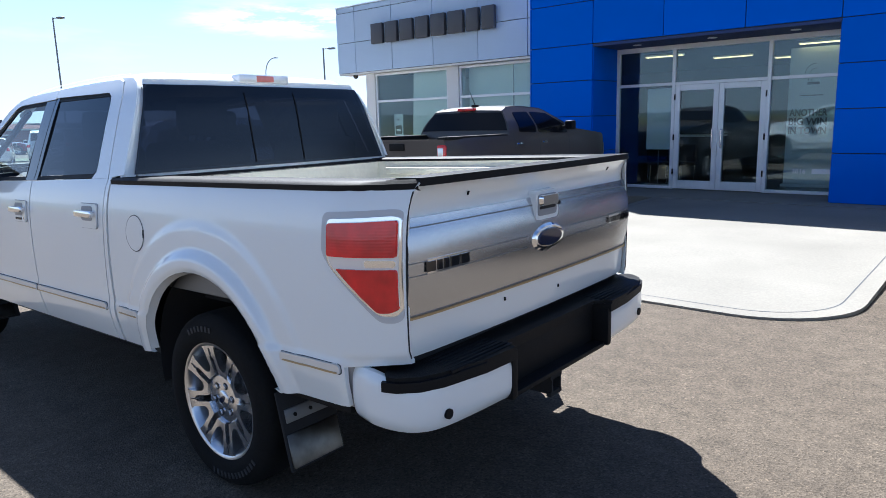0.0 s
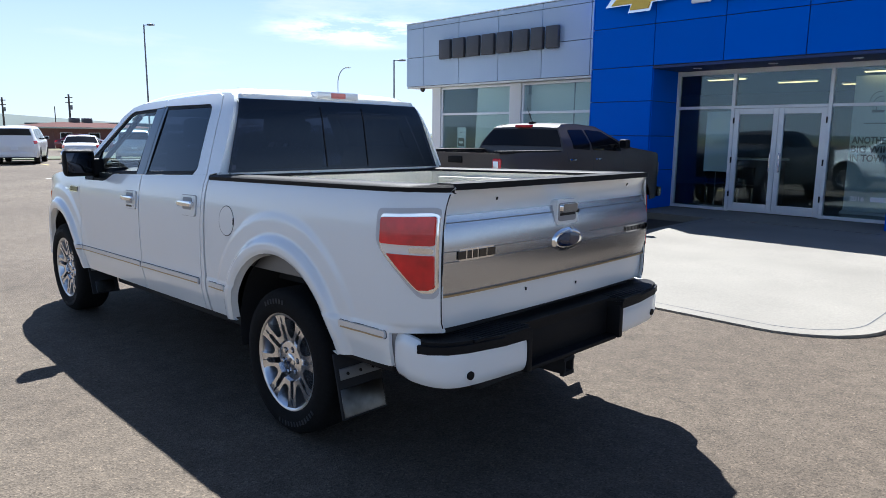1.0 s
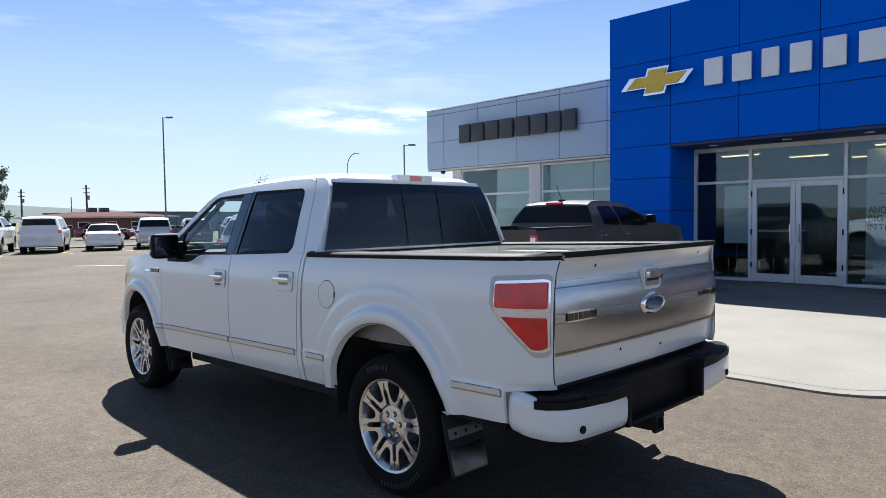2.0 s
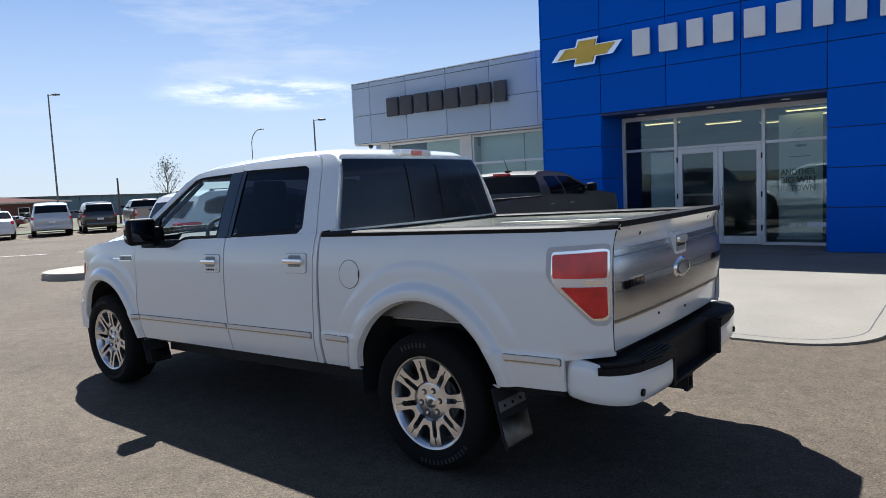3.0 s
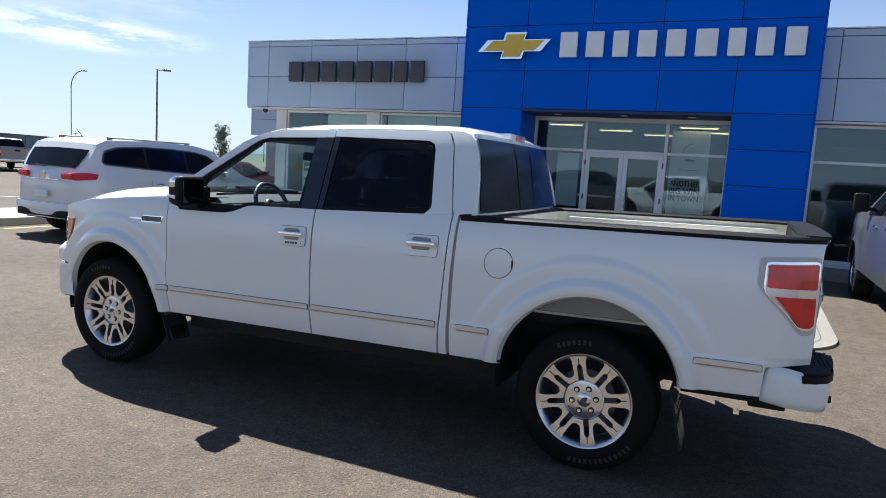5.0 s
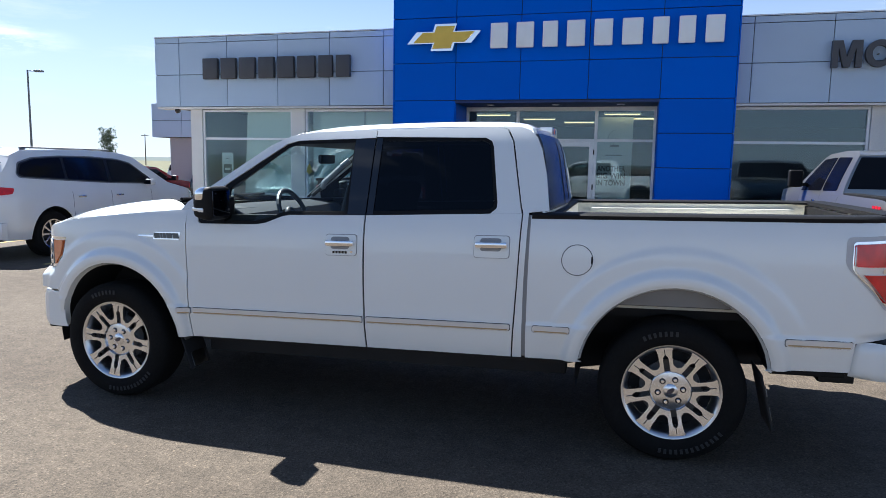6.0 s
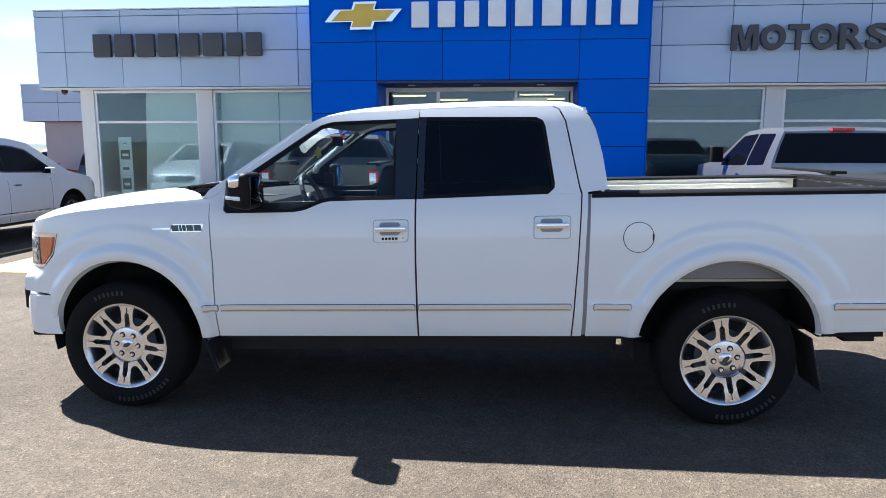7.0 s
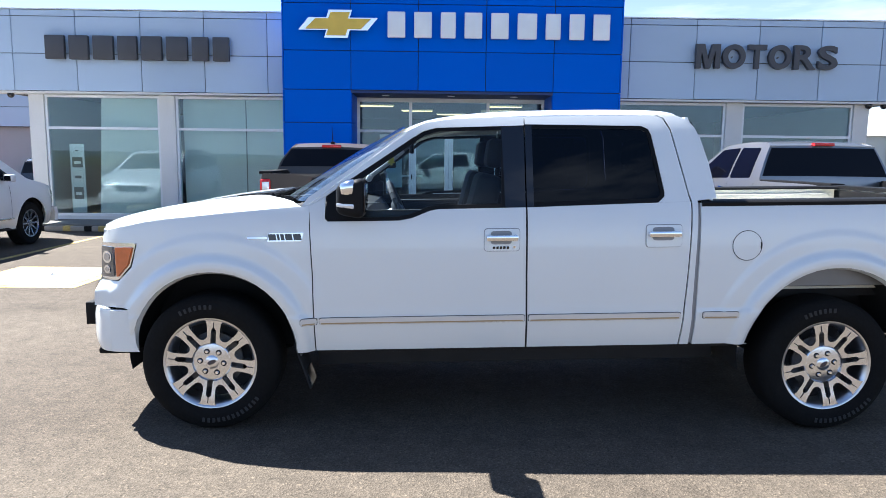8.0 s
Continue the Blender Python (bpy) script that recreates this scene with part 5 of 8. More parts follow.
def bar_badge(y0, y1, z0, z1, ws, parent=gate):
    tp("badge_plate", tg_plate(y0, y1, z0, z1, 0.0145, 0.006, 1, 8), M_chrome, parent, "chrome badge backing")
    n = len(ws)
    t = sum(ws) + 0.25 * (n - 1)
    y = y0 + 0.008
    k = (y1 - y0 - 0.016) / t
    for w in ws:
        tp("badge_bar", tg_plate(y, y + w * k, z0 + 0.008, z1 - 0.008, 0.0175, 0.004, 1, 2), M_gloss_black, parent)
        y += (w + 0.25) * k


bar_badge(0.760, 0.575, 1.072, 1.124, [1, 0.5, 0.5, 1, 1.1])
bar_badge(-0.585, -0.815, 1.072, 1.112, [1, 0.8, 1, 0.8, 0.5, 1, 1, 1.2])
for y, z in ((-0.13, 0.845), (0.30, 0.875), (-0.62, 1.345), (0.52, 1.33)):
    tp("paint_chip", tg_plate(y - 0.003, y + 0.003, z - 0.007, z + 0.007, 0.0065, 0.006, 1, 1), M_trim, gate, "dark chip in the paint")

# tail lamps
LAMP = [(-0.850, 1.272), (-1.085, 1.280), (-1.108, 1.272), (-1.112, 0.967), (-1.095, 0.948), (-1.045, 0.948), (-0.872, 1.100), (-0.848, 1.137)]


def inset(poly, k, cu, cz):
    return [(cu + (u - cu) * k, cz + (z - cz) * k) for u, z in poly]


LAMP_IN = [(-0.856, 1.266), (-1.104, 1.274), (-1.106, 0.967), (-1.090, 0.955), (-1.050, 0.955), (-0.882, 1.102), (-0.856, 1.135)]
for s in (1, -1):
    tl = tp("tail_lamp", side_panel(rounded([(u + (0.006 if u > -0.95 else -0.002), z + (0.006 if z > 1.09 else -0.008)) for u, z in LAMP], 0.02), flank, HALF, s, 0.008, 0.02, 0.05), M_chrome, label="tail lamp with red lenses and a chrome bezel")
    tp("bezel", side_panel(rounded([(u + (0.036 if u > -0.95 else -0.002), z + (0.029 if z > 1.09 else -0.034)) for u, z in LAMP], 0.03), flank, HALF, s, 0.0035, 0.02, 0.05), M_bezel, tl, "recessed white surround, greyed for its shade")
    tp("band", side_panel(rounded(LAMP_IN, 0.015), flank, HALF, s, 0.012, 0.01, 0.05), M_clear_lens, tl, "silver band between the lenses")
    tp("lens", side_panel(rounded([(-0.856, 1.265), (-1.103, 1.272), (-1.104, 1.146), (-0.858, 1.152)], 0.012), flank, HALF, s, 0.022, 0.02, 0.04), M_red, tl, "upper red lens")
    tp("lens", side_panel(rounded([(-0.896, 1.110), (-1.104, 1.104), (-1.106, 0.966), (-1.090, 0.954), (-1.050, 0.954)], 0.010), flank, HALF, s, 0.022, 0.02, 0.04), M_red, tl, "lower red lens")
    tp("reversing_lens", side_panel(rounded([(-1.005, 1.138), (-1.098, 1.137), (-1.098, 1.112), (-1.005, 1.115)], 0.006), flank, HALF, s, 0.017, 0.012, 0.05), M_chrome, tl, "clear reversing lens")

# rear bumper: white ends, black step pad, dark plate recess, tow hitch
for s in (1, -1):
    def bend(i, j, s=s):
        plan = [(-0.914, 0.972), (-1.02, 0.985), (-1.13, 0.965), (-1.195, 0.91), (-1.225, 0.82), (-1.245, 0.62), (-1.25, 0.42)]
        n = len(plan) - 1
        u = curve_at([(k / n, q[0]) for k, q in enumerate(plan)], i)
        y = curve_at([(k / n, q[1]) for k, q in enumerate(plan)], i)
        top = curve_at([(0, 0.748), (0.20, 0.744), (0.40, 0.710), (1, 0.690)], i)
        bot = curve_at([(0, 0.555), (0.3, 0.54), (0.7, 0.525), (1, 0.515)], i)
        z = bot + (top - bot) * j
        q = 0.020 * (1 - (2 * j - 1) ** 4)
        cu, cy = -1.0, 0.5
        dv = Vector((u - cu, y - cy)).normalized()
        return (u + dv.x * (q - 0.02), s * (y + dv.y * (q - 0.02)), z)
    be = tp("rear_bumper", thicken(grid(bend, 36, 12), (0.5, -0.4 * s, 0), 0.06), M_paint, label="white bumper end", angle=50)
    tp("parking_sensor", cyl(bmesh.new(), (-1.20, s * 0.80, 0.578), (-1.236, s * 0.80, 0.578), 0.019, seg=16), M_trim, be)

pad_plan = [(-1.06, 0.94), (-1.085, 0.985), (-1.14, 0.968), (-1.20, 0.91), (-1.232, 0.82), (-1.255, 0.6), (-1.262, 0.42)]
outline = pad_plan + [(-1.262, 0.405), (-1.175, 0.385), (-1.175, -0.385), (-1.262, -0.405)] + [(u, -y) for u, y in pad_plan[::-1]] + [(-1.02, -0.86), (-0.97, -0.80), (-0.97, 0.80), (-1.02, 0.86)]
bm = prism(outline, 0.688, 0.738)
bmesh.ops.bevel(bm, geom=[e for e in bm.edges if abs(e.verts[0].co.z - 0.738) < 1e-4 and abs(e.verts[1].co.z - 0.738) < 1e-4], offset=0.015, segments=2, affect="EDGES")
for v in bm.verts:
    v.co.z -= 0.016 * ease(0.98, 0.55, abs(v.co.y)) * (1 if v.co.z < 0.69 else 0.75)
pad = tp("step_pad", bm, M_trim, label="black ribbed rubber step pad")
for k in range(9):
    u = -1.235 + 0.024 * k
    for s in (1, -1):
        tp("pad_rib", box_mesh(u, u + 0.010, s * 0.40, s * 0.78, 0.718, 0.7335, 0.003, 1), M_trim, pad)
bm = box_mesh(-1.172, -1.11, -0.41, 0.41, 0.50, 0.690, 0.012)
tp("plate_recess", bm, M_trim, label="black plate recess")
bm = bmesh.new()
for s in (1, -1):
    box(bm, -1.256, -1.13, s * 0.392, s * 0.432, 0.503, 0.69, 0.012)
box(bm, -1.238, -1.10, -0.40, 0.40, 0.497, 0.520, 0.01)
tp("recess_frame", bm, M_trim)
hitch = tp("tow_hitch", box_mesh(-1.06, -0.85, -0.55, 0.55, 0.40, 0.47, 0.015), M_under, label="black tow hitch bar")
bm = bmesh.new()
for y0, y1, z0, z1 in ((-0.04, 0.04, 0.455, 0.465), (-0.04, 0.04, 0.385, 0.395), (-0.04, -0.03, 0.395, 0.455), (0.03, 0.04, 0.395, 0.455)):
    box(bm, -1.20, -0.95, y0, y1, z0, z1)
tp("receiver", bm, M_under, hitch, "square receiver tube", smooth=False)
for z0, z1 in ((0.375, 0.397), (0.453, 0.475)):
    tp("receiver_collar", box_mesh(-1.20, -1.175, -0.048, 0.048, z0, z1, 0.004), M_under, hitch)

# door handles, fuel door, fender badge
for u0, u1, z, keypad in ((2.078, 1.876, 1.158, True), (1.140, 0.934, 1.190, False)):
    zc = z + 0.043 if keypad else z + 0.022
    for s in (1, -1):
        hp = tp("handle_plate", side_panel(rounded([(u0, zc + 0.058), (u1, zc + 0.058), (u1, zc - 0.068), (u0, zc - 0.068)], 0.02), flank, HALF, s, 0.009, 0.012, 0.05), M_paint, label="white handle surround")
        tp("plate_gap", side_panel(rounded([(u0 + 0.0035, zc + 0.0615), (u1 - 0.0035, zc + 0.0615), (u1 - 0.0035, zc - 0.0715), (u0 + 0.0035, zc - 0.0715)], 0.022), flank, HALF, s, 0.0015, 0.006, 0.05), M_cup, hp)
        tp("handle_cup", side_panel(rounded([(u0 - 0.035, zc + 0.046), (u1 + 0.045, zc + 0.046), (u1 + 0.045, zc - 0.030), (u0 - 0.035, zc - 0.030)], 0.02), flank, HALF, s, 0.0105, 0.006, 0.05), M_cup, hp)
        y = HALF - flank(u0, zc)
        tp("handle_bar", box_mesh(u1 + 0.008, u0 - 0.008, s * (y + 0.014), s * (y + 0.042), zc - 0.010, zc + 0.026, 0.013), M_chrome, hp, "chrome door handle")
        bm = bmesh.new()
        for u in (u0 - 0.022, u1 + 0.03):
            box(bm, u - 0.014, u + 0.014, s * (y + 0.002), s * (y + 0.02), zc - 0.004, zc + 0.020, 0.004, 1)
        tp("handle_foot", bm, M_chrome, hp)
        if keypad and s == 1:
            for k in range(5):
                uu = u0 - 0.055 - 0.02 * k
                tp("key_button", box_mesh(uu - 0.0075, uu + 0.0075, y + 0.004, y + 0.0155, zc - 0.057, zc - 0.042, 0.002, 1), M_gloss_black, hp)
            tp("lock_barrel", cyl(bmesh.new(), (u1 + 0.03, y, zc - 0.047), (u1 + 0.03, y + 0.014, zc - 0.047), 0.008, seg=12), M_chrome, hp)
fd = tp("fuel_door", side_panel([(0.545 + 0.084 * math.cos(2 * math.pi * k / 40), 1.144 + 0.084 * math.sin(2 * math.pi * k / 40)) for k in range(40)], flank, HALF, 1, 0.0025, 0.006, 0.05), M_paint, label="round fuel door")
bm = bmesh.new()
for k in range(48):
    q = []
    for rr, a in ((0.0845, k), (0.0885, k), (0.0885, k + 1), (0.0845, k + 1)):
        u, z = 0.545 + rr * math.cos(2 * math.pi * a / 48), 1.144 + rr * math.sin(2 * math.pi * a / 48)
        q.append(bm.verts.new((u, HALF - flank(u, z) + 0.0015, z)))
    bm.faces.new(q)
bmesh.ops.remove_doubles(bm, verts=bm.verts[:], dist=1e-5)
tp("fuel_door_gap", bm, M_joint, fd, smooth=False)
tp("finger_notch", side_panel(rounded([(0.468, 1.165), (0.459, 1.165), (0.459, 1.125), (0.468, 1.125)], 0.004), flank, HALF, 1, 0.003, 0.005, 0.05), M_under, fd, "dark finger notch")
for s in (1, -1):
    u = 3.425
    bp = tp("fender_badge", side_panel([(3.432, 1.219), (3.432, 1.231), (3.318, 1.231), (3.318, 1.219)], flank, HALF, s, 0.004, 0.004, 0.05), M_chrome, label="small chrome badge bar")
    tp("badge_plate", side_panel([(3.318, 1.203), (3.305, 1.252), (3.112, 1.252), (3.124, 1.203)], flank, HALF, s, 0.005, 0.005, 0.05), M_chrome, bp, "chrome badge backing")
    u = 3.308
    for w in (0.042, 0.014, 0.020, 0.040, 0.044):
        tp("badge_bar", side_panel([(u - 0.002, 1.210), (u + 0.006, 1.245), (u + 0.006 - w, 1.245), (u - 0.002 - w, 1.210)], flank, HALF, s, 0.008, 0.004, 0.05), M_gloss_black, bp)
        u -= w + 0.006

# mirrors
def taper(bm, s):
    """Draw a mirror housing in towards its leading edge."""
    for v in bm.verts:
        k = max(0.0, (v.co.x - 2.752) / 0.16)
        v.co.z = 1.440 + (v.co.z - 1.440) * (1 - 0.30 * k * k)
        v.co.y -= s * 0.035 * k * k
    return bm


for s in (1, -1):
    mr = tp("door_mirror", taper(box_mesh(2.752, 2.910, s * 0.955, s * 1.190, 1.342, 1.558, 0.045, 4), s), M_trim, label="large black door mirror with a chrome cap")
    tp("cap", taper(box_mesh(2.795, 2.895, s * 1.035, s * 1.195, 1.462, 1.562, 0.042, 4), s), M_chrome, mr, "chrome mirror cap")
    # dark glass on one side, chrome on the other, for what each reflects
    tp("glass", box_mesh(2.747, 2.754, s * 0.985, s * 1.170, 1.372, 1.530, 0.003), M_mirror_glass if s > 0 else M_chrome, mr, "mirror glass")
    tp("indicator", taper(box_mesh(2.805, 2.906, s * 1.085, s * 1.1935, 1.394, 1.424, 0.010), s), M_clear_lens, mr, "clear indicator lens")
    tp("arm", box_mesh(2.768, 2.850, s * 0.88, s * 1.02, 1.345, 1.485, 0.025, 3), M_trim, mr)

# mudflaps, leaning back towards the ground
for u0, s, zt in ((-0.456, 1, 0.56), (-0.456, -1, 0.56), (3.185, 1, 0.52), (3.185, -1, 0.52)):
    y0, y1 = (0.70, 0.985) if u0 < 0 else (0.72, 0.945)
    zl = 0.236 if u0 < 0 else 0.245

    def lean(bm, zt=zt, u0=u0):
        for v in bm.verts:
            v.co.x -= (0.24 if u0 < 0 else 0.34) * (zt - v.co.z)
        return bm
    mf = part("mudflap", lean(box_mesh(u0 - 0.006, u0 + 0.006, s * y0, s * y1, zl, zt, 0.004, 1)), M_under, truck, "black rubber mudflap with a chrome weight")
    wy, wh_ = (0.01, 0.15) if u0 < 0 else (0.035, 0.105)
    part("weight", lean(box_mesh(u0 - 0.011, u0 - 0.0065, s * (y0 + wy), s * (y1 - wy), zl + 0.012, zl + wh_, 0.002, 1)), M_weight, mf, "dirty chrome weight plate")
    part("bracket", lean(box_mesh(u0 - 0.014, u0 - 0.0065, s * (y0 + 0.005), s * (y1 - 0.02), zl + 0.195, zl + 0.25, 0.002, 1)), M_steel, mf, "steel bracket strip")
    for y in (0.06, 0.14, 0.22):
        part("bolt", lean(cyl(bmesh.new(), (u0 - 0.020, s * (y0 + y), zl + 0.222), (u0 - 0.013, s * (y0 + y), zl + 0.222), 0.008, seg=8)), M_trim, mf)


# wheels
def wheel_meshes():
    R, W = 0.405, 0.135
    tyre = lathe([(0.262, -W + 0.02), (0.285, -W), (0.33, -W - 0.006), (0.375, -W + 0.004), (0.396, -W + 0.026), (0.403, -W + 0.045), (0.405, -0.03), (0.405, 0.03), (0.403, W - 0.045), (0.396, W - 0.026),
                  (0.375, W - 0.004), (0.33, W + 0.006), (0.285, W), (0.262, W - 0.02)], 72)
    barrel = lathe([(0.262, -0.10), (0.245, -0.09), (0.235, 0.0), (0.238, 0.085), (0.252, 0.112), (0.262, 0.122), (0.272, 0.124), (0.274, 0.116)], 64)
    rim = lathe([(0.256, 0.104), (0.261, 0.116), (0.267, 0.123), (0.275, 0.124), (0.276, 0.112)], 64)
    hub = lathe([(0.0, 0.090), (0.106, 0.090), (0.112, 0.088), (0.116, 0.082), (0.122, 0.05)], 48)
    # one eighth of the face: a split spoke with half a window on either side
    half = [(0.276 * math.cos(radians(a)), 0.276 * math.sin(radians(a))) for a in (0, 4, 8, 12, 16, 20, 22.5)]
    half += [(0.262 * math.cos(radians(a)), 0.262 * math.sin(radians(a))) for a in (22.5, 18, 13.5)]
    half += [(0.250, 0.0480), (0.240, 0.0425), (0.224, 0.0390), (0.190, 0.0365), (0.160, 0.0360), (0.150, 0.0375), (0.142, 0.0420), (0.1305, 0.0540), (0.1063, 0.0440), (0.112, 0.0280), (0.1145, 0.0160), (0.192, 0.0155), (0.202, 0.0120), (0.214, 0.0)]
    outline = half + [(x, -z) for x, z in half[-2:0:-1]]
    spoke = bmesh.new()
    f = spoke.faces.new([spoke.verts.new((x, 0, z)) for x, z in outline])
    r_in = bmesh.ops.inset_individual(spoke, faces=[f], thickness=0.0055)
    for v in f.verts:
        v.co.y = 0.0045
    bmesh.ops.triangulate(spoke, faces=[q for q in spoke.faces if len(q.verts) > 4])
    ex = bmesh.ops.extrude_edge_only(spoke, edges=[e for e in spoke.edges if e.is_boundary])
    low = {v for v in ex["geom"] if isinstance(v, bmesh.types.BMVert)}
    for v in spoke.verts:
        r = math.hypot(v.co.x, v.co.z)
        v.co.y += 0.094 + 0.020 * ease(0.09, 0.27, r) - (0.045 if v in low else 0.0)
    groove = box_mesh(0.213, 0.245, 0.113, 0.1180, -0.0022, 0.0022)
    lug = lathe([(0.0, 0.114), (0.009, 0.114), (0.012, 0.107), (0.012, 0.08)], 10)
    return [finish(b, n) for b, n in ((tyre, "tyre"), (barrel, "wheel"), (rim, "rim_flange"), (hub, "hub"), (spoke, "spoke"), (lug, "lug_nut"), (groove, "spoke_groove"))]


tyre_me, barrel_me, rim_me, hub_me, spoke_me, lug_me, groove_me = wheel_meshes()
disc_me = finish(lathe([(0.0, 0.03), (0.17, 0.03), (0.17, 0.045), (0.0, 0.045)], 32), "brake_disc")
pocket_me = finish(lathe([(0.0, 0.0888), (0.0175, 0.0888), (0.0175, 0.08)], 14), "lug_pocket")
cap_me = finish(lathe([(0.0, 0.0985), (0.034, 0.0970), (0.040, 0.093), (0.041, 0.083)], 24), "centre_cap")
back_me = finish(lathe([(0.0, -0.012), (0.234, -0.012), (0.234, -0.004), (0.0, -0.004)], 40), "backing")
bm = lathe([(0.0, 0.1000), (0.026, 0.0995), (0.027, 0.094)], 24)
for v in bm.verts:
    v.co.z *= 0.48
oval_me = finish(bm, "cap_oval")
mark_me = finish(box_mesh(0.326, 0.353, 0.138, 0.1432, -0.0075, 0.0075, 0.001, 1), "sidewall_mark")
for u, s, turn in ((0.0, 1, 11), (BASE, 1, -6), (0.0, -1, 20), (BASE, -1, 5)):
    wh = part("wheel", barrel_me, M_barrel, truck, "polished twenty-inch alloy wheel with eight split spokes")
    wh.matrix_basis = pose(u, s * (HALF - 0.155), HUB, 0, 0, 0 if s > 0 else 180) @ pose(0, 0, 0, 0, turn, 0)
    part("tyre", tyre_me, M_rubber, wh, "black all-terrain tyre")
    part("rim_flange", rim_me, M_alloy, wh)
    part("brake_disc", disc_me, M_disc, wh)
    part("backing", back_me, M_under, wh)
    part("hub", hub_me, M_alloy, wh, "satin hub cover")
    for k in range(8):
        sp = part("spoke", spoke_me, M_alloy, wh)
        sp.rotation_euler = (0, 2 * math.pi * k / 8, 0)
        part("spoke_groove", groove_me, M_alloy_dark, wh).rotation_euler = (0, 2 * math.pi * k / 8, 0)
    for k in range(6):
        lg = part("lug_nut", lug_me, M_chrome, wh)
        a = 2 * math.pi * k / 6
        lg.location = (0.069 * math.cos(a), -0.012, 0.069 * math.sin(a))
        pk = part("lug_pocket", pocket_me, M_trim, wh)
        pk.location = (0.069 * math.cos(a), 0.002, 0.069 * math.sin(a))
    part("centre_cap", cap_me, M_alloy, wh, "bright centre cap with a plain dark oval")
    part("cap_oval", oval_me, M_blue_badge, wh).rotation_euler = (0, radians(30), 0)
    if s > 0:
        for c, n in ((80, 7), (250, 13)):
            for k in range(n):
                mk = part("sidewall_mark", mark_me, M_mark, wh)
                mk.rotation_euler = (0, -radians(c + (k - n / 2) * 5.0 + turn), 0)

# wheel wells and underbody
for (cu, cz, r), nm in ((ARCH_R, "r"), (ARCH_F, "f")):
    for s in (1, -1):
        bm = grid(lambda i, j, s=s: (cu + (r + 0.012) * math.cos(radians(-12 + 187 * i)), s * (0.50 + 0.435 * j), cz + (r + 0.012) * math.sin(radians(-12 + 187 * i))), 26, 2)
        tp("wheel_well", thicken(bm, (0, 0, 1), 0.006), M_under)
        bm = bmesh.new()
        bm.faces.new([bm.verts.new((x, s * 0.50, z)) for x, z in arc(cu, cz, r + 0.012, -12, 175, 26)])
        tp("wheel_well", thicken(bm, (0, -s, 0), 0.006), M_under)
bm = bmesh.new()
for s in (1, -1):
    box(bm, -1.0, 4.3, s * 0.38, s * 0.50, 0.47, 0.62)
box(bm, 0.60, 3.10, -0.80, 0.80, 0.56, 0.62)
box(bm, -0.98, 0.66, -0.72, 0.72, 0.78, 0.83)
box(bm, 1.2, 2.6, -0.2, 0.2, 0.38, 0.56, 0.05)
box(bm, 3.2, 4.2, -0.42, 0.42, 0.45, 1.10)
tp("chassis", bm, M_under)
bm = bmesh.new()
cyl(bm, (0, -0.75, HUB), (0, 0.75, HUB), 0.055, seg=12)
bmesh.ops.create_uvsphere(bm, u_segments=14, v_segments=10, radius=0.17, matrix=Matrix.Translation((0, 0.0, HUB)))
cyl(bm, (BASE, -0.75, HUB), (BASE, 0.75, HUB), 0.045, seg=12)
part("axle", bm, M_under, truck)
bm = bmesh.new()
cyl(bm, (0.9, -0.42, 0.50), (-0.75, -0.60, 0.50), 0.035, seg=10)
cyl(bm, (-0.75, -0.60, 0.50), (-1.05, -0.85, 0.47), 0.035, seg=10)
tp("exhaust", bm, M_brushed)
for s in (1, -1):
    bm = bmesh.new()
    box(bm, 0.60, 3.05, s * 0.90, s * 0.93, 0.56, 1.37)
    tp("inner_panel", bm, M_under, smooth=False)
    # white bed wall in grey, with the wheel arch's shade put into it
    tp("bed_outer_wall", box_mesh(-0.84, 0.598, s * 0.803, s * 0.93, 0.885, 1.355, 0.004, 1), M_steel, label="inner side of the bed over the wheel, greyed for shade", smooth=False)
bm = box_mesh(0.695, 0.705, -0.90, 0.90, 0.6, 1.40)
tp("inner_panel", bm, M_under, smooth=False)

# cab inside: dash, steering wheel, seats, door trims
tp("cab_floor", box_mesh(0.76, 3.2, -0.88, 0.88, 0.66, 0.70), M_under)
bm = bmesh.new()
bm_pts = [(3.30, 1.39), (2.95, 1.40), (2.78, 1.36), (2.70, 1.25), (2.74, 1.05), (2.95, 0.95), (3.30, 0.95)]
bm.faces.new([bm.verts.new((u, -0.85, z)) for u, z in bm_pts])
thicken(bm, (0, 1, 0), 1.70)
tp("dashboard", bm, M_seat, label="dark dashboard")
tp("centre_console", box_mesh(1.95, 2.75, -0.16, 0.16, 0.72, 1.05, 0.04), M_seat)
bm = bmesh.new()
for k in range(28):
    a0, a1 = 2 * math.pi * k / 28, 2 * math.pi * (k + 1) / 28
    cyl(bm, (0, 0.185 * math.cos(a0), 0.185 * math.sin(a0)), (0, 0.185 * math.cos(a1), 0.185 * math.sin(a1)), 0.017, seg=8)
for a in (0.0, math.pi, -math.pi / 2):
    cyl(bm, (0.03, 0, 0), (0, 0.18 * math.cos(a), 0.18 * math.sin(a)), 0.016, seg=8)
bmesh.ops.create_uvsphere(bm, u_segments=14, v_segments=8, radius=0.07, matrix=Matrix.Translation((0.02, 0, 0)) @ Matrix.Diagonal((0.5, 1, 1, 1)))
cyl(bm, (0.02, 0, 0), (0.35, 0, -0.02), 0.035, seg=10)
bmesh.ops.transform(bm, matrix=Matrix.Translation((2.58, 0.42, 1.34)) @ Matrix.Rotation(radians(24), 4, "Y"), verts=bm.verts[:])
tp("steering_wheel", bm, M_steer, label="grey leather steering wheel with silver spokes")
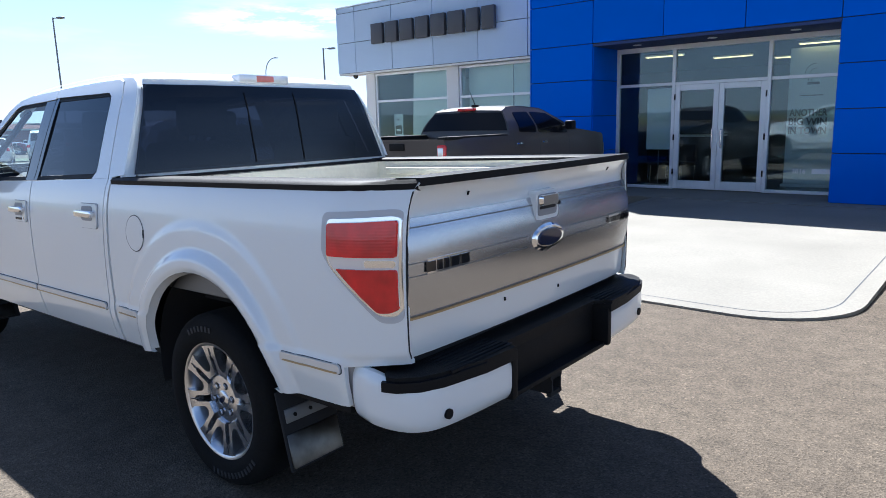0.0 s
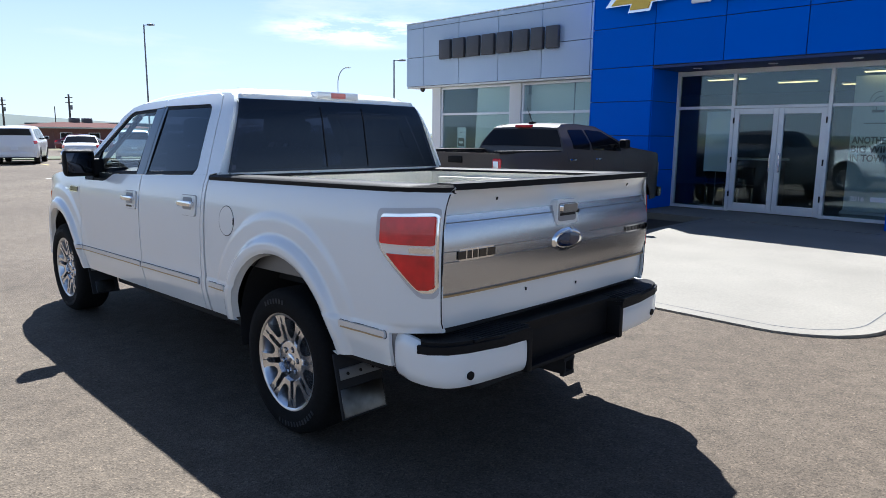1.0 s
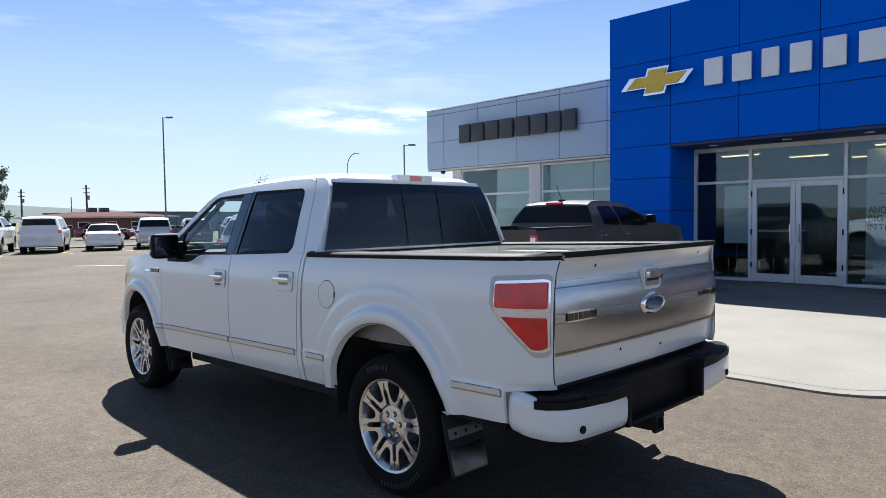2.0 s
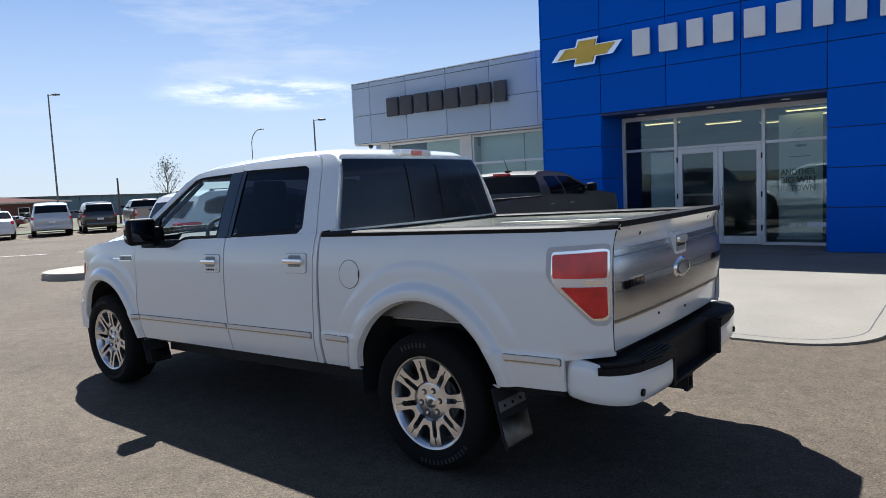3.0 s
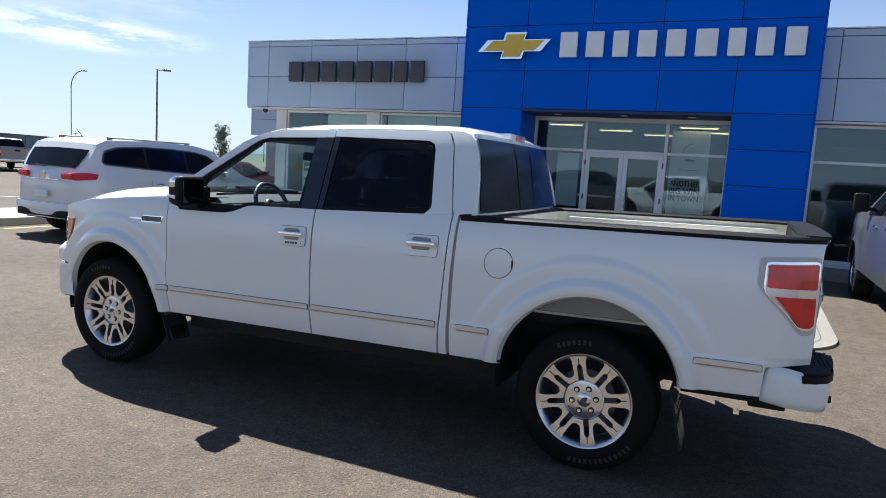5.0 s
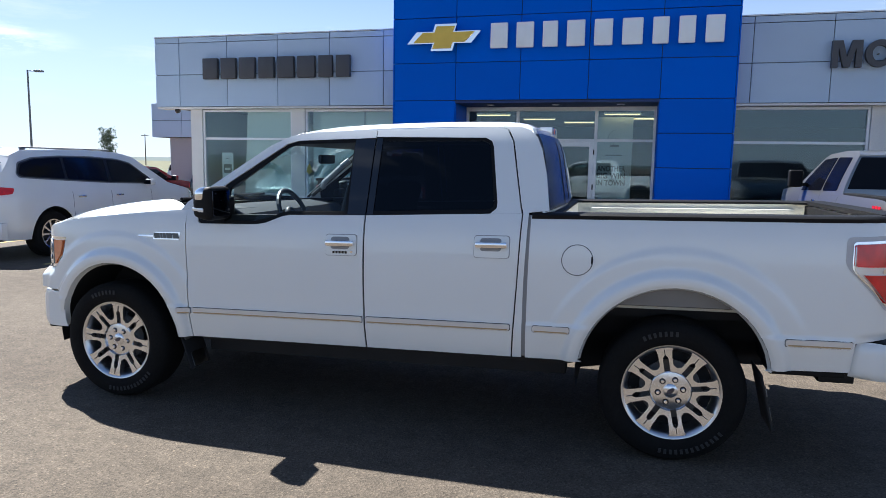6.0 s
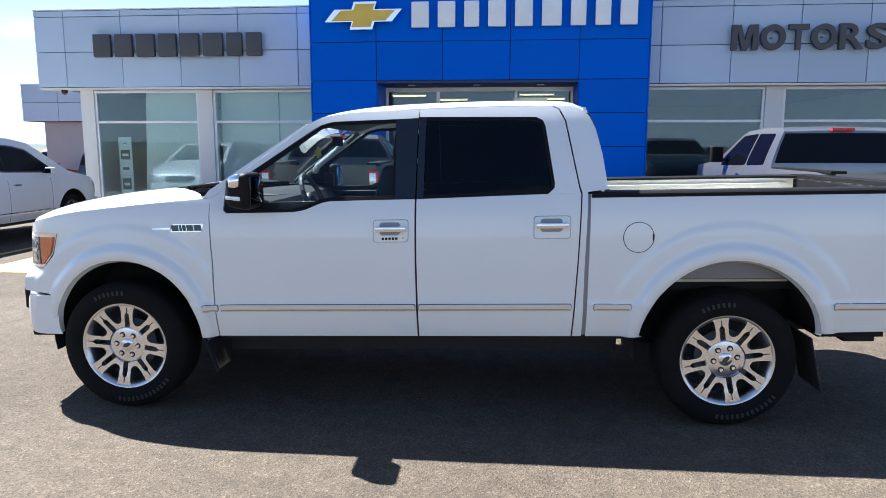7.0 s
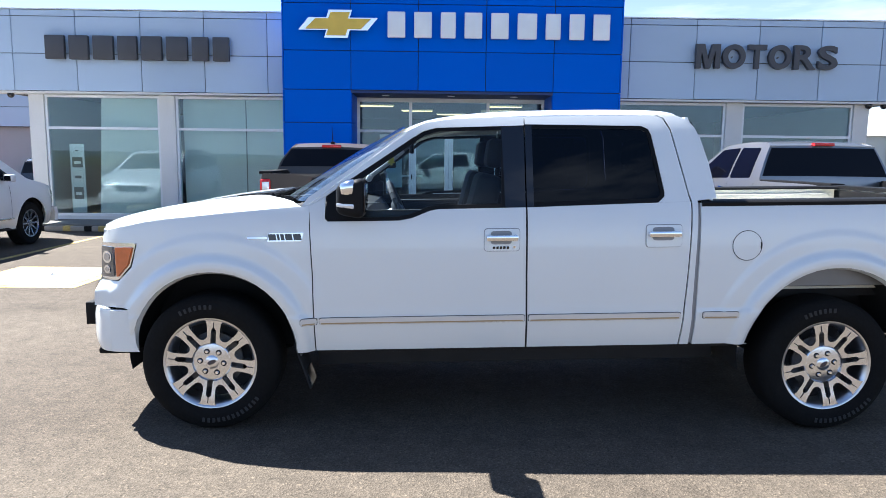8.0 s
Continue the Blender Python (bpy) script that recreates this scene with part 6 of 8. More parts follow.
for u, y, w in ((2.18, 0.42, 0.25), (2.18, -0.42, 0.25), (1.02, 0.42, 0.30), (1.02, -0.42, 0.30)):
    bm = bmesh.new()
    box(bm, u - 0.02, u + 0.50, y - w, y + w, 0.86, 1.04, 0.06, 3)
    st = tp("seat", bm, M_seat, label="dark leather seat")
    bm = box_mesh(-0.08, 0.08, -w, w, 0.0, 0.60, 0.06, 3)
    bmesh.ops.transform(bm, matrix=Matrix.Translation((u - 0.03, y, 0.98)) @ Matrix.Rotation(radians(-14), 4, "Y"), verts=bm.verts[:])
    tp("seat_back", bm, M_seat, st)
    bm = box_mesh(-0.05, 0.05, -0.14, 0.14, 0.0, 0.19, 0.045, 3)
    bmesh.ops.transform(bm, matrix=Matrix.Translation((u - 0.19, y, 1.60)) @ Matrix.Rotation(radians(-8), 4, "Y"), verts=bm.verts[:])
    tp("headrest", bm, M_seat, st)
for s in (1, -1):
    tp("door_trim", box_mesh(1.85, 2.80, s * 0.86, s * 0.90, 0.75, 1.33, 0.02), M_seat)
    bm = bmesh.new()
    cyl(bm, (3.02, s * 0.82, 1.43), (2.50, s * 0.68, 1.81), 0.02, seg=8)
    tp("pillar_trim", bm, M_grey_plastic)
bm = grid(lambda i, j: (0.88 + 1.60 * i, (2 * j - 1) * 0.66, curve_at(ROOF, 0.88 + 1.60 * i) - 0.045), 12, 4)
tp("headlining", bm, M_grey_plastic, label="grey headlining")
tp("rear_view_mirror", box_mesh(2.50, 2.53, -0.13, 0.13, 1.70, 1.77, 0.015), M_trim)
tree = [(-0.012, 0.0), (0.012, 0.0), (0.012, 0.02), (0.038, 0.02), (0.022, 0.055), (0.030, 0.055), (0.014, 0.088), (0.0, 0.115), (-0.014, 0.088), (-0.030, 0.055), (-0.022, 0.055), (-0.038, 0.02), (-0.012, 0.02)]
bm = bmesh.new()
bm.faces.new([bm.verts.new((2.66 + 0.75 * u, 0.0, 1.62 + 0.75 * z)) for u, z in tree])
tp("air_freshener", thicken(bm, (0, 1, 0), 0.004), M_freshener, label="yellow hanging air freshener")
tp("freshener_string", cyl(bmesh.new(), (2.66, 0.002, 1.714), (2.53, 0.002, 1.77), 0.0015, seg=5), M_trim)
for s in (-1,):
    bm = bmesh.new()
    pts = [(2.88, 0.735, 1.500), (2.85, 0.690, 1.545), (2.76, 0.665, 1.610), (2.66, 0.640, 1.685), (2.60, 0.660, 1.735)]
    for a, b in zip(pts, pts[1:]):
        cyl(bm, (a[0], s * a[1], a[2]), (b[0], s * b[1], b[2]), 0.025, seg=8)
    tp("grab_handle", bm, M_handle_grey, label="pale grey pillar grab handle")


# ---- other vehicles ----
def simple_wheel(radius, width, spokes, rim_r):
    tyre = lathe([(rim_r - 0.01, -width / 2 + 0.01), (rim_r + 0.02, -width / 2), (radius - 0.03, -width / 2), (radius, -width / 2 + 0.03), (radius, width / 2 - 0.03), (radius - 0.03, width / 2), (rim_r + 0.02, width / 2), (rim_r - 0.01, width / 2 - 0.01)], 40)
    back = lathe([(0.0, 0.02), (rim_r - 0.02, 0.02), (rim_r - 0.015, width / 2 - 0.012), (rim_r + 0.005, width / 2 - 0.004)], 40)
    face = bmesh.new()
    for k in range(spokes):
        a = 2 * math.pi * k / spokes
        w = 0.115 / spokes + 0.003
        m = Matrix.Rotation(-a, 4, "Y")
        vs = []
        for r, y, ww in ((0.03, width / 2 - 0.03, w * 0.8), (rim_r * 0.6, width / 2 - 0.018, w), (rim_r - 0.004, width / 2 - 0.008, w * 1.3)):
            vs.append([face.verts.new(m @ Vector((r, y - dy, z))) for dy, z in ((0.035, -ww), (0, -ww), (0, ww), (0.035, ww))])
        for p, q in zip(vs, vs[1:]):
            for i in range(3):
                face.faces.new((p[i], p[i + 1], q[i + 1], q[i]))
    cyl(face, (0, width / 2 - 0.06, 0), (0, width / 2 - 0.012, 0), 0.06, seg=16)
    ringb = lathe([(rim_r - 0.022, width / 2 - 0.02), (rim_r - 0.018, width / 2 - 0.006), (rim_r + 0.004, width / 2 - 0.002), (rim_r + 0.006, width / 2 - 0.02)], 40)
    return [finish(b, n) for b, n in ((back, "wheel"), (tyre, "tyre"), (face, "spokes"), (ringb, "rim"))]


WHEELS = {}


def add_wheels(v, specs, key):
    if key not in WHEELS:
        WHEELS[key] = simple_wheel(*key)
    back, tyre, face, rim = WHEELS[key]
    for u, y, s in specs:
        w = part("wheel", back, M_alloy_dark, v)
        w.matrix_basis = pose(u, s * y, key[0], 0, 0, 0 if s > 0 else 180)
        part("tyre", tyre, M_rubber, w)
        part("spokes", face, M_alloy, w)
        part("rim", rim, M_alloy, w)


def strip_skin(pts, depth, half, crown, off=0.0, nv=12, k=1.0, thick=0.012):
    """A painted or glazed skin across the vehicle along a stretch of its outline."""
    dense = []
    for (u0, z0), (u1, z1) in zip(pts, pts[1:]):
        n = max(1, int(math.hypot(u1 - u0, z1 - z0) / 0.12))
        dense += [(u0 + (u1 - u0) * i / n, z0 + (z1 - z0) * i / n) for i in range(n)]
    dense.append(pts[-1])
    sm = []
    for i in range(len(dense)):
        a, b, c = dense[max(0, i - 1)], dense[i], dense[min(len(dense) - 1, i + 1)]
        sm.append(((a[0] + 2 * b[0] + c[0]) / 4, (a[1] + 2 * b[1] + c[1]) / 4) if 0 < i < len(dense) - 1 else b)
    t0, t1 = Vector(sm[0]), Vector(sm[-1])
    n0 = Vector((-(t1 - t0).y, (t1 - t0).x)).normalized()
    if n0.y < -0.2 or (abs(n0.y) <= 0.2 and n0.x * (1 if t0.x > 1.4 else -1) < 0):
        n0 = -n0

    def f(i, j):
        u, z = sm[round(i * (len(sm) - 1))]
        y = 2 * j - 1
        w = half - depth(u, z) + 0.002
        c = crown * (1 - (y * k) ** 2)
        return (u + n0.x * (c + off), y * w * k, z + n0.y * (c + off))
    return thicken(grid(f, len(sm) - 1, nv), (-n0.x, 0, -n0.y), thick)


def vehicle(name, label, category, m, paint, S, group=""):
    """A parked vehicle: flanks with wheel openings, skins over the top, glass laid on, lamps, bumpers and wheels.
    S gives the outline in length and height (rear axle at 0) and the parts that stand on it."""
    v = thing(name, label, category, m, group)
    half, belt, roof = S["half"], S["belt"], S["roof"]
    tumble = S.get("tumble", 0.20)
    rear, front = S["rear"], S["front"]

    def depth(u, z):
        d = curve_at([(0.25, 0.09), (0.42, 0.03), (0.60, 0.0), (belt - 0.25, 0.0), (belt - 0.08, 0.018), (belt, 0.05), (belt + 0.12, 0.085), (roof - 0.06, 0.06 + tumble), (roof + 0.05, 0.14 + tumble)], z)
        d += S.get("round_r", 0.16) * max(0.0, (rear + 0.42 - u) / 0.42) ** 2
        d += S.get("round_f", 0.24) * max(0.0, (u - front + 0.70) / 0.70) ** 2
        for cu in (0, S["base"]):
            r = math.hypot(u - cu, z - S["wheel"][0])
            d -= 0.022 * ease(S["arch"] + 0.12, S["arch"] + 0.04, r)
        return d
    zb = S["sill"]
    arches = []
    for cu in (0, S["base"]):
        cz = S["wheel"][0] + 0.02
        a = math.degrees(math.asin((zb - cz) / S["arch"]))
        arches += arc(cu, cz, S["arch"], 180 - a, a, 16)
    low = [(rear + 0.03, zb + 0.12), (rear + 0.20, zb)] + arches + [(front - 0.30, zb), (front, zb + 0.10)]
    poly = low + S["outline"][::-1]
    for s in (1, -1):
        part("body_side", side_panel(poly, depth, half, s, 0, 0.02, 0.10), paint, v)
    for nm, pts in S["skins"]:
        part(nm, strip_skin(pts, depth, half, S.get("crown", 0.03)), paint, v)
    for nm, pts in S["glass"]:
        part(nm, strip_skin(pts, depth, half, S.get("crown", 0.03), 0.010, k=S.get("glass_k", 0.96)), M_dark_glass, v, "dark glass")
    for poly_w in S["windows"]:
        for s in (1, -1):
            part("side_window", side_panel(rounded(poly_w, 0.04, 3), depth, half, s, 0.008, 0.010, 0.10), S.get("glass_mat", M_dark_glass), v, "dark side glass")
    for nm, poly_l, mt in S["lamps"]:
        for s in (1, -1):
            part(nm, side_panel(rounded(poly_l, 0.03, 3), depth, half, s, 0.014, 0.016, 0.07), mt, v, {"tail_lamp": "red tail lamp", "headlamp": "clear headlamp"}[nm])
    zr0, zr1 = S["bumper"]
    w = half - 0.10
    for nm, u0, sgn in (("rear_bumper", rear, -1), ("front_bumper", front, 1)):
        bm = thicken(grid(lambda i, j, u0=u0, sgn=sgn: (u0 + sgn * (0.06 - 0.16 * abs(2 * j - 1) ** 3 + 0.02 * (1 - (2 * i - 1) ** 2)), (2 * j - 1) * (w + 0.02), zr0 + (zr1 - zr0) * i), 4, 14), (-sgn, 0, 0), 0.10)
        part(nm, bm, S.get("bumper_mat", paint), v)
    zp = S["plate"]
    part("number_plate", box_mesh(rear - 0.095, rear - 0.055, -0.16, 0.16, zp, zp + 0.12, 0.005, 1), M_sign_white, v, "pale number plate with plain bars")
    part("grille", box_mesh(front - 0.06, front + 0.035, -w * 0.45, w * 0.45, zr1 + 0.04, zr1 + 0.20, 0.03), M_trim, v, "dark grille")
    for u in S["handles"]:
        for s in (1, -1):
            y = half - depth(u, belt - 0.14)
            part("door_handle", box_mesh(u - 0.09, u + 0.09, s * (y - 0.004), s * (y + 0.03), belt - 0.155, belt - 0.125, 0.01), S.get("handle_mat", M_chrome), v)
    for u in S["doors"]:
        for s in (1, -1):
            def gap(i, j, u=u, s=s):
                z = zb + 0.05 + (belt - zb - 0.05) * i
                return (u + 0.008 * (j - 0.5), s * (half - depth(u, z) + 0.0015), z)
            part("door_gap", grid(gap, 10, 1), M_joint, v, smooth=False)
    mu, mz = S["mirror"]
    for s in (1, -1):
        y = half - depth(mu, belt)
        mr = part("door_mirror", box_mesh(mu - 0.07, mu + 0.07, s * (y + 0.05), s * (y + S.get("mirror_w", 0.26)), mz, mz + S.get("mirror_h", 0.17), 0.035, 3), S.get("mirror_mat", paint), v)
        part("glass", box_mesh(mu - 0.074, mu - 0.068, s * (y + 0.07), s * (y + S.get("mirror_w", 0.26) - 0.02), mz + 0.02, mz + S.get("mirror_h", 0.17) - 0.02), M_dark_glass, mr)
        part("arm", box_mesh(mu - 0.03, mu + 0.03, s * (y - 0.03), s * (y + 0.06), mz + 0.02, mz + 0.07, 0.01), M_trim, mr)
    bm = bmesh.new()
    box(bm, rear + 0.15, front - 0.25, -half + 0.28, half - 0.28, zb - 0.02, belt - 0.25)
    box(bm, rear + 0.7, front - 0.95, -half + 0.05, half - 0.05, zb - 0.02, zb + 0.1)
    part("underbody", bm, M_under, v, smooth=False)
    for cu in (0, S["base"]):
        for s in (1, -1):
            bm = grid(lambda i, j, cu=cu, s=s: (cu + (S["arch"] + 0.004) * math.cos(radians(-8 + 196 * i)), s * (half - 0.30 + 0.26 * j), S["wheel"][0] + 0.02 + (S["arch"] + 0.004) * math.sin(radians(-8 + 196 * i))), 16, 1)
            part("wheel_well", bm, M_under, v)
    add_wheels(v, [(u, half - S["wheel"][1] / 2 - 0.02, s) for u in (0, S["base"]) for s in (1, -1)], S["wheel"])
    return v, depth


def pickup_spec(length=5.8, half=1.0, roof=1.93, rail=1.38, base=3.65, scale=1.0, wheel=(0.40, 0.27, 6, 0.25)):
    k = scale
    rear, front = -1.12 * k, length - 1.12 * k
    cab, mid, scr, hoodb = 0.74 * k, 2.45 * k, 3.22 * k, 3.30 * k
    out = [(rear + 0.02, 0.62), (rear, rail - 0.02), (cab - 0.02, rail), (cab + 0.06, rail + 0.2), (cab + 0.14, roof - 0.05), (cab + 0.30, roof), (1.6 * k, roof + 0.015), (mid - 0.12, roof - 0.02), (mid + 0.02, roof - 0.07),
           (scr, rail + 0.06), (front - 0.45, rail - 0.06), (front - 0.12, rail - 0.14), (front, rail - 0.35), (front + 0.02, 0.62)]
    return dict(half=half, belt=rail, roof=roof, rear=rear, front=front, base=base, wheel=wheel, arch=wheel[0] + 0.075, sill=0.50, outline=out, crown=0.02, round_r=0.06,
                skins=[("cab_back", [(cab - 0.02, rail - 0.3), (cab - 0.02, rail), (cab + 0.14, roof - 0.05)]), ("roof", [(cab + 0.12, roof - 0.06), (cab + 0.30, roof), (1.6 * k, roof + 0.015), (mid - 0.12, roof - 0.02), (mid + 0.02, roof - 0.07)]),
                       ("bonnet", [(scr - 0.02, rail + 0.05), (front - 0.45, rail - 0.06), (front - 0.12, rail - 0.14), (front, rail - 0.35), (front + 0.02, 0.64)]), ("tailgate", [(rear + 0.02, 0.66), (rear, rail - 0.02)]),
                       ("windscreen_frame", [(mid + 0.02, roof - 0.07), (scr, rail + 0.06)])],
                glass=[("rear_window", [(cab + 0.01, rail + 0.06), (cab + 0.125, roof - 0.09)]), ("windscreen", [(mid + 0.06, roof - 0.10), (scr - 0.04, rail + 0.085)])],
                windows=[[(cab + 0.30, rail + 0.03), (1.72 * k, rail + 0.01), (1.72 * k, roof - 0.075), (cab + 0.36, roof - 0.085)], [(1.80 * k, rail + 0.01), (2.96 * k, rail - 0.02), (2.90 * k, rail + 0.12), (2.40 * k, roof - 0.10), (1.80 * k, roof - 0.075)]],
                lamps=[("tail_lamp", [(rear + 0.02, rail - 0.08), (rear + 0.16, rail - 0.08), (rear + 0.16, rail - 0.48), (rear + 0.02, rail - 0.48)], M_red), ("headlamp", [(front - 0.02, rail - 0.34), (front - 0.30, rail - 0.24), (front - 0.26, rail - 0.42), (front - 0.02, rail - 0.52)], M_clear_lens)],
                bumper=(0.52, 0.70), bumper_mat=M_chrome, plate=0.56, handles=(1.92 * k, 0.98 * k), doors=(0.86 * k, 1.76 * k, 2.98 * k), mirror=(2.82 * k, rail + 0.03), mirror_mat=M_trim, tumble=0.19)


def fit_bed(v, S, depth):
    """The open load bed of a pickup, its rail caps, tailgate handle and high brake lamp."""
    half, rail, rear = S["half"], S["belt"], S["rear"]
    cab = S["skins"][0][1][0][0]
    bm = bmesh.new()
    for s in (1, -1):
        box(bm, rear + 0.05, cab - 0.03, s * (half - 0.24), s * (half - 0.20), 0.80, rail - 0.02)
    box(bm, rear + 0.05, cab - 0.03, -half + 0.2, half - 0.2, 0.80, 0.83)
    part("bed_liner", bm, M_trim, v, "black bed liner", smooth=False)
    for s in (1, -1):
        part("rail_cap", box_mesh(rear + 0.02, cab - 0.03, s * (half - 0.22), s * (half - 0.045), rail - 0.03, rail + 0.012, 0.01), M_trim, v, "black bed rail cap")
    for s in (1, -1):
        y0, y1 = s * (half - 0.20), s * (half - 0.062)
        lamp = part("tail_lamp", box_mesh(rear - 0.028, rear + 0.03, y0, y1, rail - 0.44, rail - 0.09, 0.03, 3), M_red, v, "red tail lamp")
        part("reversing_lens", box_mesh(rear - 0.031, rear - 0.02, y0 + s * 0.020, y1 - s * 0.030, rail - 0.30, rail - 0.13, 0.004), M_clear_lens, lamp)
    part("tailgate_handle", box_mesh(rear - 0.035, rear + 0.02, -0.13, 0.13, rail - 0.17, rail - 0.07, 0.012), M_trim, v, "black tailgate handle")
    lamp = part("high_brake_lamp", box_mesh(cab + 0.09, cab + 0.18, -0.15, 0.15, S["roof"] - 0.055, S["roof"] - 0.01, 0.012), M_red, v, "red high brake lamp")
    return lamp


M_dark_paint = mat("dark_brown_grey_paint", (0.052, 0.043, 0.038), 0.42, coat=0.25, grain=0.05, grain_scale=600, stain=0.05)
M_tinted_car_glass = mat("tinted_car_glass", (0.0022, 0.0025, 0.005), 0.15, spec=0.04)
M_silver = mat("silver_paint", (0.25, 0.252, 0.255), 0.32, metal=0.75, coat=1.0, stain=0.02)
M_pale_silver = mat("pale_silver_paint", (0.50, 0.51, 0.53), 0.32, metal=0.3, coat=1.0, stain=0.02)
M_white_car = mat("white_car_paint", (0.74, 0.74, 0.74), 0.3, coat=1.0, stain=0.02, stain_scale=2)
M_tan_car = mat("tan_silver_paint", (0.36, 0.33, 0.29), 0.3, metal=0.4, coat=1.0, stain=0.03)
M_black_car = mat("black_car_paint", (0.014, 0.014, 0.016), 0.2, coat=1.0, stain=0.05)
M_red_car = mat("red_car_paint", (0.22, 0.016, 0.018), 0.25, coat=1.0, stain=0.03)
M_maroon_car = mat("maroon_car_paint", (0.16, 0.02, 0.03), 0.25, coat=1.0, stain=0.03)

# dark mid-size pickup, nose to the building
S = pickup_spec(5.3, 0.875, 1.83, 1.42, 3.14, 0.84, (0.40, 0.26, 6, 0.24))
S["lamps"] = S["lamps"][1:]
S["mirror_w"], S["mirror_h"] = 0.20, 0.15
dark, dd = vehicle("pickup_truck", "dark brown-grey crew-cab pickup truck parked nose-in at the showroom", "pickup truck", pose(-6.64, 7.88, 0, 0, 0, 94), M_dark_paint, S)
fit_bed(dark, S, dd)
bm = bmesh.new()
cyl(bm, (0.98, 0.0, 1.85), (0.80, 0.0, 2.10), 0.007, 0.004, seg=6)
part("aerial", bm, M_trim, dark, "black whip aerial")
part("aerial_fin", box_mesh(0.90, 1.04, -0.03, 0.03, 1.835, 1.875, 0.012), M_trim, dark)
# silver heavy pickup with tow mirrors
S = pickup_spec(6.0, 1.02, 1.93, 1.37, 3.70, 1.0, (0.41, 0.27, 6, 0.245))
S["mirror_w"], S["mirror_h"], S["mirror"] = 0.25, 0.27, (2.76, 1.40)
S["glass_mat"] = M_tinted_car_glass
S["lamps"] = S["lamps"][1:]
silver, dd = vehicle("pickup_truck", "silver-grey crew-cab pickup truck with black tow mirrors parked nose-in", "pickup truck", pose(0.63, 7.0, 0, 0, 0, 90), M_silver, S)
fit_bed(silver, S, dd)
for s in (1, -1):
    y = 1.02 - dd(-0.6, 1.25)
    for k in range(3):
        part("decal", box_mesh(-0.85 + 0.10 * k, -0.78 + 0.10 * k, s * (y + 0.001), s * (y + 0.004), 1.225, 1.285), M_red, silver, "small red plain decal bar", smooth=False)


def suv_spec(length=5.0, half=0.98, roof=1.78, belt=1.12, base=3.0, wheel=(0.37, 0.24, 10, 0.235), rake=0.35, rear=-1.02):
    front = length + rear
    out = [(rear + 0.04, 0.55), (rear, 0.90), (rear + 0.06, belt + 0.02), (rear + rake, roof - 0.10), (rear + rake + 0.22, roof - 0.02), (1.0, roof + 0.02), (1.75, roof - 0.01), (2.15, roof - 0.09),
           (base + 0.02, belt + 0.06), (front - 0.35, belt - 0.10), (front - 0.08, belt - 0.24), (front, 0.75), (front, 0.55)]
    return dict(half=half, belt=belt, roof=roof, rear=rear, front=front, base=base, wheel=wheel, arch=wheel[0] + 0.06, sill=0.33, outline=out, crown=0.035,
                skins=[("tailgate", [(rear + 0.04, 0.55), (rear, 0.90), (rear + 0.06, belt + 0.02), (rear + rake, roof - 0.10)]), ("roof", [(rear + rake - 0.02, roof - 0.12), (rear + rake + 0.22, roof - 0.02), (1.0, roof + 0.02), (1.75, roof - 0.01), (2.15, roof - 0.09)]),
                       ("windscreen_frame", [(2.15, roof - 0.09), (base + 0.02, belt + 0.06)]), ("bonnet", [(base, belt + 0.06), (front - 0.35, belt - 0.10), (front - 0.08, belt - 0.24), (front, 0.75), (front, 0.55)])],
                glass=[("rear_window", [(rear + 0.10, belt + 0.10), (rear + rake - 0.04, roof - 0.14)]), ("windscreen", [(2.20, roof - 0.125), (base - 0.05, belt + 0.09)])],
                windows=[[(rear + 0.42, belt + 0.10), (0.42, belt + 0.04), (0.42, roof - 0.13), (rear + rake + 0.36, roof - 0.15)], [(0.47, belt + 0.04), (1.32, belt + 0.01), (1.32, roof - 0.115), (0.47, roof - 0.12)], [(1.40, belt + 0.01), (2.62, belt + 0.01), (2.18, roof - 0.17), (1.98, roof - 0.125), (1.40, roof - 0.115)]],
                lamps=[("tail_lamp", [(rear + 0.02, belt - 0.04), (rear + 0.30, belt - 0.02), (rear + 0.26, belt - 0.16), (rear + 0.02, belt - 0.19)], M_red), ("headlamp", [(front - 0.04, belt - 0.28), (front - 0.40, belt - 0.14), (front - 0.36, belt - 0.28), (front - 0.04, belt - 0.44)], M_clear_lens)],
                bumper=(0.36, 0.62), plate=0.72, handles=(0.62, 1.55), doors=(0.44, 1.36, 2.45), mirror=(2.30, belt + 0.02), tumble=0.17)


def roof_rails(v, S):
    for s in (1, -1):
        bm = bmesh.new()
        box(bm, S["rear"] + 0.75, 1.70, s * 0.62, s * 0.66, S["roof"] + 0.015, S["roof"] + 0.042, 0.012)
        for u in (S["rear"] + 0.80, 0.6, 1.62):
            box(bm, u - 0.05, u + 0.05, s * 0.62, s * 0.66, S["roof"] - 0.04, S["roof"] + 0.04, 0.008)
        part("roof_rail", bm, M_steel, v, "grey roof rail")


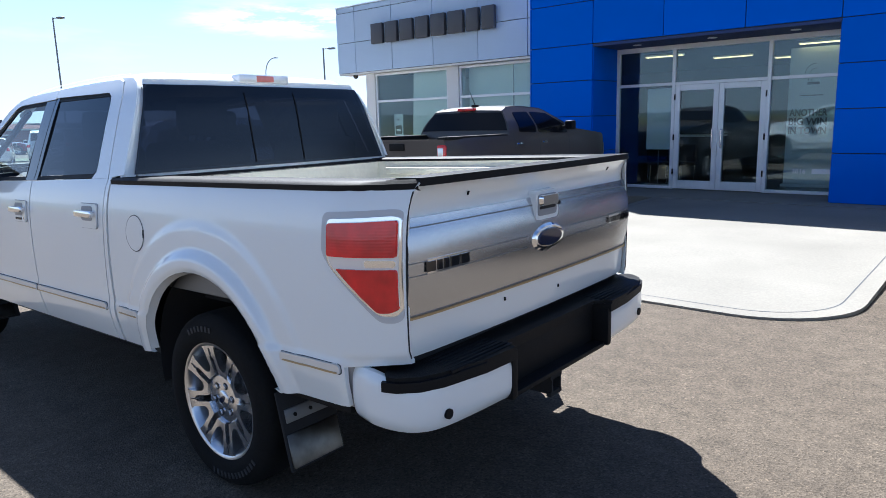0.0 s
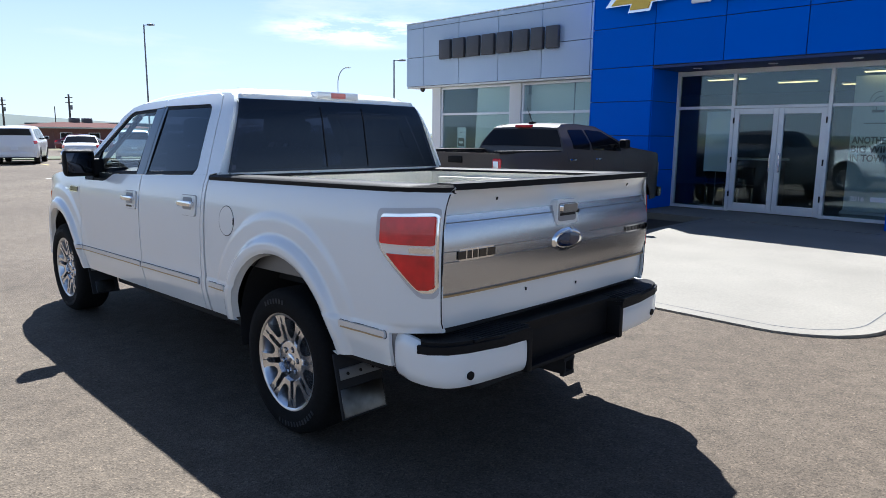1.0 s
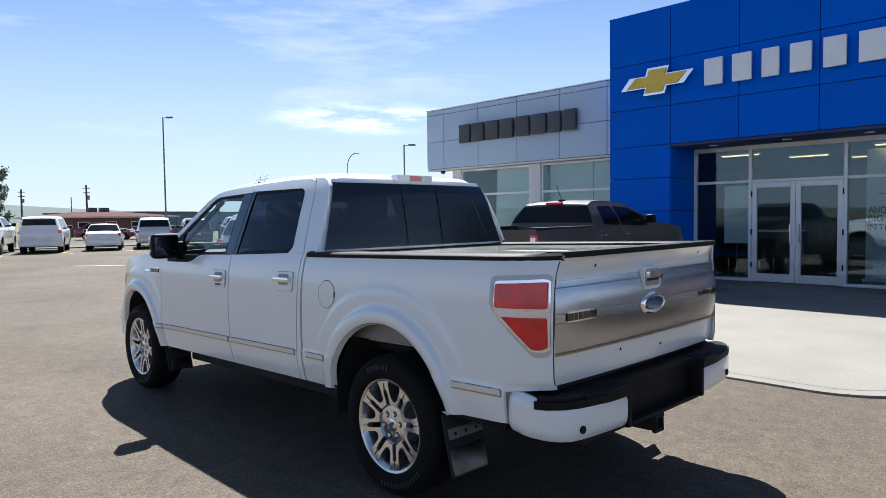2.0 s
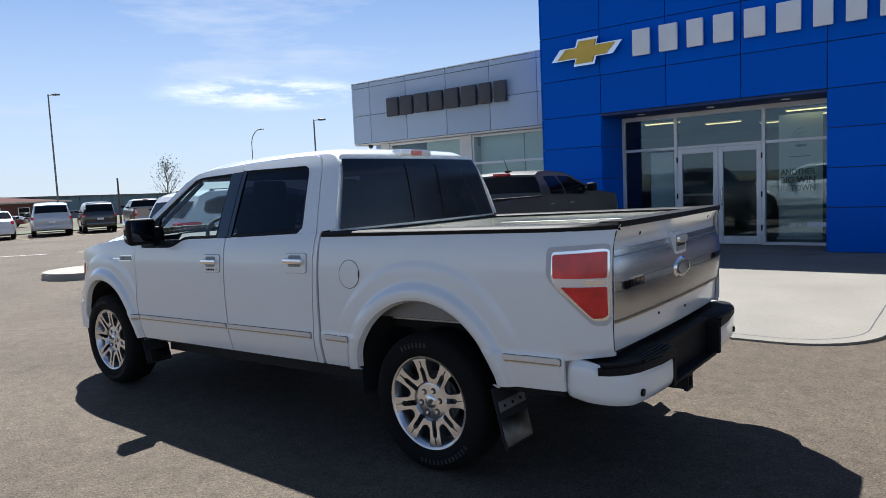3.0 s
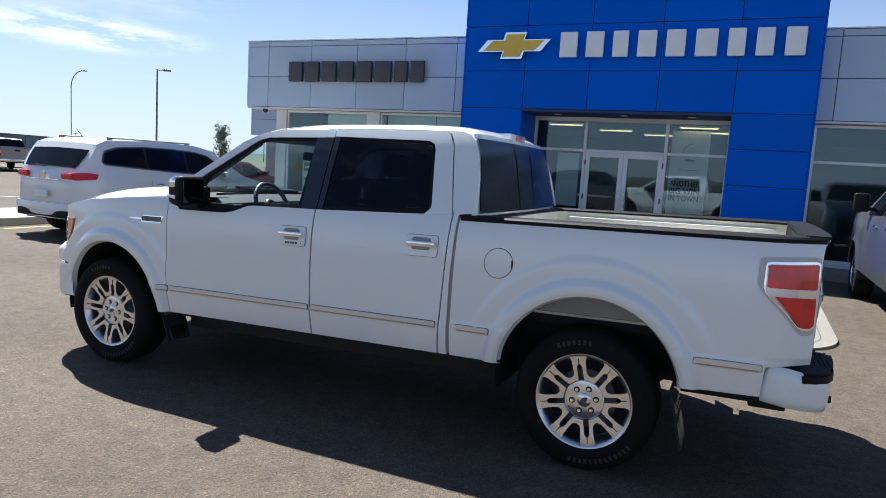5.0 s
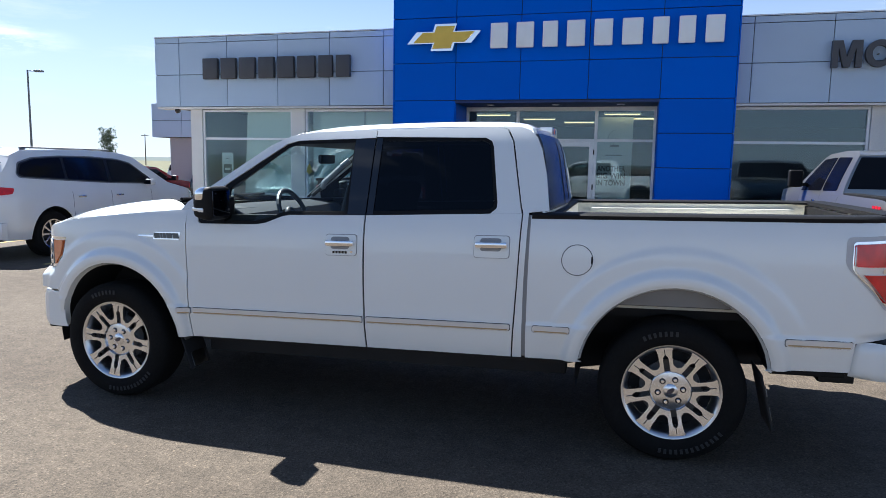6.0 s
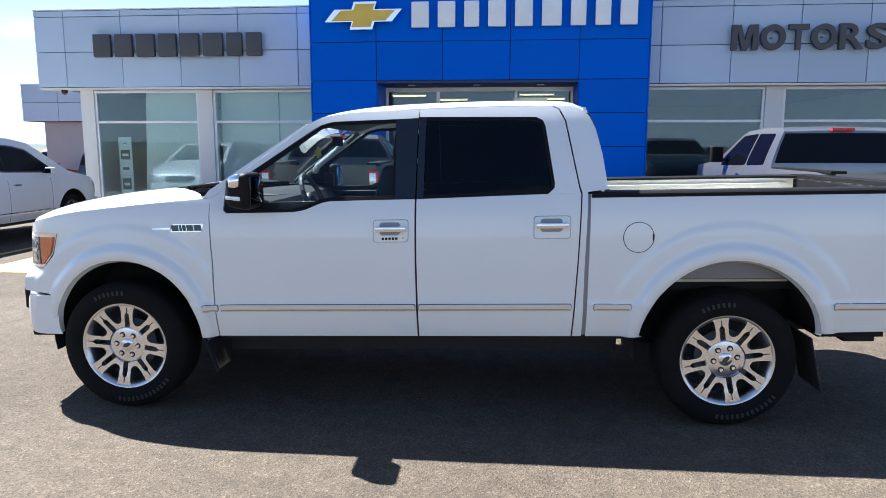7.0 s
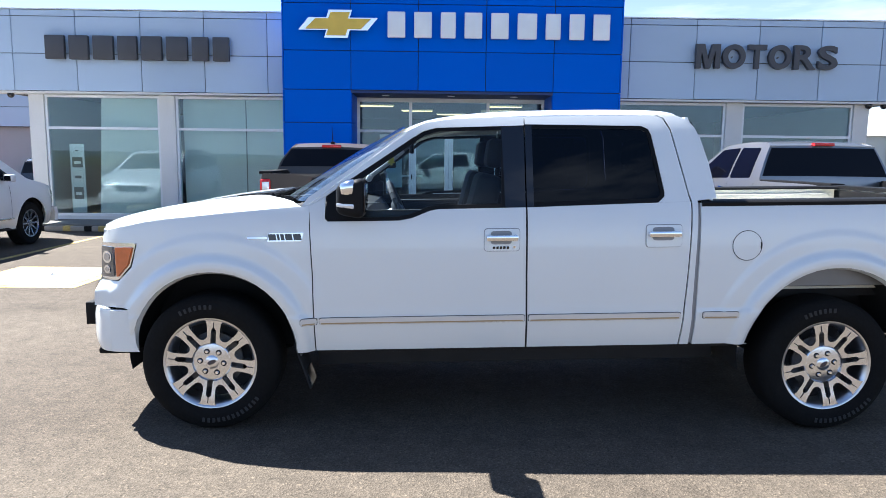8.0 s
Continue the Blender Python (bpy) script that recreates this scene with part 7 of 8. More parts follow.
S = suv_spec(5.13, 1.0, 1.79, 1.13, 3.02, (0.385, 0.25, 10, 0.245), 0.42, -1.03)
DLO = [(-0.58, 1.40), (-0.52, 1.345), (0.40, 1.285), (1.40, 1.225), (2.62, 1.185), (2.64, 1.21), (2.02, 1.575), (1.70, 1.64), (1.10, 1.675), (0.40, 1.68), (-0.20, 1.645), (-0.50, 1.56)]
S["windows"] = []
S["round_r"], S["glass_k"] = 0.33, 0.88
S["glass"][0] = ("rear_window", [(-0.93, 1.25), (-0.70, 1.57)])
S["mirror_w"], S["mirror_h"], S["mirror"] = 0.20, 0.125, (2.33, 1.15)
S["lamps"][0] = ("tail_lamp", [(-1.01, 1.165), (-0.85, 1.185), (-0.69, 1.165), (-0.74, 1.075), (-1.01, 1.04)], M_red)
wsuv, dd = vehicle("suv", "white three-row crossover parked nose-in with red tail lamps", "suv", pose(-13.35, 7.15, 0, 0, 0, 90), M_white_car, S)
roof_rails(wsuv, S)
for s in (1, -1):
    part("window_trim", side_panel(rounded([(u + (0.02 if u > 1 else -0.02), z + (0.018 if z > 1.45 else -0.02)) for u, z in DLO], 0.05, 3), dd, 1.0, s, 0.004, 0.012, 0.10), M_steel, wsuv, "dull metal window surround")
    part("window_band", side_panel(rounded(DLO, 0.05, 3), dd, 1.0, s, 0.007, 0.012, 0.10), M_dull_black, wsuv, "black window band")
    for poly_w in ([(-0.55, 1.40), (-0.48, 1.36), (0.36, 1.305), (0.36, 1.66), (-0.18, 1.63), (-0.46, 1.55)], [(0.42, 1.30), (1.36, 1.245), (1.36, 1.645), (1.10, 1.66), (0.42, 1.662)], [(1.44, 1.24), (2.56, 1.20), (2.0, 1.56), (1.70, 1.622), (1.44, 1.635)]):
        part("side_window", side_panel(rounded(poly_w, 0.04, 3), dd, 1.0, s, 0.011, 0.008, 0.10), M_dark_glass, wsuv, "dark side glass")
for s in (1, -1):
    part("tail_lamp", box_mesh(-1.062, -0.99, s * 0.44, s * 0.685, 1.055, 1.165, 0.03, 3), M_red, wsuv, "red tail lamp on the tailgate")
part("tailgate_strip", box_mesh(-1.068, -1.02, -0.42, 0.42, 1.02, 1.045, 0.008), M_chrome, wsuv, "chrome strip above the plate")
part("lower_cladding", box_mesh(-1.10, -0.98, -0.66, 0.66, 0.37, 0.50, 0.03, 3), M_trim, wsuv, "black lower bumper cladding")
bm = bmesh.new()
cyl(bm, (-0.25, 0.0, 1.78), (-0.42, 0.0, 1.96), 0.007, 0.004, seg=6)
part("aerial", bm, M_trim, wsuv)
part("rear_wiper", cyl(bmesh.new(), (-1.02, 0.0, 1.26), (-0.97, 0.32, 1.28), 0.009, seg=6), M_trim, wsuv)
part("emblem", cyl(bmesh.new(), (-1.075, 0, 1.10), (-1.06, 0, 1.10), 0.07, seg=20), M_chrome, wsuv, "plain round chrome emblem")
for s in (1, -1):
    part("side_moulding", box_mesh(0.52, 2.50, s * 0.992, s * 1.006, 0.50, 0.53, 0.005), M_chrome, wsuv)


def sedan_spec():
    rear, front, belt, roof = -1.0, 3.75, 0.95, 1.44
    out = [(rear + 0.04, 0.5), (rear, 0.86), (rear + 0.10, belt + 0.03), (rear + 0.45, belt + 0.06), (rear + 1.05, roof - 0.04), (0.7, roof), (1.2, roof - 0.03), (2.1, belt + 0.05), (front - 0.4, belt - 0.10), (front - 0.05, belt - 0.22), (front, 0.6), (front, 0.5)]
    return dict(half=0.91, belt=belt, roof=roof, rear=rear, front=front, base=2.78, wheel=(0.33, 0.21, 7, 0.21), arch=0.385, sill=0.28, outline=out, crown=0.03,
                skins=[("boot", [(rear + 0.04, 0.5), (rear, 0.86), (rear + 0.10, belt + 0.03), (rear + 0.45, belt + 0.06)]), ("rear_frame", [(rear + 0.45, belt + 0.06), (rear + 1.05, roof - 0.04)]), ("roof", [(rear + 1.03, roof - 0.05), (0.7, roof), (1.2, roof - 0.03)]),
                       ("windscreen_frame", [(1.2, roof - 0.03), (2.1, belt + 0.05)]), ("bonnet", [(2.08, belt + 0.05), (front - 0.4, belt - 0.10), (front - 0.05, belt - 0.22), (front, 0.6), (front, 0.5)])],
                glass=[("rear_window", [(rear + 0.52, belt + 0.10), (rear + 1.0, roof - 0.07)]), ("windscreen", [(1.27, roof - 0.06), (2.02, belt + 0.09)])],
                windows=[[(rear + 0.85, belt + 0.04), (0.62, belt + 0.02), (0.62, roof - 0.09), (rear + 1.15, roof - 0.10)], [(0.68, belt + 0.02), (1.78, belt + 0.02), (1.15, roof - 0.10), (0.68, roof - 0.09)]],
                lamps=[("tail_lamp", [(rear + 0.02, belt - 0.02), (rear + 0.28, belt - 0.0), (rear + 0.22, belt - 0.16), (rear + 0.02, belt - 0.18)], M_red), ("headlamp", [(front - 0.04, 0.72), (front - 0.4, 0.80), (front - 0.36, 0.68), (front - 0.04, 0.60)], M_clear_lens)],
                bumper=(0.30, 0.58), plate=0.62, handles=(0.15, 1.15), doors=(0.66, 1.72), mirror=(1.72, belt + 0.02), tumble=0.17)


def van_spec():
    S = suv_spec(5.1, 0.98, 1.75, 1.08, 3.07, (0.34, 0.22, 7, 0.21), 0.22, -1.0)
    return S


# the far row, tails towards the lot
FAR = "far row of parked vehicles"
row = [("pickup_truck", "white crew-cab pickup truck in the far parking row", "pickup truck", 5.2, M_white_car, pickup_spec(5.8, 1.0, 1.90, 1.36)),
       ("suv", "large white suv in the far parking row", "suv", 7.7, M_white_car, suv_spec(5.2, 1.0, 1.88, 1.20, 2.95, (0.39, 0.26, 6, 0.22), 0.14)),
       ("sedan", "white saloon car in the far parking row", "car", 10.4, M_white_car, sedan_spec()),
       ("minivan", "pale silver minivan in the far parking row", "minivan", 12.85, M_pale_silver, van_spec()),
       ("suv", "black suv in the far parking row", "suv", 15.1, M_black_car, suv_spec(4.8, 0.88, 1.68, 1.08, 2.8, (0.36, 0.23, 7, 0.22), 0.24)),
       ("pickup_truck", "tan pickup truck in the far parking row", "pickup truck", 17.75, M_tan_car, pickup_spec(5.5, 0.96, 1.76, 1.25)),
       ("pickup_truck", "silver pickup truck in the far parking row", "pickup truck", 20.4, M_silver, pickup_spec(5.6, 0.97, 1.78, 1.27))]
for nm, lb, ct, y, pt, S in row:
    v, dd = vehicle(nm, lb, ct, pose(-39.6, (y + 1) * 1.115 - 1, 0, 0, 0, 180 - 20), pt, S, FAR)
    if "pickup" in nm:
        fit_bed(v, S, dd)
# cars by the side of the building
for nm, lb, ct, x, y, yaw, pt, S in (("sedan", "red saloon car parked beside the showroom", "car", -18.8, 16.0, 95, M_red_car, sedan_spec()),
                                     ("suv", "white suv with a dark rear window beside the low block", "suv", -21.5, 24.0, 90, M_white_car, suv_spec(4.6, 0.93, 1.58, 1.02, 2.75, (0.34, 0.23, 6, 0.21), 0.14)),
                                     ("suv", "black suv parked beside the low block", "suv", -15.32, 16.9, 90, M_black_car, suv_spec(4.15, 0.84, 1.55, 1.0, 2.5, (0.33, 0.22, 6, 0.20), 0.2)),
                                     ("sedan", "maroon saloon car parked by the far red building", "car", -62.0, 17.5, 60, M_maroon_car, sedan_spec()),
                                     ("sedan", "white saloon car parked past the showroom", "car", 12.5, 24.0, 100, M_white_car, sedan_spec())):
    vehicle(nm, lb, ct, pose(x, y, 0, 0, 0, yaw), pt, S)


# ---- lamps, poles, trees, far buildings, hills ----
def lot_lamp(x, y, h, yaw, arm=0.55):
    p = thing("lamp_post", "tall grey steel lot lamp with a flat box head", "lamp post", pose(x, y, 0, 0, 0, yaw))
    part("base", cyl(bmesh.new(), (0, 0, 0), (0, 0, 0.7), 0.25, seg=16), M_curb, p, "concrete footing")
    part("pole", cyl(bmesh.new(), (0, 0, 0.7), (0, 0, h), 0.085, 0.06, seg=12), M_steel, p)
    part("arm", box_mesh(0, arm, -0.03, 0.03, h - 0.10, h - 0.04, 0.01), M_steel, p)
    part("head", box_mesh(arm - 0.05, arm + 0.55, -0.17, 0.17, h - 0.14, h, 0.03), M_steel, p, "flat box lamp head")


def road_lamp(x, y, h, yaw):
    p = thing("street_lamp", "curved grey street lamp with a cobra head", "street lamp", pose(x, y, 0, 0, 0, yaw))
    bm = bmesh.new()
    pts = [(0, 0, 0), (0, 0, h - 2.2)] + [(1.6 - 1.6 * math.cos(radians(a)), 0, h - 2.2 + 2.2 * math.sin(radians(a))) for a in range(12, 85, 12)]
    for a, b in zip(pts, pts[1:]):
        cyl(bm, a, b, 0.065, 0.06, seg=10)
    part("pole", bm, M_steel, p)
    end = pts[-1]
    part("head", box_mesh(end[0], end[0] + 0.75, -0.14, 0.14, end[2] - 0.06, end[2] + 0.08, 0.05), M_steel, p, "cobra lamp head")


lot_lamp(-64.7, 25.1, 11.3, 25)
lot_lamp(-46.6, 39.45, 8.1, 20)
road_lamp(-85.7, 61.4, 11.4, 20)


def utility_pole(x, y, h, arm=True, r=0.11, lamp=False):
    p = thing("utility_pole", "weathered wooden utility pole with short crossbars" if lamp else "weathered wooden utility pole", "utility pole", pose(x, y, 0, 0, 0, 60))
    part("pole", cyl(bmesh.new(), (0, 0, 0), (0, 0, h), r, r * 0.7, seg=10), M_wood_pole, p)
    if lamp:
        for zz in (0.35, 0.95):
            part("crossbar", box_mesh(-0.42, 0.42, -0.06, 0.06, h - zz - 0.10, h - zz), M_wood_pole, p)
        part("transformer", cyl(bmesh.new(), (0.22, 0, h - 1.9), (0.22, 0, h - 1.35), 0.16, seg=10), M_steel, p, "grey can transformer")
    elif arm:
        part("crossarm", box_mesh(-1.1, 1.1, -0.06, 0.06, h - 0.6, h - 0.45), M_wood_pole, p)
        for k in (-0.95, 0.0, 0.95):
            part("insulator", cyl(bmesh.new(), (k, 0, h - 0.45), (k, 0, h - 0.2), 0.05, seg=8), M_sign_white, p)


for x, y, h, a in ((-110, 22.9, 6.2, None), (-96, 27.3, 6.3, None), (-120, 32.0, 5.5, False), (-52.8, 24.7, 3.5, False), (-300, 226, 7.5, True), (-138.6, 166, 9.0, True)):
    utility_pole(x, y, h, a, 0.09 if a is False else 0.15, a is None)


def small_tree(x, y, h, spread, leaves, seed, material, leaf=0.12, low=0.30):
    """A slim young tree: tapered trunk, rising limbs, loose clumps of leaves with gaps."""
    rng = random.Random(seed)
    t = thing("tree", "slim young tree with sparse dusty leaves" if leaves < 900 else "young tree with a fuller green crown", "tree", pose(x, y, 0))
    bm = bmesh.new()
    pts = [Vector((0, 0, 0))]
    for k in range(1, 7):
        pts.append(Vector((rng.uniform(-0.05, 0.05) * k * 0.4, rng.uniform(-0.05, 0.05) * k * 0.4, h * 0.92 * k / 6)))
    for k in range(6):
        cyl(bm, pts[k], pts[k + 1], 0.075 * (1 - k / 6.6), 0.075 * (1 - (k + 1) / 6.6), seg=7)
    tips = []
    for k in range(26):
        z = h * rng.uniform(low, 0.86)
        i = min(5, int(z / (h * 0.92) * 6))
        base = pts[i].lerp(pts[i + 1], min(1.0, z / (h * 0.92) * 6 - i))
        a = rng.uniform(0, 2 * math.pi)
        ln = spread * (1.15 - 0.75 * (z / h)) * rng.uniform(0.55, 1.0)
        tip = base + Vector((math.cos(a) * ln * 0.75, math.sin(a) * ln * 0.75, ln * rng.uniform(0.75, 1.25)))
        cyl(bm, base, tip, 0.022, 0.006, seg=5)
        for q in (0.45, 0.65, 0.82, 1.0):
            tips.append(base.lerp(tip, q))
    part("trunk", bm, M_bark, t)
    bm = bmesh.new()
    for k in range(leaves):
        c = rng.choice(tips) + Vector((rng.gauss(0, 0.12), rng.gauss(0, 0.12), rng.gauss(0, 0.12))) * (spread / 1.2)
        r = Euler((rng.uniform(0, 6.3), rng.uniform(0, 6.3), rng.uniform(0, 6.3))).to_matrix()
        s = leaf * rng.uniform(0.6, 1.3)
        vs = [bm.verts.new(c + r @ Vector(p) * s) for p in ((-0.5, 0, 0), (0, -0.3, 0.05), (0.5, 0, 0), (0, 0.3, 0.05))]
        bm.faces.new(vs)
    part("crown", bm, material, t, "loose leaves with gaps between them", smooth=False)


small_tree(-47.0, 25.5, 4.6, 1.95, 560, 3, M_leaf, 0.11, 0.22)
small_tree(-40.0, 39.5, 4.0, 1.15, 1500, 5, M_leaf_light, 0.14, 0.25)
small_tree(-47.5, 8.3, 5.7, 1.05, 2600, 8, M_leaf_light, 0.16, 0.2)

# verge behind the far row
bm = prism([(-51.5, -20.0), (-46.5, -20.0), (-41.5, 60.0), (-46.5, 60.0)], 0.0, 0.06)
tagged(part("ground_verge", bm, M_grass, label="rough green verge behind the parking row", smooth=False), kind="structure")

# red-roofed brick block
bd = thing("building", "long low brick building with a red metal roof", "building", pose(-82, 27, -1.3, 0, 0, 12))
part("wall", box_mesh(-5, 5, -8.4, 2.7, 0, 3.25), M_brick, bd, smooth=False)
bm = bmesh.new()
low = [bm.verts.new((x, y, 3.38)) for x, y in ((-5.8, -9.2), (5.8, -9.2), (5.8, 3.5), (-5.8, 3.5))]
r0, r1 = bm.verts.new((0, -5.2, 3.95)), bm.verts.new((0, -0.4, 3.95))
for f in ((low[0], low[1], r0), (low[1], low[2], r1, r0), (low[2], low[3], r1), (low[3], low[0], r0, r1), low[::-1]):
    bm.faces.new(f)
part("roof", bm, M_red_roof, bd, "red metal hip roof", smooth=False)
part("fascia", box_mesh(-5.75, 5.75, -9.15, 3.45, 3.24, 3.378), M_pale_siding, bd, "pale eaves board", smooth=False)
for k in range(4):
    y = -7.2 + 2.9 * k
    w = part("window", box_mesh(4.98, 5.05, y - 0.6, y + 0.6, 1.75, 2.85), M_sign_white, bd, "white-framed window", smooth=False)
    for z0, z1 in ((1.81, 2.27), (2.33, 2.79)):
        part("pane", box_mesh(5.045, 5.06, y - 0.53, y + 0.53, z0, z1), M_dark_glass, w, smooth=False)
for y in (-3.6, -2.2):
    part("roof_vent", box_mesh(-0.4, 0.4, y - 0.42, y + 0.42, 3.85, 4.40, 0.05), M_sign_dark, bd, "dark rooftop unit")

# long blue-grey shed
sh = thing("shed", "long blue-grey steel-clad shed with a flat roofline", "shed", pose(-108, 60, -1.1, 0, 0, 28))
part("wall", box_mesh(-8, 8, -38, 24, 0, 3.6), M_teal, sh, smooth=False)
part("roof", box_mesh(-8.2, 8.2, -38.2, 24.2, 3.6, 3.8, 0.03), M_sign_dark, sh, smooth=False)
part("side_wall", box_mesh(-7.9, 8.05, 24.0, 44, 0, 3.2), M_pale_siding, sh, smooth=False)
for k in range(30):
    part("rib", box_mesh(8.0, 8.05, -37 + 2 * k, -36.9 + 2 * k, 0, 3.6), M_teal, sh, smooth=False)

# pale steel shed past the east end
ps = thing("shed", "pale green steel-clad shed with a low pitched roof", "shed", pose(24, 42, 0, 0, 0, -10))
part("wall", box_mesh(-8, 8, -5, 5, 0, 3.4), M_pale_siding, ps, smooth=False)
bm = bmesh.new()
prof = [(-5.3, 3.3), (0, 4.9), (5.3, 3.3)]
a = [bm.verts.new((-8.3, y, z)) for y, z in prof]
b = [bm.verts.new((8.3, y, z)) for y, z in prof]
for i in range(3):
    bm.faces.new((a[i], a[(i + 1) % 3], b[(i + 1) % 3], b[i]))
bm.faces.new(a), bm.faces.new(b)
part("roof", bm, M_pale_siding, ps, smooth=False)
for k in range(12):
    part("rib", box_mesh(-7.7 + 1.4 * k, -7.6 + 1.4 * k, -5.06, -5.0, 0, 3.4), M_pale_siding, ps, smooth=False)

# low hills along the horizon
bm = bmesh.new()
rng = random.Random(4)
n = 220
ring0, ring1, ring2 = [], [], []
for k in range(n):
    a = 2 * math.pi * k / n
    west = math.exp(-(max(0.0, radians(175) - a) / radians(16)) ** 2) * math.exp(-(max(0.0, a - radians(175)) / radians(60)) ** 2)
    hgt = 4 + 4 * noise.noise((math.cos(a) * 2.2, math.sin(a) * 2.2, 1.3)) + 38 * west + 2 * noise.noise((math.cos(a) * 9, math.sin(a) * 9, 4.0))
    hgt = max(2.0, hgt)
    for ringv, r, z in ((ring0, 1450, -1), (ring1, 1750, hgt), (ring2, 2300, hgt * 0.9)):
        ringv.append(bm.verts.new((r * math.cos(a), r * math.sin(a), z)))
for p, q in ((ring0, ring1), (ring1, ring2)):
    for k in range(n):
        bm.faces.new((p[k], p[(k + 1) % n], q[(k + 1) % n], q[k]))
tagged(part("backdrop_hills", bm, M_hill, label="low hazy blue-grey hills on the horizon"), kind="structure")


# ---- in the showroom windows ----
# pale display boards behind the west windows
for x0, x1, tilt in ((-13.05, -11.5, 3), (-11.0, -8.55, 0)):
    bd = thing("display_board", "tall pale display board just inside the window", "display board", pose((x0 + x1) / 2, 14.16, 0.13, 0, tilt, 0))
    w = (x1 - x0) / 2
    part("board", box_mesh(-w, w, 0, 0.03, 0.05, 2.86), M_screen, bd, smooth=False)
    part("foot", box_mesh(-w, w, -0.15, 0.2, 0.0, 0.048, 0.01), M_alu, bd)
# narrow rack with small notices
rk = thing("notice_rack", "narrow pale notice rack with small printed cards", "notice rack", pose(-13.55, 14.18, 0.13))
part("panel", box_mesh(-0.17, 0.17, 0, 0.03, 0.0, 1.75), M_poster, rk, smooth=False)
for k, (z, w, h) in enumerate(((1.55, 0.12, 0.10), (1.20, 0.24, 0.24), (0.85, 0.24, 0.26), (0.45, 0.22, 0.28))):
    part("card", box_mesh(-w / 2, w / 2, -0.008, -0.001, z, z + h), M_poster_text if k % 2 else M_sign_white, rk, smooth=False)
    part("print", box_mesh(-w / 3, w / 3, -0.012, -0.0085, z + h * 0.35, z + h * 0.6), M_sign_white if k % 2 else M_poster_text, rk, "plain printed bar", smooth=False)
# tall poster beside the doors
po = thing("poster_stand", "tall pale poster on a stand with grey lettering, inside the showroom", "poster stand", pose(-3.465, 15.7, 0.128))
part("sheet", box_mesh(-0.44, 0.44, 0.0, 0.008, 0.06, 2.78), M_poster, po, smooth=False)
part("foot", box_mesh(-0.46, 0.46, -0.14, 0.15, 0.0, 0.055, 0.01), M_alu, po)
for z, line in ((1.43, "ANOTHER"), (1.25, "BIG WIN"), (1.07, "IN TOWN")):
    me = text_mesh(line, 0.2, 0.003, 0.006)
    vx = [v.co.x for v in me.vertices]
    vy = [v.co.y for v in me.vertices]
    for v in me.vertices:
        v.co = Vector(((v.co.x - min(vx)) / (max(vx) - min(vx)) * 0.70, (v.co.y - min(vy)) / (max(vy) - min(vy)) * 0.145, v.co.z))
    lt = part("lettering", me, M_poster_text, po)
    lt.matrix_basis = pose(-0.40, -0.004, z, 90, 0, 0)
part("line", box_mesh(-0.22, 0.20, -0.004, -0.001, 1.83, 1.85), M_poster_text, po, "plain grey bar", smooth=False)
for k in range(3):
    def ribbon(i, j, k=k):
        a = radians(200 - 120 * i)
        rr = 0.17 - 0.035 * k + 0.010 * j
        return (0.02 + 0.03 * k + rr * math.cos(a), -0.004, 2.24 - 0.05 * k + 1.25 * rr * math.sin(a))
    part("drawing", thicken(grid(ribbon, 12, 1), (0, 1, 0), 0.003), M_poster_text, po, "curved grey line", smooth=False)
part("drawing", box_mesh(-0.10, 0.12, -0.004, -0.001, 2.05, 2.10), M_poster_text, po, "plain grey bar", smooth=False)
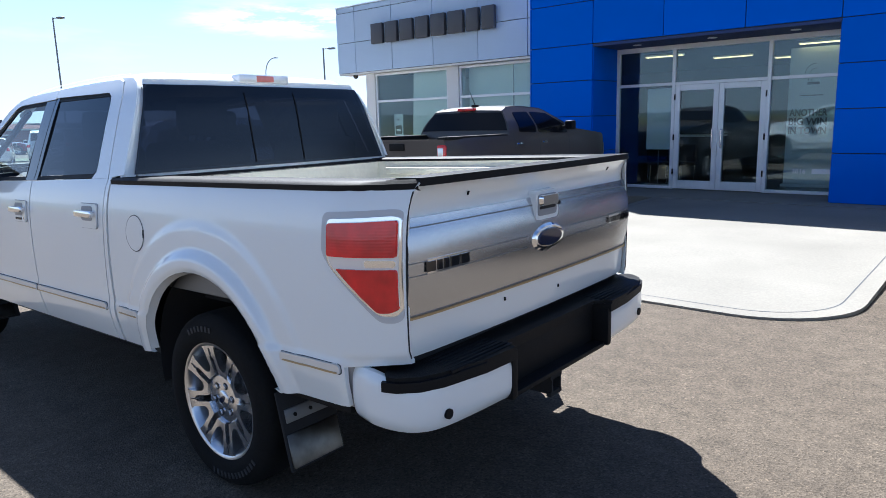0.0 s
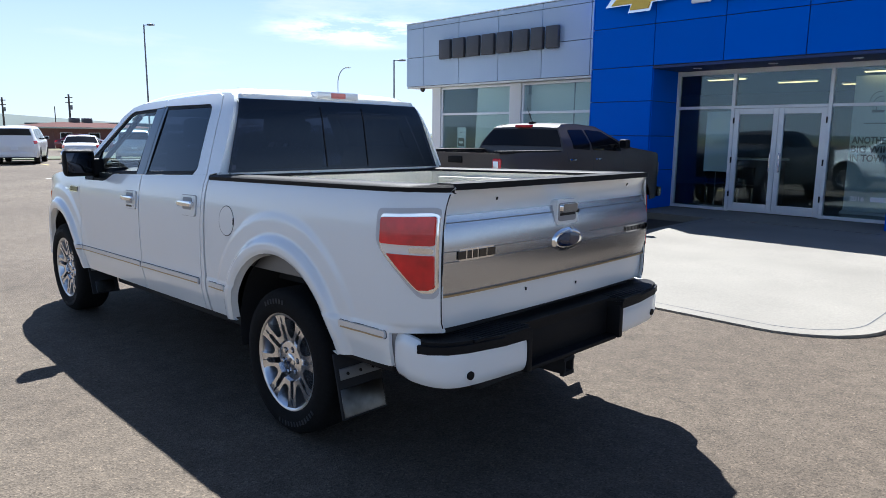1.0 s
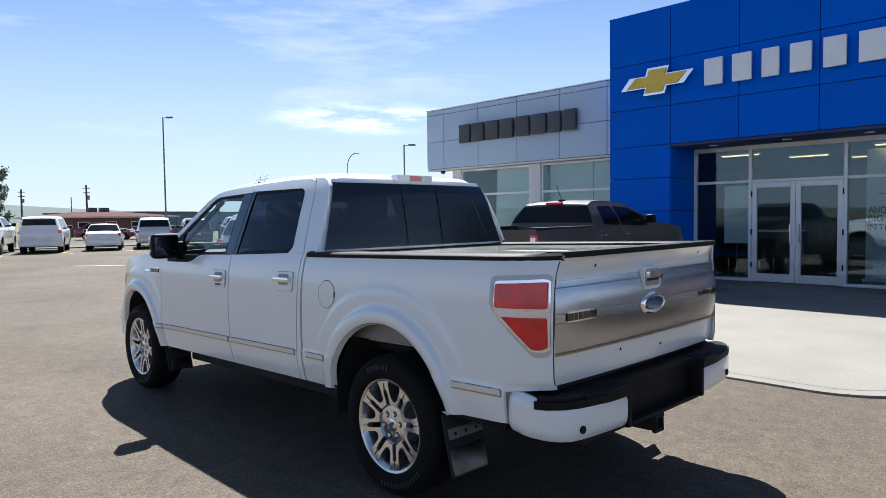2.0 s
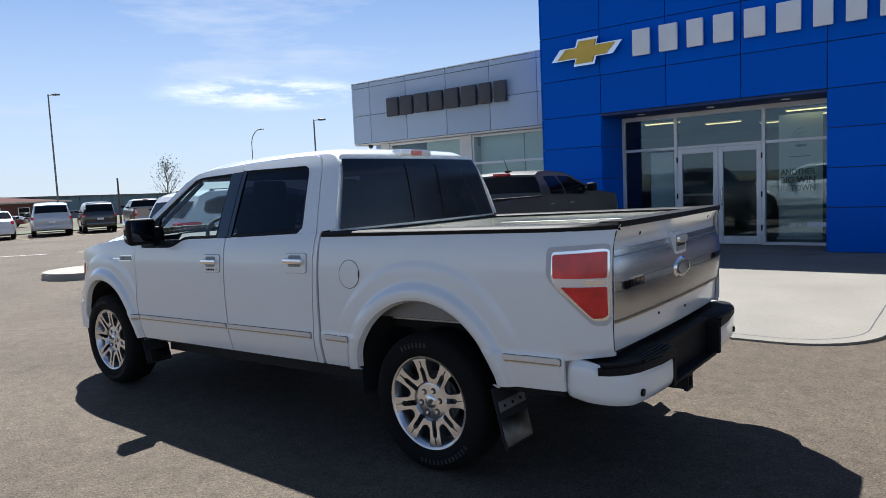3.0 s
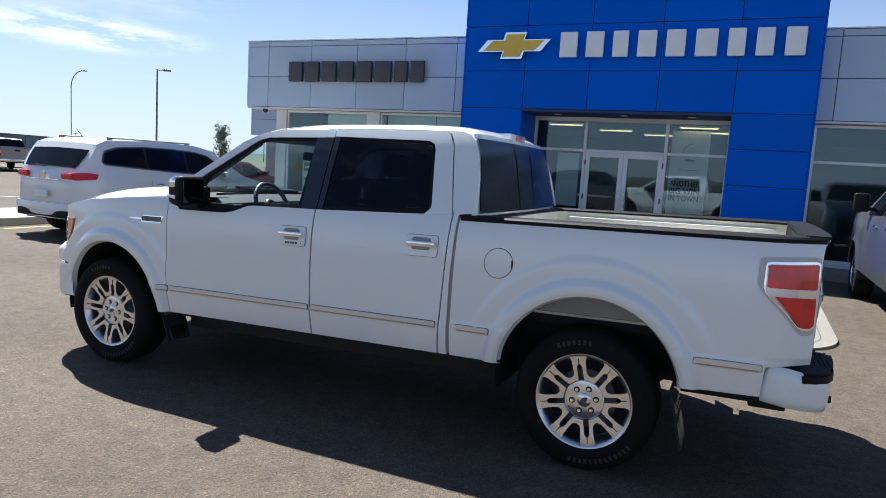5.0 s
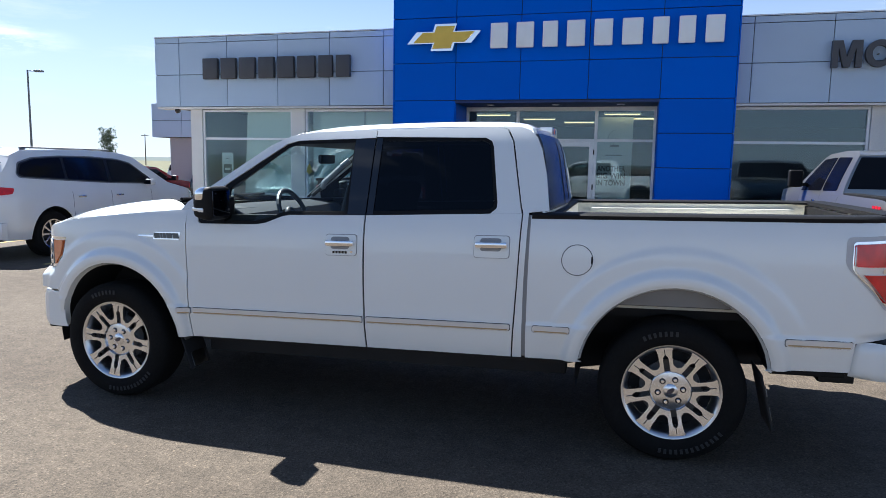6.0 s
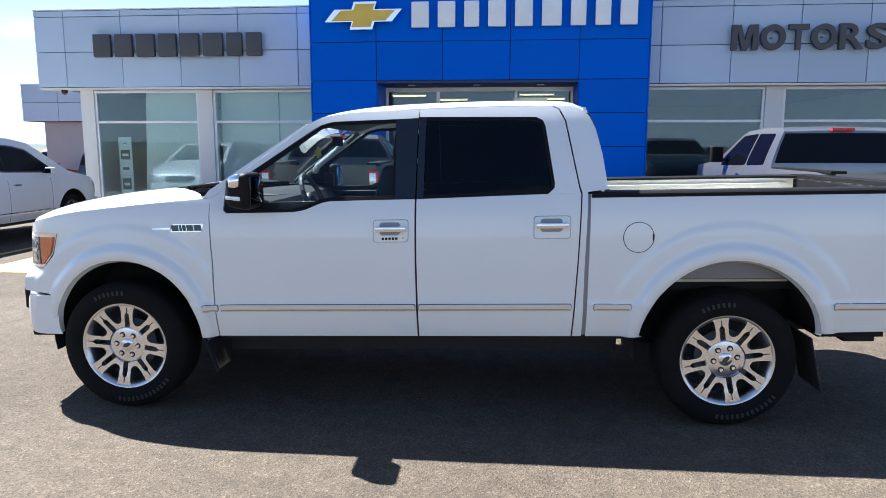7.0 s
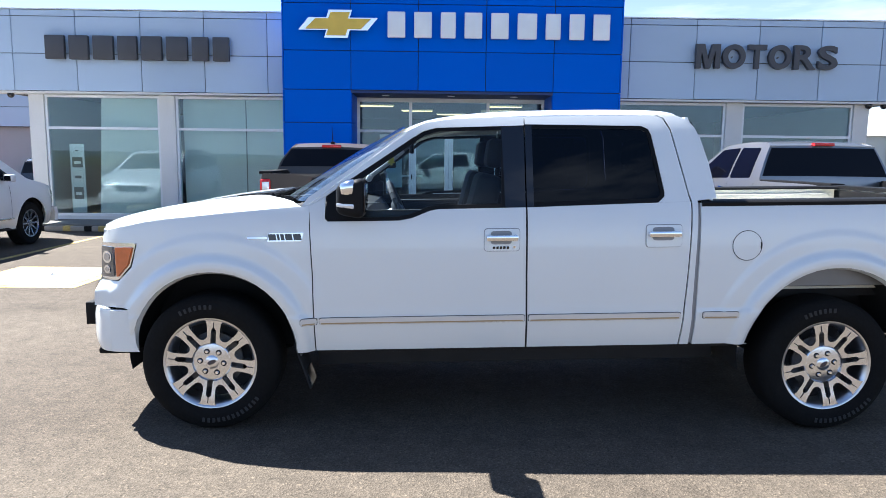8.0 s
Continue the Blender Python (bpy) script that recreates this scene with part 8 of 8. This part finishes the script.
yr = thing("window_lettering", "small white lettering low on the glass", "lettering", pose(-3.35, DOOR_Y + 0.012, 0.52))
me = text_mesh("2016", 0.12, 0.001, 0.002)
lt = part("letters", me, M_sign_white, yr)
lt.matrix_basis = pose(-0.02, -0.002, 0, 90, 0, 0)
part("bar", box_mesh(0.32, 0.85, -0.003, 0.0, 0.0, 0.085), M_sign_white, yr, "plain white bar", smooth=False)
# counter and chairs inside
dk = thing("desk", "dark reception desk inside the entrance", "desk", pose(-6.2, 16.4, 0.128))
part("top", box_mesh(-0.8, 0.8, -0.35, 0.35, 1.02, 1.06, 0.008), M_sign_white, dk)
part("front", box_mesh(-0.76, 0.76, -0.30, -0.26, 0, 1.02), M_sign_dark, dk)
for x in (-0.74, 0.70):
    part("side", box_mesh(x, x + 0.04, -0.259, 0.30, 0, 1.02), M_sign_dark, dk)
for x, y, rz in ((-6.45, 15.3, 30), (-5.9, 15.2, -20)):
    ch = thing("chair", "dark visitor chair inside the entrance", "chair", pose(x, y, 0.128, 0, 0, rz), "visitor chairs")
    part("seat", box_mesh(-0.24, 0.24, -0.24, 0.24, 0.42, 0.49, 0.03), M_seat, ch)
    part("backrest", box_mesh(-0.23, 0.23, 0.20, 0.25, 0.50, 0.88, 0.02), M_seat, ch)
    for sx in (-0.2, 0.2):
        for sy in (-0.2, 0.22):
            part("leg", cyl(bmesh.new(), (sx, sy, 0), (sx, sy, 0.42), 0.014, seg=8), M_chrome, ch)
bn = thing("banner_stand", "pale banner stand inside the entrance window", "banner stand", pose(-6.15, 14.55, 0.128))
part("sheet", box_mesh(-0.27, 0.27, 0, 0.01, 0.80, 2.08), M_poster, bn, smooth=False)
part("pole", cyl(bmesh.new(), (0, 0.024, 0.05), (0, 0.024, 2.06), 0.012, seg=8), M_steel, bn)
part("foot", box_mesh(-0.32, 0.32, -0.12, 0.12, 0, 0.048, 0.01), M_alu, bn)
for k in range(3):
    part("print", box_mesh(-0.20, 0.20, -0.004, -0.001, 0.90 + 0.38 * k, 1.16 + 0.38 * k), M_screen, bn, smooth=False)
